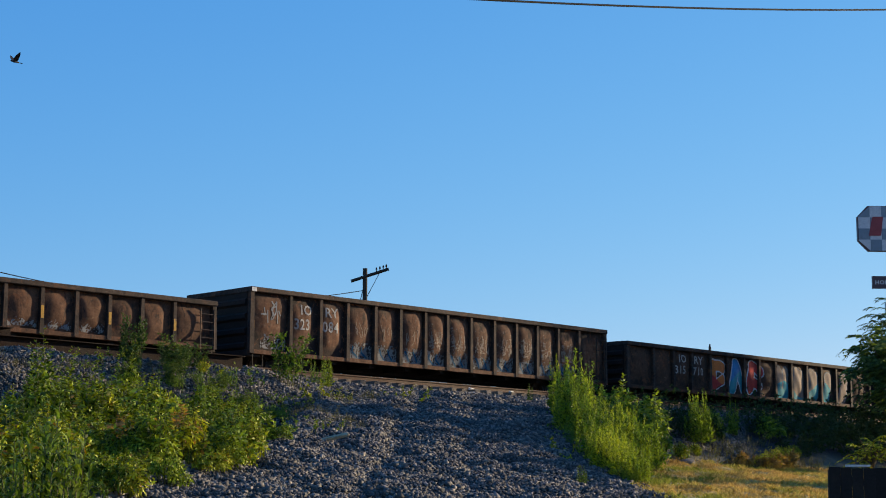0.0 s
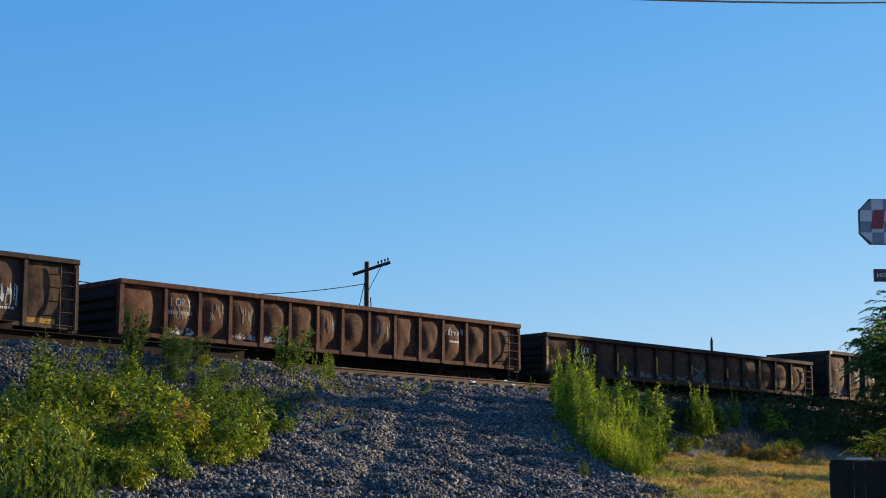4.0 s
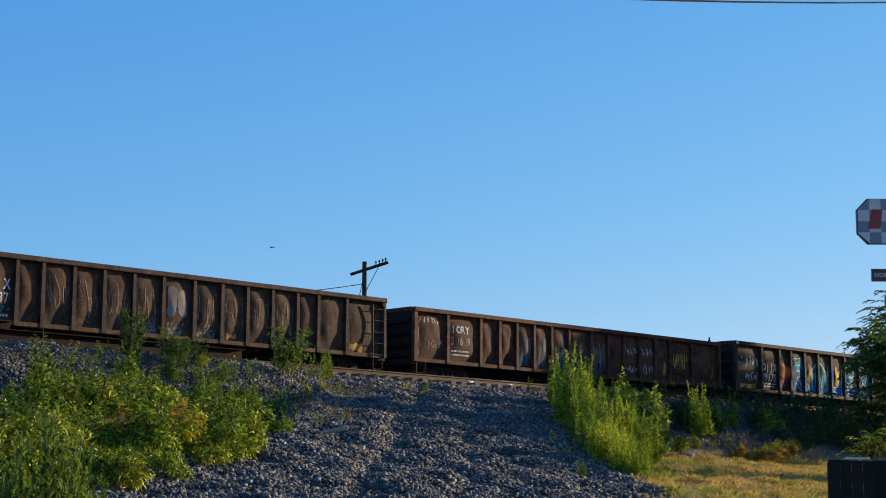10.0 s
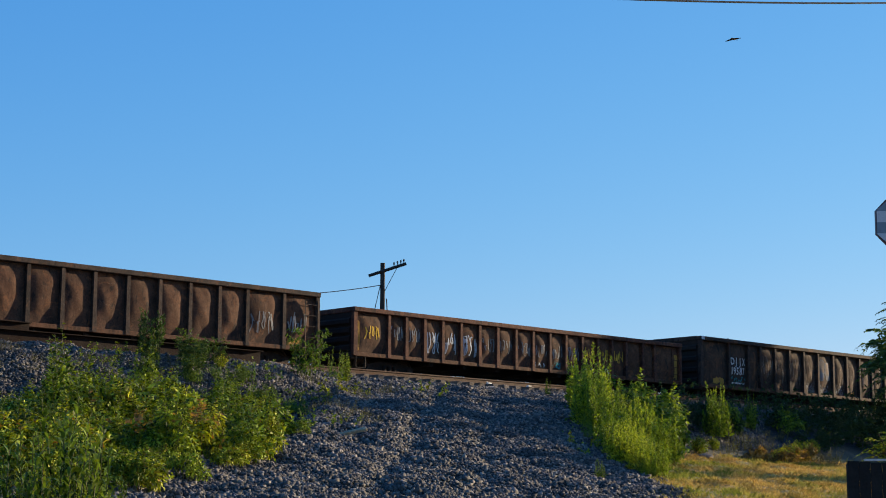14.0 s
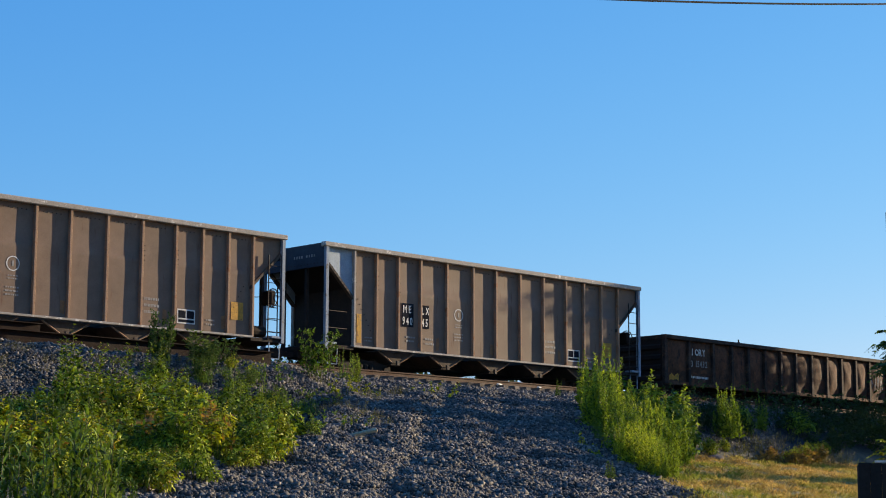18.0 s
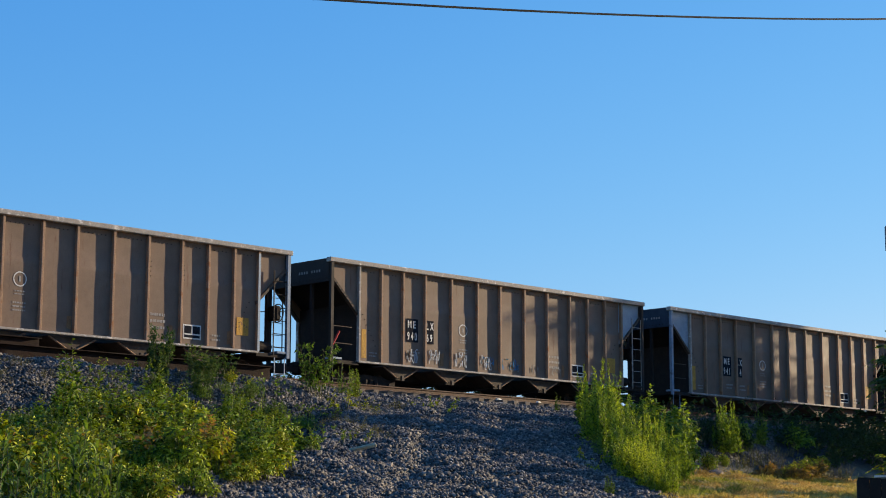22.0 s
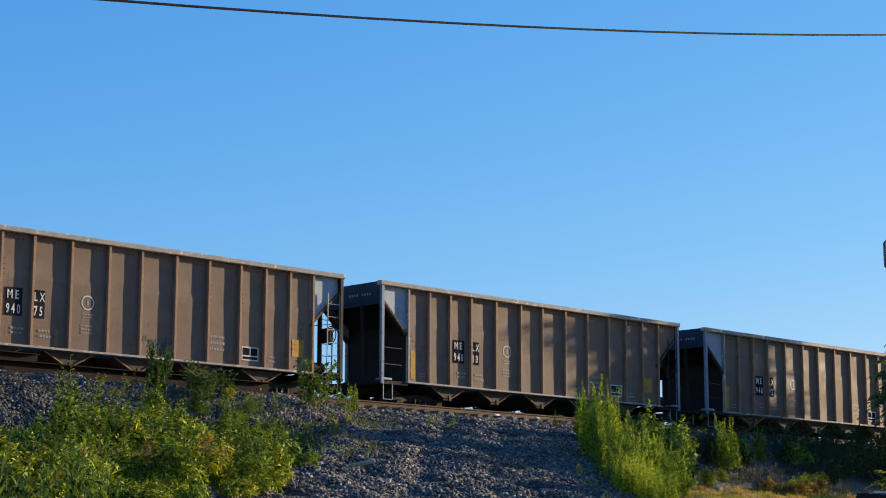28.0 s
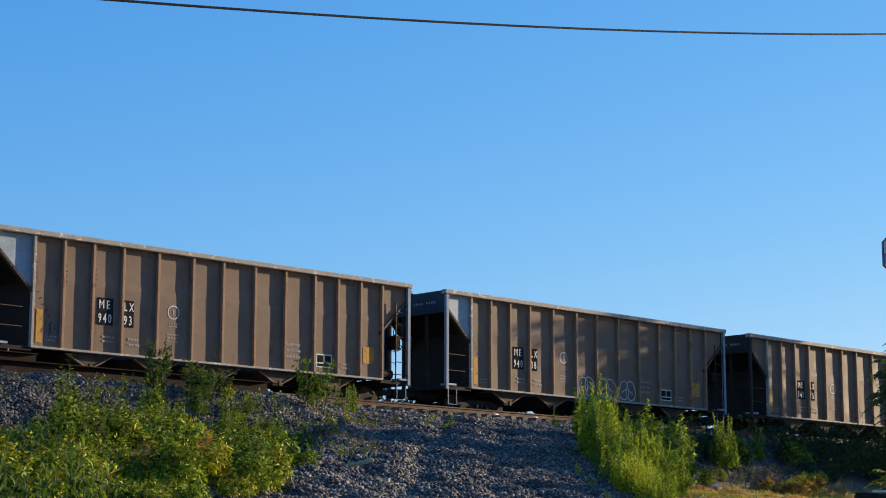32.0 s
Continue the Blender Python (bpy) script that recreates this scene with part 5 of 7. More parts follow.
    for a, b in zip(POSTS_C[12:15], POSTS_C[13:16]):
        scribble(a + 0.12, b - 0.12, 1.35, 1.85, sf, P_YELLOW, car, int(a * 9), 0.04, 3)
    for a in (8.5, 10.2, 11.1, 12.0):
        scribble(a, a + 0.65, 0.98, 1.15, sf, P_WHITE, car, int(a * 9), 0.06, 2)
    patch(9.4, 9.9, 0.98, 1.2, sf, P_TEAL, car, "pale_scrape", 0.08, 3)
    patch(16.3, 16.55, 1.0, 1.9, sf, M_YELLOW, car, "yellow_marking", 0.05, 3)
    TRAIN.append((car, 54.46))

    # brown car next to the hoppers
    car, sf = gondola_car(POSTS_E, 2.64, M_GON_BROWN, M_POST, 0.095, 20, "brown gondola car with rusty bulging panels")
    stencil("IORY", 1.68, 1.98, 0.25, 0.216, sf, M_WHITE, car)
    stencil("315432", 1.68, 1.55, 0.23, 0.165, sf, M_GREY_STENCIL, car)
    bars(1.68, 2.8, 1.0, 1.2, 1, sf, M_WHITE, car, 2)
    patch(0.4, 0.95, 1.0, 1.2, sf, M_YELLOW, car, "yellow_marking", 0.05, 3)
    scribble(14.0, 15.0, 1.2, 1.9, sf, P_GREY, car, 2, 0.05, 3)
    scribble(15.5, 16.2, 1.3, 2.0, sf, P_GREY, car, 5, 0.05, 3)
    patch(15.5, 16.1, 0.98, 1.15, sf, M_YELLOW, car, "yellow_marking", 0.05, 3)
    TRAIN.append((car, 36.34))

    # eleven hoppers
    first = hopper_car()
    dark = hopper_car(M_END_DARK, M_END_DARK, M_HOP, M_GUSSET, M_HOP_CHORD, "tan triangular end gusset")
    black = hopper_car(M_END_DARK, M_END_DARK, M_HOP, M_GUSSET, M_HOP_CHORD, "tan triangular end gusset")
    numbers = ("94045", "94114", "94069", "94088", "94092", "94010", "94075", "94008", "94093", "94031", "94056")
    cars = [first, *(dark if k == 2 else black if k == 6 else copy_thing(first, Matrix()) for k in range(1, len(numbers)))]
    fl = lambda x, z: -H_Y - 0.012
    for i, (car, n) in enumerate(zip(cars, numbers)):
        hopper_marks(car, n)
        if i == 3:
            part("white_strip", box(B(), 14.01, 14.09, -H_Y - 0.126, -H_Y - 0.121, 1.12, 4.06), M_GUSSET, car, "white painted strip on the last post")
        if i == 6:
            scribble(7.8, 8.9, 1.35, 1.75, fl, P_NAVY, car, 3, 0.04, 4)
        if i == 7:
            for a, b in ((6.75, 7.55), (7.85, 8.75), (9.0, 9.85)):
                for k in range(2):
                    c, r = a + (b - a) * (0.28 + 0.44 * k), (b - a) * 0.30
                    ring = [(c + r * math.cos(t) * (1 + 0.12 * math.sin(3 * t + a)), 1.53 + 0.37 * math.sin(t) * (1 + 0.1 * math.cos(2 * t + k))) for t in np.linspace(0, 2 * math.pi, 22)]
                    ribbon(ring, 0.045, fl, P_WHITE, car)
                ribbon([(a + 0.1, 1.45), (a + 0.4, 1.6), (b - 0.1, 1.42)], 0.035, fl, P_WHITE, car)
        if i == 8:
            scribble(1.5, 2.2, 1.4, 1.9, fl, P_NAVY, car, 6, 0.03, 3)
        if i == 2:
            for a, b in ((6.7, 7.5), (7.8, 8.7)):
                scribble(a, b, 1.3, 1.7, fl, P_BLUE, car, int(a), 0.04, 3)
            for a, b in ((4.35, 4.95), (5.55, 6.15), (6.75, 7.35), (3.3, 3.9)):
                scribble(a, b, 1.22, 1.72, fl, P_WHITE, car, int(a * 3), 0.05, 2, 2)
            for a in (8.2, 9.2, 10.3):
                scribble(a, a + 0.5, 1.25, 1.6, fl, P_GREY, car, int(a * 3), 0.04, 2)
            part("red_lever", bar(B(), (0.12, -1.5, 1.5), (0.42, -1.5, 2.0), 0.035, 6), P_RED, car, "red painted lever")
        TRAIN.append((car, 19.677 - 16.849 * i))


build_train()


# ---------------------------------------------------------------- plants
def leaves_mesh(name, base, way, length, width, mat, droop=0.15, seed=0, face=None):
    """Many small leaves: each a bent diamond from base along way, turned towards face where it is given."""
    rng = np.random.default_rng(seed)
    n = len(base)
    way = way / (np.linalg.norm(way, axis=1, keepdims=True) + 1e-9)
    side = np.cross(way, rng.normal(size=(n, 3)) + np.array([0, 0, 1.2]) if face is None else face + rng.normal(size=(n, 3)) * 0.35)
    side /= np.linalg.norm(side, axis=1, keepdims=True) + 1e-9
    nrm = np.cross(side, way)
    L, W = length[:, None], width[:, None]
    mid = base + way * L * 0.45
    v = np.stack([base, mid + side * W / 2 - nrm * W * 0.18, base + way * L - np.array([0, 0, 1]) * L * droop, mid - side * W / 2 - nrm * W * 0.18], 1)
    idx = np.arange(n)[:, None] * 4
    faces = np.concatenate([idx + np.array([[0, 1, 2]]), idx + np.array([[0, 2, 3]])])
    return mesh(name, v.reshape(-1, 3), faces, mat)


def stems_mesh(name, lines, r, mat):
    bm = B()
    for a, b, c in lines:
        bar(bm, a, b, r, 4, r * 0.7)
        bar(bm, b, c, r * 0.7, 4, r * 0.25)
    return as_mesh(name, bm, mat)


def herb(seed, h, spread, stems, per_stem, leaf, width, up, mat, lean=0.25, start=0.12, taper=0.5, stem_r=0.008):
    """A weed: stems that lean outwards from one root, leaves all the way up. Gives its two meshes."""
    rng = np.random.default_rng(seed)
    lines, base, way, ln = [], [], [], []
    for _ in range(stems):
        az = rng.uniform(0, 2 * math.pi)
        rr = spread * math.sqrt(rng.uniform(0, 1)) * 0.5
        root = np.array([rr * math.cos(az), rr * math.sin(az), -0.05])
        hh = h * rng.uniform(0.6, 1.0)
        tip = root + np.array([math.cos(az) * lean * hh * rng.uniform(0.2, 1.2), math.sin(az) * lean * hh * rng.uniform(0.2, 1.2), hh])
        mid = (root + tip) / 2 + rng.normal(size=3) * 0.03 * h
        lines.append((root, mid, tip))
        # leaves sit in tufts on short side twigs, with gaps between
        twigs = max(4, per_stem // 9)
        tu = np.sort(rng.uniform(start, 1.0, twigs))
        ta, te = rng.uniform(0, 2 * math.pi, twigs), rng.normal(up, 0.3, twigs)
        td = np.stack([np.cos(ta) * np.cos(te), np.sin(ta) * np.cos(te), np.sin(te)], -1)
        tp = np.where(tu[:, None] < 0.5, root + (mid - root) * (2 * tu[:, None]), mid + (tip - mid) * (2 * tu[:, None] - 1))
        reach = rng.uniform(0.05, 0.26, twigs) * min(h, 1.3) * (1 - taper * tu)
        k = rng.integers(0, twigs, per_stem)
        u = tu[k]
        p = tp[k] + td[k] * (reach[k] * rng.uniform(0.35, 1.0, per_stem))[:, None]
        d = td[k] + rng.normal(size=(per_stem, 3)) * 0.55
        base.append(p)
        way.append(d)
        ln.append(leaf * rng.uniform(0.6, 1.25, per_stem) * (1 - taper * u * 0.6))
    base, way, ln = np.concatenate(base), np.concatenate(way), np.concatenate(ln)
    return stems_mesh("stems", lines, stem_r, M_STEM), leaves_mesh("leaves", base, way, ln, ln * width, mat, 0.2, seed)


def mound(seed, h, r, lobes, n, leaf, width, mat, shoots=4):
    """A leafy weed grown into a heap of lobes: leaves shingle the outside, the inside stays dark, a few shoots stand up."""
    rng = np.random.default_rng(seed)
    az = rng.uniform(0, 2 * math.pi, lobes)
    rr = r * np.sqrt(rng.uniform(0, 1, lobes)) * 0.9
    size = rng.uniform(0.15, 0.27, lobes) * min(2 * r, h)
    c = np.stack([rr * np.cos(az), rr * np.sin(az), np.maximum(size * 0.6, h * rng.uniform(0.35, 0.85, lobes) * (1.1 - 0.5 * rr / r) - size * 0.4)], -1)
    k = rng.integers(0, lobes, n)
    d = rng.normal(size=(n, 3)) + np.array([0, 0, 0.35])
    d /= np.linalg.norm(d, axis=1, keepdims=True)
    p = c[k] + d * (size[k] * rng.uniform(0.6, 1.12, n))[:, None] * np.array([1, 1, 0.85])
    p[:, 2] = np.maximum(p[:, 2], 0.02)
    t = np.cross(d, rng.normal(size=(n, 3)))
    way = t * 0.8 + d * rng.uniform(0.1, 0.9, n)[:, None] + np.array([0, 0, -0.12])
    face = d + np.array([0, 0, 0.3])
    ln = leaf * rng.uniform(0.55, 1.3, n)
    lines = [(np.array([0.3 * x, 0.3 * y, -0.05]), np.array([0.7 * x, 0.7 * y, z * 0.6]), np.array([x, y, z])) for x, y, z in c]
    P, W, F, L = [p], [way], [face], [ln]
    for i in range(shoots):
        x, y, z = c[rng.integers(0, lobes)]
        top = np.array([x, y, z]) + np.array([rng.normal() * 0.1, rng.normal() * 0.1, rng.uniform(0.28, 0.5) * h])
        lines.append((np.array([0.5 * x, 0.5 * y, 0.0]), np.array([x, y, z]), top))
        m = 26
        u = rng.uniform(0.2, 1, m)
        a = rng.uniform(0, 6.28, m)
        out = np.stack([np.cos(a), np.sin(a), rng.uniform(0.3, 0.9, m)], -1)
        P.append(np.array([x, y, z]) + (top - np.array([x, y, z])) * u[:, None])
        W.append(out)
        F.append(np.array([0, 0, 1.0]) + out * 0.3)
        L.append(leaf * (1.15 - 0.6 * u))
    P, W, F, L = (np.concatenate(v) for v in (P, W, F, L))
    return stems_mesh("stems", lines, 0.008, M_STEM), leaves_mesh("leaves", P, W, L, L * width, mat, 0.2, seed, F)


def spires(seed, h, spread, stems, per_stem, leaf, width, mat, lean=0.07):
    """A clump of straight stalks of unequal height, narrow leaves all the way up, shorter towards the pointed tips."""
    rng = np.random.default_rng(seed)
    lines, P, W, L = [], [], [], []
    for i in range(stems):
        az, q = rng.uniform(0, 6.28), math.sqrt(rng.uniform(0, 1))
        root = np.array([spread * 0.5 * q * math.cos(az), spread * 0.5 * q * math.sin(az), -0.05])
        hh = h * rng.uniform(0.5, 1.0) * (1 - 0.3 * q)
        tip = root + np.array([math.cos(az) * lean * hh * rng.uniform(0, 1.5), math.sin(az) * lean * hh * rng.uniform(0, 1.5), hh])
        mid = (root + tip) / 2 + rng.normal(size=3) * 0.02 * h
        lines.append((root, mid, tip))
        u = rng.uniform(0.06, 1.0, per_stem) ** 0.85
        a = rng.uniform(0, 6.28, per_stem)
        e = rng.normal(0.55 + 0.4 * u, 0.25, per_stem)
        out = np.stack([np.cos(a) * np.cos(e), np.sin(a) * np.cos(e), np.sin(e)], -1)
        base = np.where(u[:, None] < 0.5, root + (mid - root) * (2 * u[:, None]), mid + (tip - mid) * (2 * u[:, None] - 1))
        twig = rng.uniform(0, 0.13, per_stem) * (1 - u) * (rng.random(per_stem) < 0.6)
        P.append(base + out * twig[:, None])
        W.append(out)
        L.append(leaf * rng.uniform(0.7, 1.25, per_stem) * (1.15 - 0.75 * u))
    P, W, L = (np.concatenate(v) for v in (P, W, L))
    return stems_mesh("stems", lines, 0.007, M_STEM), leaves_mesh("leaves", P, W, L, L * width, mat, 0.12, seed)


def straps(seed, h, spread, stems, blades, length, width, mat):
    """A coarse clump of upright stalks with long arching strap leaves."""
    rng = np.random.default_rng(seed)
    lines, V, F = [], [], []
    for i in range(stems):
        az, q = rng.uniform(0, 6.28), math.sqrt(rng.uniform(0, 1))
        root = np.array([spread * 0.5 * q * math.cos(az), spread * 0.5 * q * math.sin(az), -0.05])
        hh = h * rng.uniform(0.55, 1.0)
        tip = root + np.array([rng.normal() * 0.06 * hh, rng.normal() * 0.06 * hh, hh])
        lines.append((root, (root + tip) / 2 + rng.normal(size=3) * 0.01, tip))
        for j in range(blades):
            u = 0.1 + 0.88 * (j + rng.random()) / blades
            p = root + (tip - root) * u
            a = rng.uniform(0, 6.28)
            out, side = np.array([math.cos(a), math.sin(a), 0]), np.array([-math.sin(a), math.cos(a), 0])
            L, w, rise = length * rng.uniform(0.6, 1.2) * (1.1 - 0.45 * u), width * rng.uniform(0.7, 1.2), rng.uniform(0.75, 1.25)
            n0 = len(V)
            for k in range(5):
                v = k / 4
                c = p + out * L * (0.35 * v + 0.35 * v * v) + np.array([0, 0, L * (rise * v - 0.75 * v * v)])
                b = w * 0.5 * (1 - v) ** 0.6 * (0.6 + 0.4 * min(1, v * 4))
                V += [c - side * b, c + side * b]
            F += [(n0 + 2 * k, n0 + 2 * k + 1, n0 + 2 * k + 3, n0 + 2 * k + 2) for k in range(4)]
    return stems_mesh("stems", lines, 0.009, M_STEM), mesh("leaves", np.array(V), np.array(F), mat, True)


HERBS = {}


def herb_kind(name, label, *variants):
    HERBS[name] = (label, variants)


herb_kind("bush", "bushy yellow-green roadside weed", mound(1, 1.05, 0.55, 10, 950, 0.12, 0.46, M_LEAF_Y, 9), mound(2, 0.85, 0.6, 11, 950, 0.115, 0.46, M_LEAF_Y, 7), mound(3, 1.25, 0.45, 9, 950, 0.12, 0.42, M_LEAF_Y, 12))
herb_kind("green", "leafy green weed on the embankment", mound(4, 1.05, 0.5, 10, 900, 0.125, 0.36, M_LEAF, 12), mound(5, 1.35, 0.42, 10, 900, 0.12, 0.36, M_LEAF, 15), mound(6, 0.85, 0.55, 11, 900, 0.115, 0.38, M_LEAF, 8))
herb_kind("soft", "soft grey-green weed with fine leaves", spires(31, 0.9, 0.8, 26, 70, 0.085, 0.2, M_LEAF_G, 0.2), spires(32, 0.8, 0.8, 26, 70, 0.08, 0.2, M_LEAF_G, 0.25))
herb_kind("spire", "upright green weed with narrow leaves", spires(7, 1.5, 0.6, 10, 110, 0.12, 0.17, M_LEAF_G), spires(8, 1.3, 0.6, 10, 110, 0.11, 0.18, M_LEAF), spires(9, 1.6, 0.5, 9, 120, 0.12, 0.16, M_LEAF_G))
herb_kind("tall", "tall dense green weed beside the ramp", spires(10, 2.5, 0.8, 13, 130, 0.19, 0.26, M_LEAF_T), spires(11, 2.3, 0.9, 13, 130, 0.18, 0.26, M_LEAF_T, 0.1), spires(12, 2.1, 0.8, 13, 130, 0.18, 0.28, M_LEAF_T, 0.09))
herb_kind("front", "yellow-green weed clump at the edge of the ramp", spires(33, 1.6, 1.0, 22, 110, 0.14, 0.28, M_LEAF_F, 0.12), spires(34, 1.4, 1.1, 22, 110, 0.14, 0.28, M_LEAF_F, 0.14))
herb_kind("broad", "broad-leaved green weed behind the ramp", mound(35, 1.5, 0.6, 9, 650, 0.17, 0.5, M_LEAF_M, 5), mound(36, 1.3, 0.7, 10, 650, 0.16, 0.5, M_LEAF_M, 5))
herb_kind("sapling", "dark green leafy sapling", herb(13, 1.35, 0.5, 9, 240, 0.095, 0.42, 0.3, M_LEAF_M, 0.28, 0.25, 0.3, 0.012))
herb_kind("red", "low reddish half-dry weed", mound(14, 0.6, 0.45, 7, 420, 0.10, 0.45, M_LEAF_R, 6), mound(15, 0.5, 0.5, 7, 420, 0.10, 0.45, M_LEAF_R, 5))
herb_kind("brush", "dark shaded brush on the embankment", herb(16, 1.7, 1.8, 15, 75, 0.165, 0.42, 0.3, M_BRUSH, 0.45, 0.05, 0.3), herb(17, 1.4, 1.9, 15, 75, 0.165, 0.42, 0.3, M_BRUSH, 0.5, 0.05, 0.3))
herb_kind("low", "low creeping weeds among the stones", herb(18, 0.35, 0.8, 9, 30, 0.08, 0.4, 0.3, M_LEAF_Y, 0.8), herb(19, 0.3, 0.9, 9, 30, 0.07, 0.4, 0.3, M_LEAF_G, 0.9))
herb_kind("dry", "low half-dry weed with thin tan stalks", spires(37, 0.55, 0.7, 14, 30, 0.06, 0.2, M_LEAF_DRY, 0.35), spires(38, 0.45, 0.8, 14, 30, 0.06, 0.2, M_LEAF_DRY, 0.45))
herb_kind("stalk", "coarse upright weed with long strap leaves", straps(22, 1.25, 0.34, 6, 24, 0.24, 0.036, M_LEAF_S), straps(23, 1.1, 0.4, 7, 22, 0.24, 0.034, M_LEAF_S), straps(24, 1.45, 0.3, 5, 28, 0.24, 0.036, M_LEAF_S))
herb_kind("flower", "weed with small pale blue flowers", spires(41, 1.9, 0.8, 12, 34, 0.06, 0.7, M_FLOWER, 0.1))
herb_kind("dark", "dark green weed standing on the shoulder", herb(20, 1.1, 0.6, 10, 230, 0.10, 0.36, 0.6, M_LEAF_D, 0.2), herb(21, 1.2, 0.8, 14, 260, 0.10, 0.42, 0.5, M_LEAF_D, 0.3))


def plant(kind, x, y, scale, rng, squeeze=1.0):
    label, variants = HERBS[kind]
    stems, leaves = rng.choice(variants)
    top = empty("weed" if kind != "sapling" else "sapling", pose(x, y, float(height(x, y)), rng.uniform(-4, 4), rng.uniform(-4, 4), rng.uniform(0, 360)))
    top.scale = (scale * squeeze, scale * squeeze, scale)
    part("stalk", stems, None, top)["kind"] = "stuff"
    part("foliage", leaves, None, top)["kind"] = "stuff"
    tagged(top, label, "weed" if kind != "sapling" else "sapling", "weeds beside the track")
    return top


def thicket(kind, places, rng, name, label, category="brush"):
    """Shrubs grown into one another, which nobody could count."""
    verts, tris, n = [], [], 0
    for x, y, s in places:
        for me in rng.choice(HERBS[kind][1]):
            me.calc_loop_triangles()
            v, t = np.empty(len(me.vertices) * 3), np.empty(len(me.loop_triangles) * 3, dtype=np.int32)
            me.vertices.foreach_get("co", v)
            me.loop_triangles.foreach_get("vertices", t)
            a = rng.uniform(0, 6.28)
            v = v.reshape(-1, 3) * s
            v = np.stack([v[:, 0] * math.cos(a) - v[:, 1] * math.sin(a) + x, v[:, 0] * math.sin(a) + v[:, 1] * math.cos(a) + y, v[:, 2] + float(height(x, y))], -1)
            verts.append(v)
            tris.append(t.reshape(-1, 3) + n)
            n += len(v)
    ob = new(name, mesh(name, np.concatenate(verts), np.concatenate(tris), HERBS[kind][1][0][1].materials[0]))
    tagged(ob, label, category, kind="stuff")


def inside(poly, x, y):
    hit = False
    for (a, b), (c, d) in zip(poly, poly[1:] + poly[:1]):
        if (b > y) != (d > y) and x < (c - a) * (y - b) / (d - b) + a:
            hit = not hit
    return hit


def build_weeds():
    rng = random.Random(21)
    # the thicket on the slope left of the ramp
    poly = [(19.3, 31.2), (21.6, 32.5), (23.7, 33.3), (25.6, 33.8), (26.4, 32.6), (23.2, 28.0), (20.3, 24.4), (17.8, 23.0), (15.2, 22.0), (12.0, 20.0), (12.4, 24.0)]
    # drifts of one kind each, with gaps between
    drifts = []
    while len(drifts) < 37:
        x, y = rng.uniform(12, 27), rng.uniform(20, 34.2)
        if inside(poly, x, y):
            k = rng.random()
            if x / y > 0.75:
                kind = "green" if k < 0.4 else "bush" if k < 0.62 else "soft" if k < 0.92 else "dark"
            elif x / y < 0.64:
                kind = "green" if k < 0.7 else "bush" if k < 0.85 else "dark"
            else:
                kind = "bush" if k < 0.58 else "green" if k < 0.92 else "dark"
            drifts.append((x, y, kind, rng.uniform(0.75, 1.15)))
    for x0, y0, kind, size in drifts:
        for _ in range(5):
            x, y = rng.gauss(x0, 0.55), rng.gauss(y0, 0.55)
            if inside(poly, x, y):
                plant(kind, x, y, size * rng.uniform(0.65, 1.1) * (1.3 if y > 27.5 and x / y < 0.76 else 0.9), rng)
    upper = [(12.5 + 0.8 * i + rng.uniform(-0.3, 0.3), 27.8 + 0.8 * j + rng.uniform(-0.3, 0.3), rng.uniform(0.65, 1.1)) for i in range(18) for j in range(8)]
    upper = [p for p in upper if inside(poly, p[0], p[1]) and rng.random() < 0.85]
    thicket("green", upper[::2] + upper[1::6], rng, "undergrowth", "green weeds grown together on the upper slope", "weeds")
    thicket("bush", upper[3::6] + upper[5::6], rng, "undergrowth", "yellow-green weeds grown together on the upper slope", "weeds")
    for x, y, s in ((18.1, 24.9, 2.1), (18.5, 25.3, 2.0), (17.9, 24.5, 1.7), (22.6, 27.4, 1.0)):
        plant("red", x, y, s, rng)
    # lower plants along the foot of the thicket
    for i in range(18):
        u = (i + rng.random()) / 18
        plant("bush" if i % 3 else "green", 14.2 + 6.0 * u + rng.uniform(-0.3, 0.3), 20.5 + 3.7 * u + rng.uniform(0.0, 0.9), rng.uniform(0.4, 0.7), rng)
    # taller stalks close to the camera
    for i in range(30):
        y = rng.uniform(15.0, 18.0)
        x = y * rng.uniform(0.60, 0.70)
        near = x / y < 0.68
        plant("stalk", x, y, rng.choice((0.6, 0.8, 1.0, 1.2, 1.4)) if near else rng.uniform(0.65, 0.95), rng)
    # single plants along the shoulder
    for x, y, q in ((26.3, 33.6, 0.5), (26.9, 34.0, 0.45), (27.3, 33.4, 0.5), (25.7, 34.2, 0.5), (26.6, 33.0, 0.5), (24.6, 34.3, 0.45)):
        plant("dark", x, y, q, rng)
    plant("bush", 26.0, 34.6, 0.4, rng)
    plant("bush", 27.0, 34.7, 0.35, rng)
    plant("green", 22.4, 26.3, 0.45, rng)
    plant("dark", 25.3, 35.2, 1.12, rng, 0.6)
    plant("spire", 25.2, 35.2, 0.9, rng, 0.8)
    for x, y, s in ((26.5, 35.2, 0.75), (27.1, 35.2, 0.62), (26.2, 34.8, 0.6)):
        plant("dark", x, y, s, rng, 1.1)
    plant("sapling", 29.9, 34.9, 1.1, rng, 0.85)
    plant("spire", 32.6, 36.6, 1.0, rng, 0.9)
    plant("spire", 32.2, 36.5, 0.75, rng, 0.9)
    plant("spire", 41.3, 37.0, 0.68, rng, 0.45)
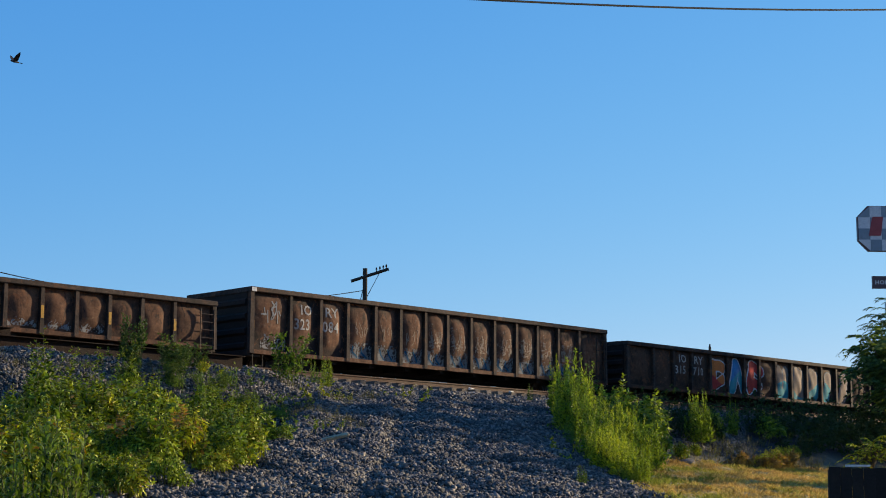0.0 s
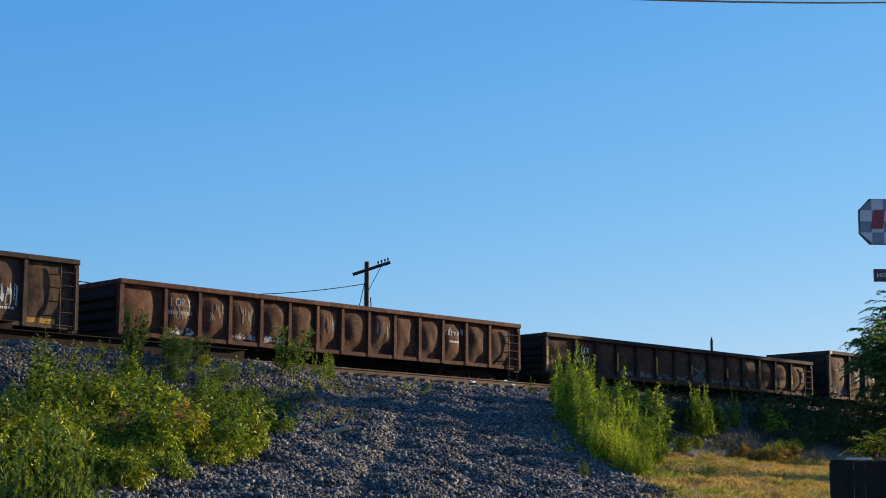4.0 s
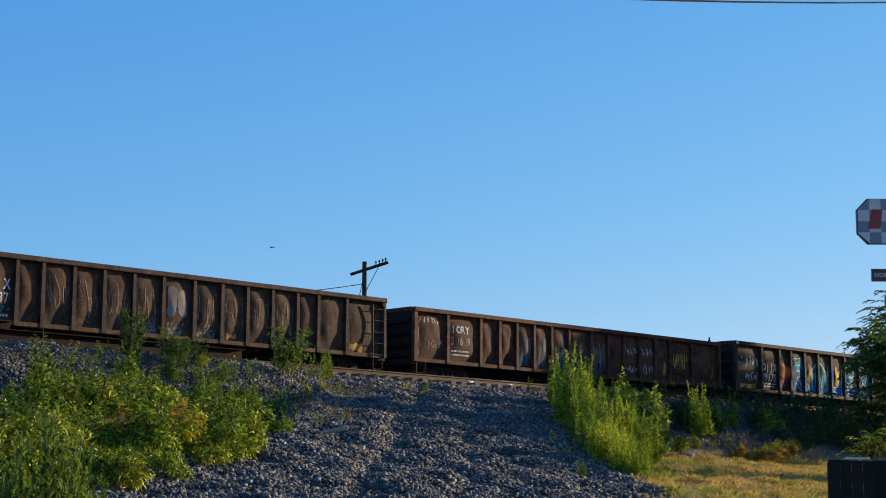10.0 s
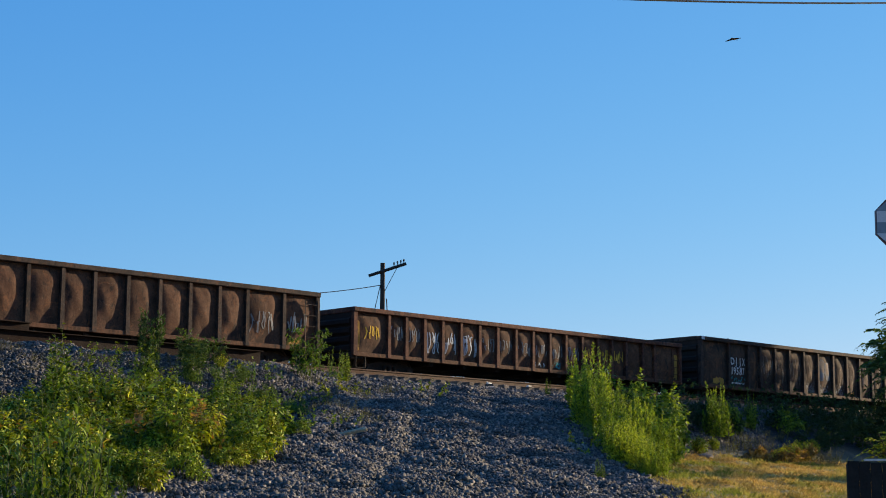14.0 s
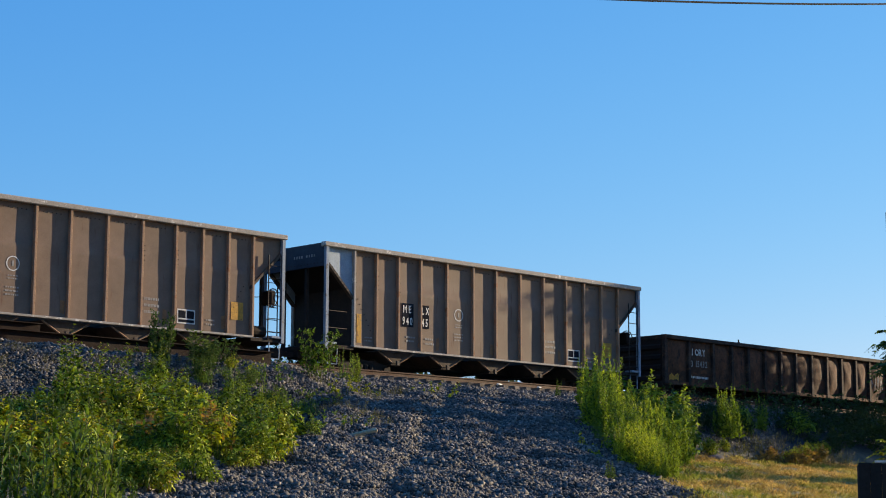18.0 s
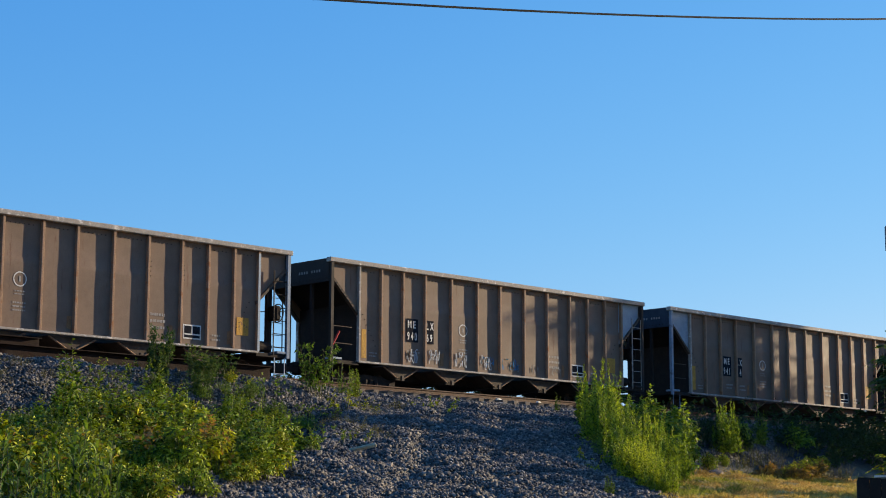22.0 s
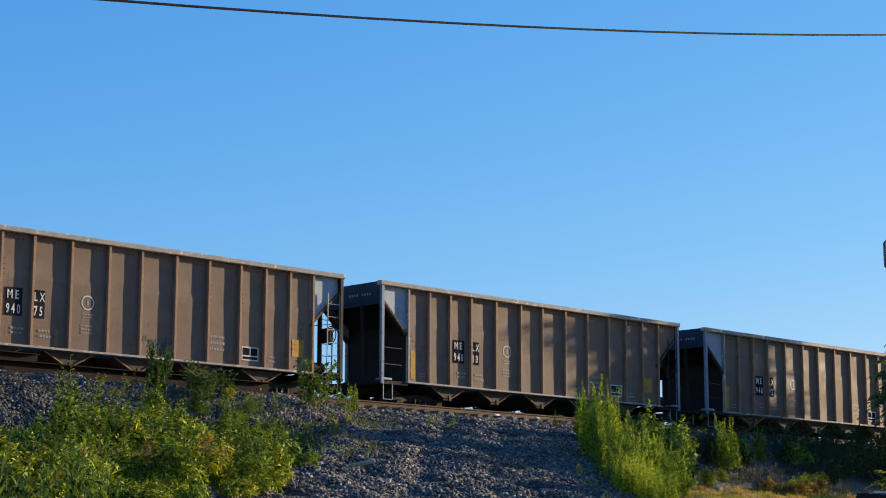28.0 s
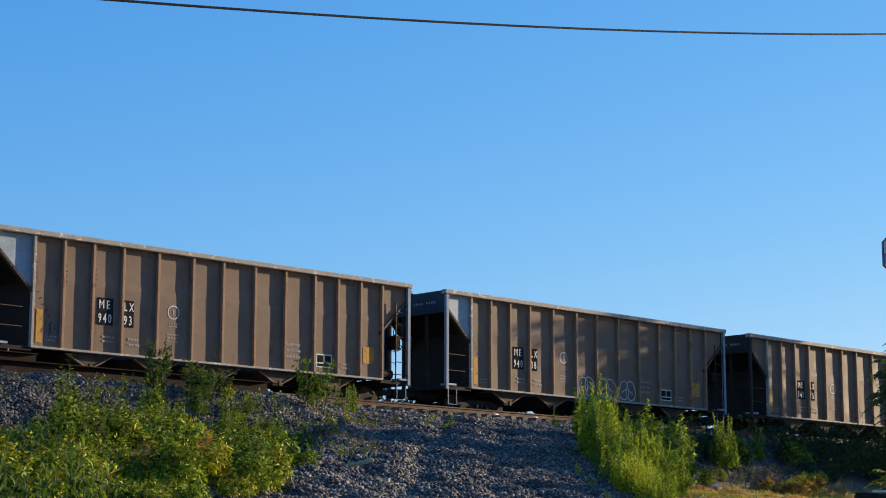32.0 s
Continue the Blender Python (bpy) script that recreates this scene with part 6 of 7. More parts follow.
    for x, y in ((28.6, 34.0), (29.2, 33.8), (28.0, 34.6), (29.6, 33.5), (28.9, 33.2), (27.6, 33.7), (33.5, 34.4), (24.5, 35.0), (22.8, 34.9), (23.4, 34.6), (27.5, 34.9), (28.2, 35.1), (24.6, 29.2), (25.4, 28.5), (24.0, 27.6), (25.6, 29.6), (30.6, 33.9)):
        plant("low", x, y, rng.uniform(0.8, 1.4), rng)
    # low growth along the right edge of the ramp
    for k in range(15):
        y = 23.5 + 0.68 * k
        plant("low" if k % 3 else "spire", float(ramp_mid(y)) + rng.uniform(4.2, 5.0), y, rng.uniform(0.7, 1.2) if k % 3 else 0.45, rng)
    # the tall clump right of the ramp, and what grows behind it
    def edge(y):
        return float(ramp_mid(y) + np.interp(y, (22, 25, 28, 31, 34), (5.5, 5.1, 4.8, 4.45, 3.95)))
    for i in range(36):
        y = 24.6 + 9.5 * (i + rng.random()) / 36
        plant("tall", edge(y) + rng.uniform(0.0, 1.3), y, float(np.interp(y, (24, 26, 28, 30, 32, 34.5), (0.5, 0.64, 0.74, 0.84, 1.0, 0.88))) * rng.choice((0.6, 0.8, 0.95, 1.08)), rng)
    for x, y, s in ((34.8, 28.5, 0.95), (35.5, 29.0, 1.0), (36.2, 29.8, 0.92), (35.0, 29.2, 0.85), (33.9, 27.7, 0.85)):
        plant("tall", x, y, s, rng, 0.8)
    for x, y in ((38.6, 31.2), (39.2, 31.6), (39.9, 32.4), (40.6, 33.0), (38.0, 30.6), (37.4, 30.0), (41.4, 33.6), (39.0, 30.8), (36.9, 29.2)):
        plant("tall", x, y, rng.uniform(0.8, 1.12), rng)
    for x, y in ((36.4, 30.4), (36.9, 30.9), (36.1, 29.9)):
        plant("flower", x, y, rng.uniform(0.8, 1.0), rng)
    for i in range(15):
        y = 23.2 + 4.0 * (i + rng.random()) / 15
        plant("front", edge(y) + rng.uniform(0.0, 0.8), y, rng.uniform(0.5, 0.95) * float(np.interp(y, (23, 25), (0.6, 1))), rng)
    for x, y, s in ((40.6, 33.4, 1.3), (41.4, 33.9, 1.35), (42.3, 34.1, 1.3), (40.2, 32.4, 1.1), (41.4, 32.8, 1.1), (43.2, 34.4, 1.1), (42.4, 33.2, 1.0), (44.2, 34.6, 1.0), (39.4, 31.2, 0.8), (40.0, 31.5, 0.75)):
        plant("broad", x, y, s, rng)
    for x, y, s in ((46.3, 34.4, 1.12), (46.8, 34.7, 0.8), (49.4, 35.3, 0.62)):
        plant("tall", x, y, s, rng, 0.85)
    for x, y, s in ((44.6, 34.9, 0.7), (47.9, 35.0, 0.8), (51.2, 35.1, 0.8)):
        plant("broad", x, y, s, rng)
    for x, y in ((46.4, 32.6), (47.0, 32.3), (47.6, 32.5), (48.2, 32.8), (47.0, 32.9), (48.8, 33.0), (49.6, 33.2), (46.0, 32.9)):
        plant("red", x, y, rng.uniform(0.6, 1.2), rng)
    for x, y in ((45.1, 33.6), (49.8, 33.6), (50.6, 33.7), (44.0, 33.3), (48.0, 32.8), (47.2, 32.6), (49.1, 33.0)):
        plant("bush", x, y, rng.uniform(0.45, 0.65), rng)
    # a thin mat of growth along the shoulder, and on the stones left of the ramp
    thicket("soft", [(rng.uniform(24.3, 28.2), rng.uniform(32.4, 34.6), rng.uniform(0.35, 0.65)) for _ in range(26)], rng, "ground_cover", "thin grey-green growth along the shoulder", "weeds")
    dry = []
    for i in range(26):
        y = rng.uniform(27.5, 34.6)
        dry.append((float(ramp_mid(y)) - rng.uniform(2.6, 6.5), y, rng.uniform(0.5, 1.0)))
    dry += [(rng.uniform(44.5, 52), rng.uniform(32.6, 36.0), rng.uniform(0.8, 1.8)) for _ in range(26)]
    dry += [(rng.uniform(20.0, 27.0), rng.uniform(33.0, 35.2), rng.uniform(0.4, 0.9)) for _ in range(30)]
    thicket("dry", dry, rng, "dry_weeds", "half-dry tan weeds scattered over the stones", "weeds")
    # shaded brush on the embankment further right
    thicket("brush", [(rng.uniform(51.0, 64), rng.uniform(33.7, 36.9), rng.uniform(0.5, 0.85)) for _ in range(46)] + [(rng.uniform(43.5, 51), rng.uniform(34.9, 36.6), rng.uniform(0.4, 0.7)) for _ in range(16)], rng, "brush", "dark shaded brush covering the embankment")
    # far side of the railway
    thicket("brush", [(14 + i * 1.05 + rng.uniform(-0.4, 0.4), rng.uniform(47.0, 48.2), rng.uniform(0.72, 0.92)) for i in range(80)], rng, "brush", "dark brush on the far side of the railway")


build_weeds()


def build_grass():
    """Short dry grass right of the ramp: blades that nobody could count."""
    rng = np.random.default_rng(5)
    n = 170000
    x, y = rng.uniform(26, 56, n), rng.uniform(20, 34, n)
    tx, ty = rng.uniform(26, 56, 2600), rng.uniform(20, 34, 2600)
    k = rng.integers(0, 2600, n // 2)
    x[:n // 2], y[:n // 2] = tx[k] + rng.normal(0, 0.12, n // 2), ty[k] + rng.normal(0, 0.12, n // 2)
    _, d = cover(x, y)
    patchy = 0.75 + 0.25 * np.sin(x * 1.7 + np.sin(y * 2.1)) * np.sin(y * 1.3)
    keep = (d > rng.uniform(0.1, 0.9, n)) & (x / y > 1.05) & (x / y < 1.8) & (rng.uniform(0, 1, n) < patchy)
    x, y = x[keep], y[keep]
    base = np.stack([x, y, height(x, y) - 0.01], -1)
    way = np.stack([rng.normal(0, 0.45, len(x)), rng.normal(0, 0.45, len(x)), np.ones(len(x))], -1)
    ln = rng.uniform(0.06, 0.20, len(x)) * (0.8 + 0.6 * np.sin(x * 2.3 + 1.5 * np.sin(y * 1.9)) ** 2)
    ob = new("dry_grass", leaves_mesh("dry_grass", base, way, ln, np.full(len(x), 0.014), M_GRASS, 0.3, 3))
    tagged(ob, "short sunlit dry grass with green patches", "grass", kind="stuff")


build_grass()


def limb(bm, p, q, r0, r1, rng, n=4):
    p, q = Vector(p), Vector(q)
    last = p
    for i in range(1, n + 1):
        t = i / n
        c = p.lerp(q, t) + Vector((rng.uniform(-1, 1), rng.uniform(-1, 1), rng.uniform(-0.5, 0.5))) * (q - p).length * 0.05 * (i < n)
        bar(bm, last, c, r0 + (r1 - r0) * (i - 1) / n, 7, r0 + (r1 - r0) * t)
        last = c


def frond_tree(x, y, h, radius, fronds, seed, mat, label, frond_len=0.75, leaflet=0.17, low=0.25, pairs=11):
    """A small tree with long feathered leaves, each of many drooping leaflets."""
    rng = random.Random(seed)
    top = empty("tree", pose(x, y, float(height(x, y)) - 0.1))
    bm = B()
    limb(bm, (0, 0, 0), (0.15, 0.1, h * 0.6), 0.05 * h / 3, 0.03, rng, 5)
    tips = []
    for i in range(9):
        a = 2 * math.pi * i / 9 + rng.uniform(-0.3, 0.3)
        z0 = h * rng.uniform(low, 0.35 + low)
        e = (math.cos(a) * radius * rng.uniform(0.5, 0.95), math.sin(a) * radius * rng.uniform(0.5, 0.95), h * rng.uniform(0.55, 0.92))
        limb(bm, (0.05, 0.03, z0), e, 0.045, 0.012, rng, 4)
        tips.append((Vector((0.05, 0.03, z0)), Vector(e)))
    bmesh.ops.recalc_face_normals(bm, faces=bm.faces)
    part("trunk", bm, M_BARK, top)
    base, way, ln = [], [], []
    for k in range(fronds):
        a, b = rng.choice(tips)
        p = a.lerp(b, rng.uniform(0.25, 1.0)) + Vector((rng.uniform(-1, 1), rng.uniform(-1, 1), rng.uniform(-0.8, 0.8))) * radius * 0.22
        az = rng.uniform(0, 2 * math.pi)
        d = Vector((math.cos(az), math.sin(az), rng.uniform(0.0, 0.9))).normalized()
        s = Vector((-math.sin(az), math.cos(az), 0))
        for j in range(pairs):
            u = (j + 1) / pairs
            c = p + d * frond_len * u - Vector((0, 0, 1)) * 0.55 * u * u * frond_len
            for q in (-1, 1):
                base.append(c)
                way.append(s * q * 0.8 + d * 0.45 - Vector((0, 0, 1)) * rng.uniform(0.15, 0.5))
                ln.append(leaflet * (1.1 - 0.5 * abs(u - 0.4)))
    ln = np.array(ln)
    part("crown", leaves_mesh("crown", np.array(base), np.array(way), ln, ln * 0.32, mat, 0.2, seed), None, top)
    tagged(top, label, "tree", "trees beside the railway")
    return top


frond_tree(57.75, 33.75, 5.3, 1.9, 560, 3, M_LEAF_D, "dark small tree with long feathered leaves beside the embankment", 0.8, 0.27, 0.25, 8)
frond_tree(60.4, 35.0, 4.6, 2.2, 420, 4, M_LEAF_D, "dark bushy tree at the foot of the embankment")
frond_tree(51.2, 31.2, 1.5, 0.9, 60, 5, M_LEAF_Y, "sunlit yellow-green sapling behind the fence", 0.5, 0.14)
frond_tree(63.4, 37.0, 5.6, 2.2, 420, 6, M_LEAF_D, "dark bushy tree on the embankment")
frond_tree(66.0, 34.0, 6.0, 2.6, 420, 12, M_LEAF_D, "dark bushy tree on the embankment")
frond_tree(63.0, 31.5, 4.6, 2.4, 420, 14, M_LEAF_D, "dark tree beside the meadow near the railway")
frond_tree(68.0, 29.6, 5.0, 2.4, 420, 15, M_LEAF_D, "dark tree beside the meadow near the railway")
for x, y, h, r, n, k in ((76.7, 36.5, 11.6, 1.0, 520, 10), (84.9, 35.4, 12.4, 1.0, 480, 11), (81.2, 35.9, 11.8, 1.0, 560, 7)):
    frond_tree(x, y, h, r, n, k, M_LEAF_D, "tall slender tree on the embankment further along the railway", 0.8, 0.34, 0.42, 8)


for c, h, r, n, k in ((42.9, 10.7, 0.85, 230, 16), (38.3, 10.9, 0.9, 560, 17), (35.2, 10.5, 0.9, 560, 19)):
    frond_tree(68.0, c - 16.02, h, r, n, k, M_LEAF_D, "tall tree with a small high crown beside the meadow", 0.7, 0.32, 0.66, 8)


# ---------------------------------------------------------------- pole, wires, sign, fence, loose things
def tube(name, points, r, mat):
    """A cable along points, swept as one skin."""
    pts = [Vector(p) for p in points]
    bm = B()
    rings = []
    for i, p in enumerate(pts):
        d = pts[min(i + 1, len(pts) - 1)] - pts[max(i - 1, 0)]
        m = d.to_track_quat("X", "Z").to_matrix()
        rings.append([bm.verts.new(p + m @ Vector((0, r * math.cos(k * math.pi / 3), r * math.sin(k * math.pi / 3)))) for k in range(6)])
    for a, b in zip(rings, rings[1:]):
        for k in range(6):
            bm.faces.new((a[k], a[(k + 1) % 6], b[(k + 1) % 6], b[k]))
    bm.faces.new(rings[0][::-1])
    bm.faces.new(rings[-1])
    bmesh.ops.recalc_face_normals(bm, faces=bm.faces)
    return new(name, as_mesh(name, bm, mat))


def build_pole():
    x, y = 65.1, 70.0
    z0, z1 = float(height(x, y)), 15.35
    top = empty("utility_pole", pose(x, y, z0))
    h = z1 - z0
    part("post", bar(B(), (0, 0, -0.3), (0, 0, h), 0.17, 12, 0.125), M_POLE, top)
    u, t = Vector((0.70, -0.71, 0)).normalized(), 0.33
    a, b = -u * 0.85 + Vector((0, -0.15, h - 0.42 - 0.85 * t)), u * 1.15 + Vector((0, -0.15, h - 0.42 + 1.15 * t))
    bm = B()
    bar(bm, a, b, 0.085, 4)
    part("crossarm", bm, M_POLE, top, "tilted timber crossarm")
    for k in (0.5, 0.68, 0.86, 1.02):
        c = u * k + Vector((0, -0.15, h - 0.42 + k * t + 0.05))
        bm = B()
        bar(bm, c, c + Vector((0, 0, 0.16)), 0.025, 6)
        bar(bm, c + Vector((0, 0, 0.12)), c + Vector((0, 0, 0.24)), 0.055, 8, 0.03)
        part("insulator", bm, M_WIRE, top)
    part("brace", bar(B(), u * 0.7 + Vector((0, -0.15, h - 0.42 + 0.7 * t)), Vector((0.05, -0.12, h - 1.5)), 0.018, 5), M_POLE, top)
    part("conduit", bar(B(), (0.28, -0.1, h - 2.9), (0.2, -0.1, h - 1.9), 0.03, 5), M_POLE, top)
    part("guy_wire", bar(B(), (-0.15, 0, h - 1.15), (-0.75, 0, h - 3.2), 0.02, 5), M_WIRE, top)
    tagged(top, "old dark timber utility pole with a tilted crossarm", "utility pole")
    # the sagging line that leaves it
    pts = [(px, 70.0, 0.0073795 * px * px - 0.738705 * px + 31.0) for px in np.linspace(35.0, 65.0, 40)]
    w = tube("telephone_wire", pts, 0.024, M_WIRE)
    tagged(w, "thin black telephone wire sagging from the utility pole", "wire")


build_pole()

far = empty("utility_pole", pose(102.5, 75.0, float(height(102.5, 75.0))))
part("post", bar(B(), (0, 0, -0.2), (0, 0, 14.25 - far.matrix_basis.translation.z), 0.13, 8, 0.09), M_POLE, far)
part("cap", bar(B(), (0, 0, 14.25 - far.matrix_basis.translation.z), (0, 0, 14.42 - far.matrix_basis.translation.z), 0.05, 6), M_WIRE, far)
tagged(far, "distant dark timber utility pole behind the railway", "utility pole")

cable = tube("overhead_cable", [(px, 16.0, 0.0018885 * px * px + 0.113079 * px + 6.10665) for px in np.linspace(-12, 70, 60)], 0.0155, M_WIRE)
tagged(cable, "black overhead cable crossing the sky", "cable")


def build_sign():
    """A tall roadside sign: chequered octagon with a red shape, smaller boards below."""
    top = empty("roadside_sign", pose(96.97, 56.33, 0.0, 0, 0, -45))
    c = 19.72
    sign_grey, sign_white, sign_red, sign_dark = (surface(n, a, b, 2, 20, 0.5, 0, 0.05) for n, a, b in (
        ("sign_grey", (0.17, 0.20, 0.23), (0.22, 0.26, 0.30)), ("sign_white", (0.55, 0.52, 0.52), (0.64, 0.61, 0.6)),
        ("sign_red", (0.28, 0.03, 0.03), (0.36, 0.05, 0.05)), ("sign_dark", (0.07, 0.03, 0.035), (0.10, 0.05, 0.05))))
    oct_ = [(-2.86, -0.72), (-2.22, -1.39), (2.22, -1.39), (2.86, -0.72), (2.86, 0.72), (2.22, 1.39), (-2.22, 1.39), (-2.86, 0.72)]
    bm = prism(B(), [(a, c + b) for a, b in oct_], -0.15, 0.15)
    bmesh.ops.recalc_face_normals(bm, faces=bm.faces)
    part("board", bm, sign_dark, top)
    for i in range(8):
        for j in range(4):
            x0, z0 = -2.8 + 0.7 * i, -1.36 + 0.68 * j
            pts = [(max(-2.8, min(2.8, a)), b) for a, b in ((x0, z0), (x0 + 0.7, z0), (x0 + 0.7, z0 + 0.68), (x0, z0 + 0.68))]
            lim = lambda a, b: abs(b) < 1.37 - max(0.0, abs(a) - 2.2) * 1.03 + 0.02
            pts = [(a, b) if lim(a, b) else (a, math.copysign(1.37 - max(0.0, abs(a) - 2.2) * 1.03, b)) for a, b in pts]
            bm = prism(B(), [(a, c + b) for a, b in pts], -0.17, -0.152)
            bmesh.ops.recalc_face_normals(bm, faces=bm.faces)
            part("tile", bm, sign_grey if (i + j) % 2 else sign_white, top)
    # red bars in place of the name
    for x0, x1 in ((-2.2, -1.3), (-1.15, -0.5), (-0.35, 0.2), (0.35, 1.0), (1.15, 2.1)):
        hh = 0.72 if x0 < -2 else 0.45
        bm = prism(B(), [(x0, c - 0.45), (x1 - 0.15, c - 0.45), (x1, c + hh), (x0 + 0.25, c + hh)], -0.2, -0.175)
        bmesh.ops.recalc_face_normals(bm, faces=bm.faces)
        part("red_mark", bm, sign_red, top)
    part("pole", bar(B(), (0, 0.0, 0), (0, 0.0, c - 1.4), 0.22, 12), sign_grey, top)
    part("small_board", box(B(), -1.1, 1.1, -0.1, 0.1, c - 2.75, c - 2.05), sign_grey, top)
    part("dark_board", box(B(), -2.05, 2.05, -0.1, 0.1, c - 3.65, c - 2.9), sign_dark, top)
    lt = lettering("HOME", -1.9, c - 3.40, 0.25, lambda x, z: -0.101, sign_white, top, 1.0)
    part("third_board", box(B(), -1.3, 1.3, -0.1, 0.1, c - 5.3, c - 4.5), sign_grey, top)
    tagged(top, "tall roadside sign with a chequered octagonal board and a red mark", "sign")


build_sign()


def build_fence():
    """Dark weathered plank fence with a pale cap."""
    p, u = Vector((21.07, 13.50, 0)), Vector((0.72, -0.69, 0)).normalized()
    top = empty("plank_fence", Matrix.Translation(p) @ Matrix.Rotation(math.atan2(u.y, u.x), 4, "Z"))
    rng = random.Random(8)
    for i in range(26):
        x = i * 0.155
        w = p + u * x
        z = float(height(w.x, w.y))
        bm = box(B(), x, x + 0.151 + rng.uniform(-0.004, 0.003), -0.012, 0.012, z - 0.05, 2.44 + rng.uniform(-0.012, 0.012))
        part("plank", bm, M_FENCE, top)
    for z in (1.6, 2.2):
        part("fence_rail", box(B(), 0, 4.0, 0.015, 0.06, z, z + 0.09), M_FENCE, top)
    for x in (0.06, 2.0, 3.9):
        w = p + u * x
        part("fence_post", box(B(), x - 0.045, x + 0.045, 0.062, 0.15, float(height(w.x, w.y)) - 0.1, 2.42), M_FENCE, top)
    part("pale_cap", box(B(), 0.23, 0.55, -0.03, 0.05, 2.455, 2.48), M_WHITE, top, "pale broken cap on the fence")
    tagged(top, "dark weathered wooden plank fence", "fence")


build_fence()


def h_beam(name, x0, x1, y, z, w, h):
    t = 0.02
    o = [(-w, 0), (w, 0), (w, t), (t / 2, t), (t / 2, h - t), (w, h - t), (w, h), (-w, h), (-w, h - t), (-t / 2, h - t), (-t / 2, t), (-w, t)]
    bm = B()
    a = [bm.verts.new((x0, y + u, z + v)) for u, v in o]
    b = [bm.verts.new((x1, y + u, z + v)) for u, v in o]
    n = len(a)
    bm.faces.new(a)
    bm.faces.new(b[::-1])
    for i in range(n):
        bm.faces.new((a[(i + 1) % n], a[i], b[i], b[(i + 1) % n]))
    bmesh.ops.recalc_face_normals(bm, faces=bm.faces)
    ob = new(name, as_mesh(name, bm, M_BEAM))
    return ob


M_BEAM = surface("dark_rusty_beam", (0.012, 0.0065, 0.005), (0.026, 0.013, 0.009), 2.0, 30, 0.9, 0.0, 0.4, (0.05, 0.025, 0.016), 0.64)
for x0, x1, y, z, w, h in ((8.0, 29.6, 36.45, 5.66, 0.14, 0.36), (8.0, 23.0, 36.9, 6.03, 0.13, 0.24), (12.0, 26.0, 36.95, 5.66, 0.14, 0.36)):
    tagged(h_beam("steel_beam", x0, x1, y, z, w, h), "long dark rusty steel beam lying beside the track", "steel beam", "beams beside the track")


def lump(name, x, y, size, mat, label, category, seed, z=None, turn=0.0):
    """A small irregular solid lying about."""
    rng = random.Random(seed)
    bm = B()
    bmesh.ops.create_icosphere(bm, subdivisions=2, radius=1)
    for v in bm.verts:
        v.co *= rng.uniform(0.82, 1.1)
        v.co = Vector((v.co.x * size[0], v.co.y * size[1], v.co.z * size[2]))
    ob = new(name, as_mesh(name, bm, mat))
    ob.matrix_basis = pose(x, y, (float(height(x, y)) if z is None else z) + size[2] * 0.6, 0, 0, turn)
    return tagged(ob, label, category)


def build_litter():
    wood = surface("pale_wood", (0.32, 0.23, 0.13), (0.5, 0.38, 0.23), 8, 40, 0.85, 0, 0.4)
    rng = random.Random(2)
    bm = box(B(), -0.30, 0.30, -0.07, 0.07, 0, 0.07, 0.015)
    for v in bm.verts:
        v.co.y *= 0.6 + 0.5 * (v.co.x + 0.3)
        v.co.z += rng.uniform(-0.01, 0.01)
    ob = new("wood_scrap", as_mesh("wood_scrap", bm, wood))
    ob.matrix_basis = pose(24.05, 26.7, float(height(24.05, 26.7)) + 0.10, 24, -14, -20)
    tagged(ob, "pale splintered wood scrap on the gravel", "wood scrap")
    lump("pale_stone", 40.0, 38.1, (0.2, 0.1, 0.06), M_HOP_CHORD, "pale flat stone beside the rail", "stone", 3)
    lump("pale_stone", 43.7, 32.9, (0.35, 0.2, 0.13), M_TIE, "pale grey stone at the foot of the weeds", "stone", 4)
    # scraps of white litter on the rail
    for i, (x, w) in enumerate(((40.2, 0.15), (42.0, 0.11))):
        bm = box(B(), -w, w, -0.04, 0.04, 0, 0.06, 0.01)
        bmesh.ops.subdivide_edges(bm, edges=bm.edges[:], cuts=1)
        for v in bm.verts:
            v.co += Vector((rng.uniform(-0.015, 0.015), rng.uniform(-0.015, 0.015), rng.uniform(-0.01, 0.015)))
        ob = new("paper_cup" if i == 0 else "litter", as_mesh("litter", bm, M_WHITE))
        ob.matrix_basis = pose(x, Y_NEAR - 1.0, RAIL - 0.18, 0, 0, 20)
        tagged(ob, "crumpled white litter lying beside the rail", "litter")


build_litter()


# ---------------------------------------------------------------- birds
M_BIRD = surface("dark_feathers", (0.012, 0.012, 0.014), (0.03, 0.03, 0.034), 20, 60, 0.7, 0, 0.1)
BIRDS = []


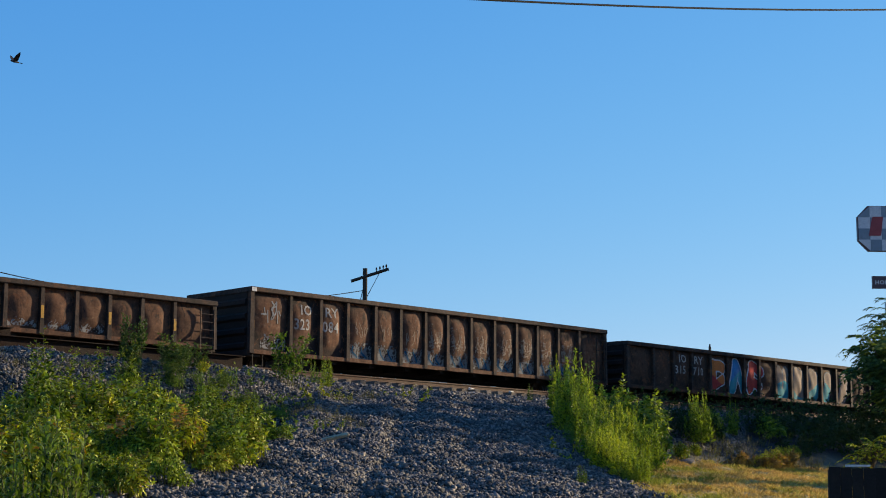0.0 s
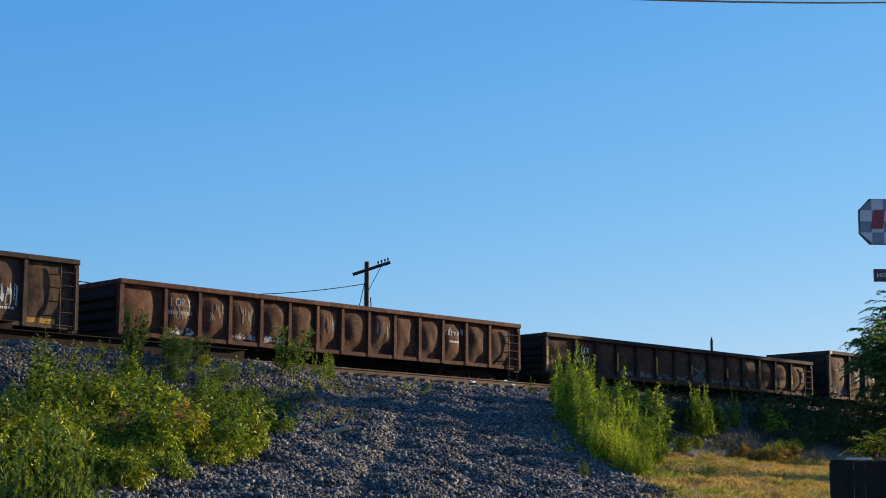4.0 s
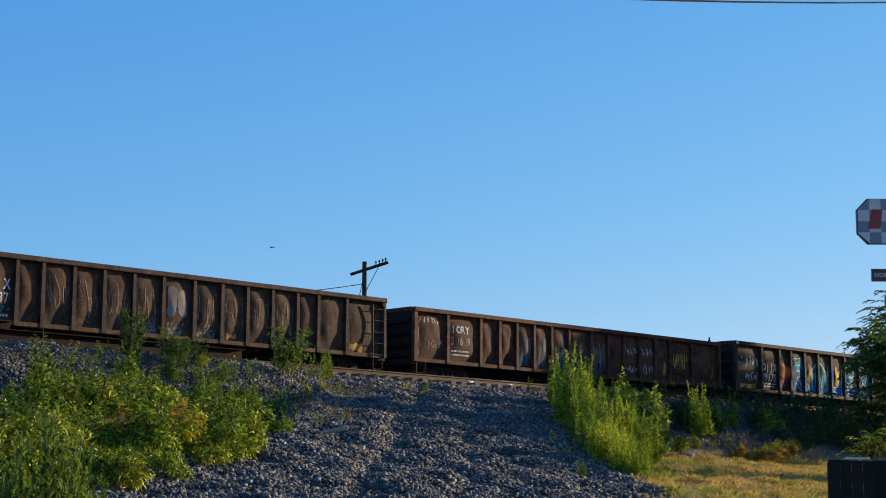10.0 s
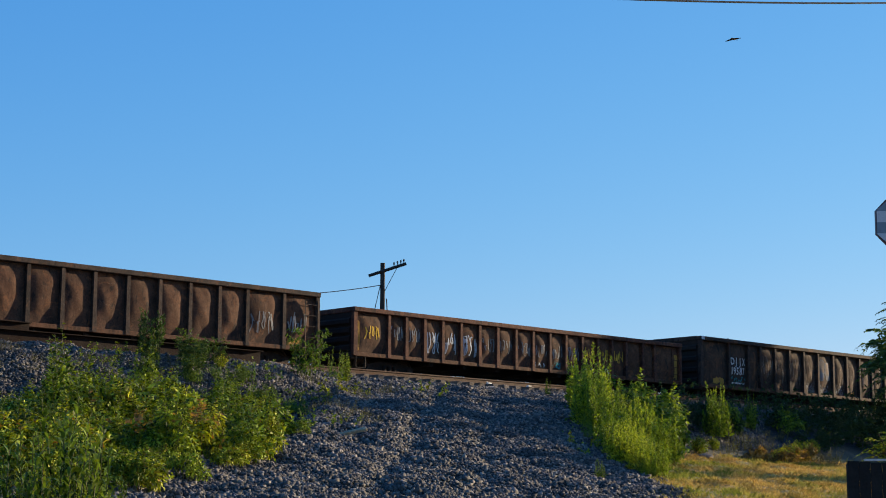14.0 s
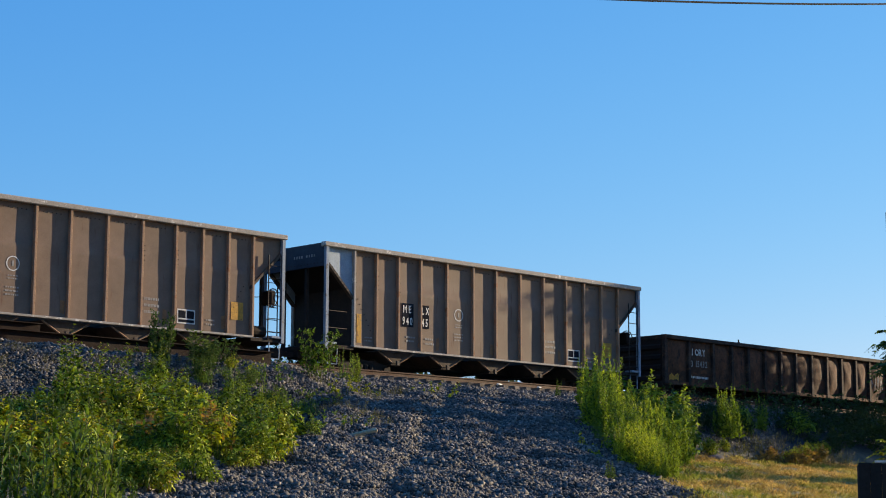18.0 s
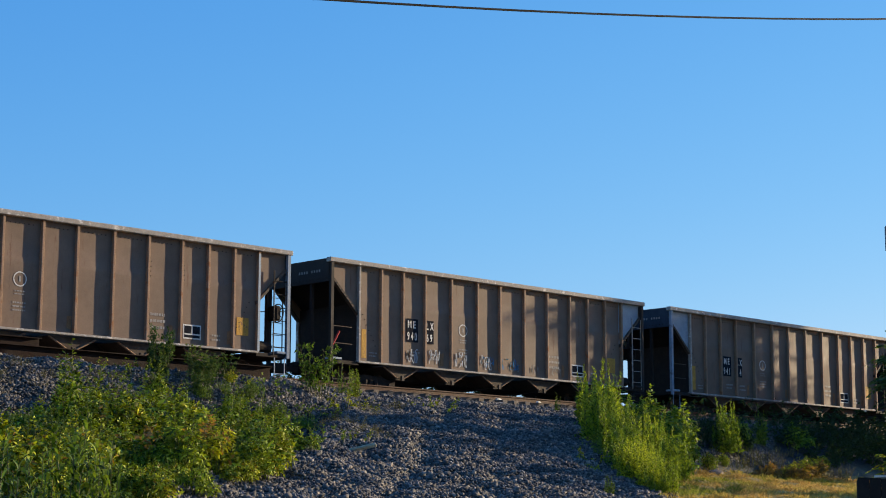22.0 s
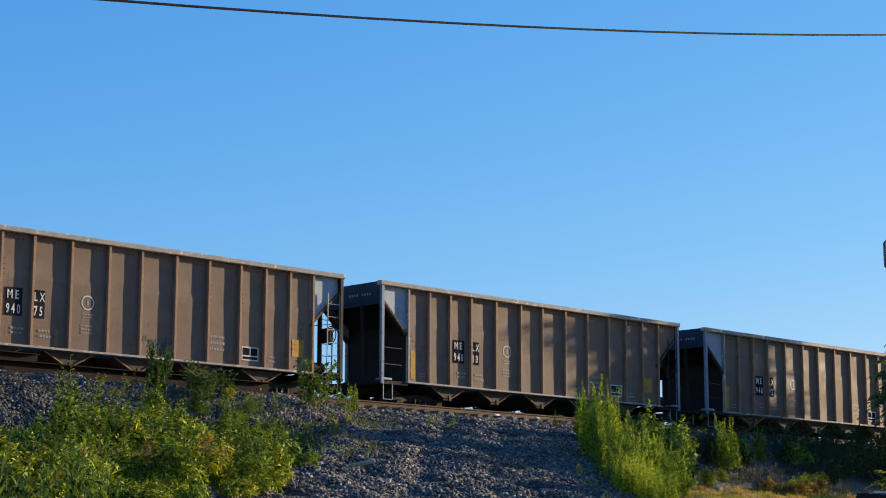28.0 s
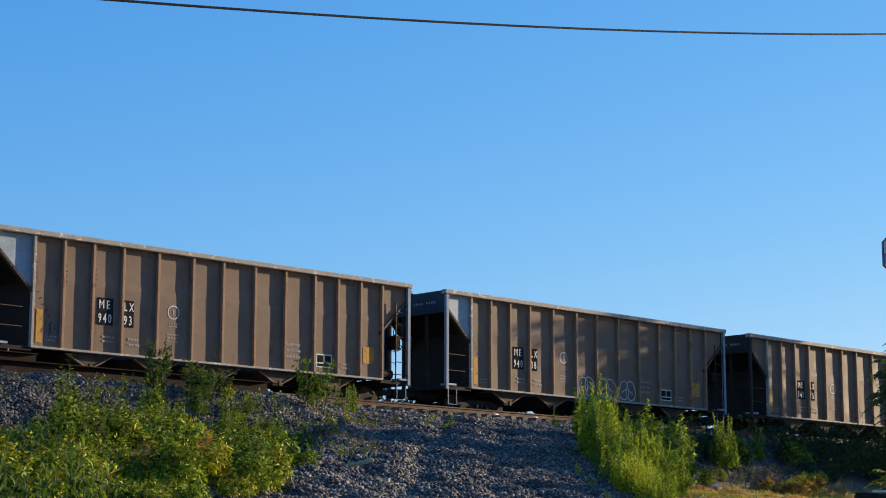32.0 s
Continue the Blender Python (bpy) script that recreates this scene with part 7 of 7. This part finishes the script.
def bird(size, label):
    """A dark bird: body with head and tail, and two wings that beat. It flies along its own x."""
    top = empty("bird")
    bm = B()
    rings = []
    for x, r in ((0.5, 0.0), (0.47, 0.03), (0.40, 0.07), (0.30, 0.075), (0.20, 0.09), (0.0, 0.12), (-0.25, 0.08), (-0.4, 0.04), (-0.42, 0.0)):
        rings.append([bm.verts.new((x * size, (r + 0.001) * size * math.cos(2 * math.pi * i / 8), (r + 0.001) * size * math.sin(2 * math.pi * i / 8))) for i in range(8)])
    for a, b in zip(rings, rings[1:]):
        for i in range(8):
            bm.faces.new((a[i], a[(i + 1) % 8], b[(i + 1) % 8], b[i]))
    part("body", bm, M_BIRD, top)
    bm = B()
    o = [(-0.35, -0.05), (-0.35, 0.05), (-0.8, 0.12), (-0.78, 0.0), (-0.8, -0.12)]
    lo = [bm.verts.new((a * size, b * size, -0.008 * size)) for a, b in o]
    hi = [bm.verts.new((a * size, b * size, 0.008 * size)) for a, b in o]
    bm.faces.new(lo[::-1])
    bm.faces.new(hi)
    for i in range(5):
        bm.faces.new((lo[i], lo[(i + 1) % 5], hi[(i + 1) % 5], hi[i]))
    part("tail", bm, M_BIRD, top)
    wings = []
    for s in (-1, 1):
        o = [(0.22, 0.05), (0.28, 0.45), (0.12, 0.95), (0.0, 1.1), (-0.1, 0.9), (-0.2, 0.5), (-0.22, 0.05)]
        bm = B()
        lo = [bm.verts.new((a * size, s * b * size, -0.01 * size)) for a, b in o]
        hi = [bm.verts.new((a * size, s * b * size, 0.012 * size)) for a, b in o]
        bm.faces.new(lo if s < 0 else lo[::-1])
        bm.faces.new(hi[::-1] if s < 0 else hi)
        for i in range(7):
            bm.faces.new((lo[i], lo[(i + 1) % 7], hi[(i + 1) % 7], hi[i]))
        bmesh.ops.recalc_face_normals(bm, faces=bm.faces)
        wings.append((part("wing", bm, M_BIRD, top), s))
    tagged(top, label, "bird", "birds in the sky")
    return top, wings


# time and place along each flight
FLIGHTS = [
    (0.13, "dark bird flying close overhead", [(0, 11.14, 18.0, 6.99), (0.3, 9.9, 18.0, 7.05), (2, 3, 18, 8), (16, -60, 20, 14), (32, -130, 25, 20)], 0.0),
    (0.36, "dark bird gliding across the sky", [(0, 190, 60, 34), (10, 100, 46, 26), (12.8, 70.39, 42, 22.26), (13.4, 63.21, 42, 21.25), (14, 58.21, 42, 20.92), (14.3, 56.6, 42, 21.11), (14.5, 55.81, 42, 21.37), (16, 50, 43, 25), (20, 20, 48, 40), (32, -60, 60, 70)], 0.8),
    (0.26, "small dark bird far off in the sky", [(0, 260, 95, 30), (5.5, 150, 90, 17), (6.2, 130.1, 90, 16.9), (6.8, 117, 90, 19.35), (7.2, 109.9, 90, 20.6), (7.8, 101, 90, 19.9), (9, 88.8, 90, 20.15), (10, 75.5, 90, 19.4), (14, 20, 92, 26), (32, -200, 110, 60)], 0.0),
]
for size, label, path, phase in FLIGHTS:
    BIRDS.append((*bird(size, label), path, phase))


# ---------------------------------------------------------------- what moves
def travel(t):
    """Metres that the train has gone since 16 s; it gathers speed slowly."""
    u = (t - 16) / 16
    return 16 * (8.2882 * u + 0.3544 * u ** 2 + 0.0922 * u ** 3 + 0.0153 * u ** 4)


def motions():
    times = [i * 1.0 for i in range(33)]
    for car, s in TRAIN:
        walk(car, [(t, pose(s + travel(t), Y_MAIN, RAIL)) for t in times])
    # the wheelsets roll: one way of turning for each axle place, shared by all trucks
    ticks = [i * 2 / 30 for i in range(481)]
    for axle, dx in ((0, -0.89), (1, 0.89)):
        sets = [o for o in bpy.data.objects if o.name.split(".")[0] == "wheelset" and o["axle"] == axle]
        walk(sets[0], [(t, pose(dx, 0, 0.457) @ Matrix.Rotation(travel(t) / 0.457, 4, "Y")) for t in ticks])
        key = sets[0].animation_data
        for o in sets[1:]:
            o.rotation_mode = "QUATERNION"
            ad = o.animation_data_create()
            ad.action = key.action
            ad.action_slot = key.action_slot
    # birds: each heads along its path; the wings beat
    for top, wings, path, phase in BIRDS:
        rows = []
        for i, (t, x, y, z) in enumerate(path):
            a, b = Vector(path[max(0, i - 1)][1:]), Vector(path[min(len(path) - 1, i + 1)][1:])
            rows.append((t, Matrix.Translation((x, y, z)) @ (b - a).to_track_quat("X", "Z").to_matrix().to_4x4()))
        walk(top, rows)
        for wing, s in wings:
            walk(wing, [(i * 0.1, pose(0, 0, 0, s * (12 + 32 * math.sin(6.1 * i * 0.1 + phase + 1.2)))) for i in range(321)])


motions()
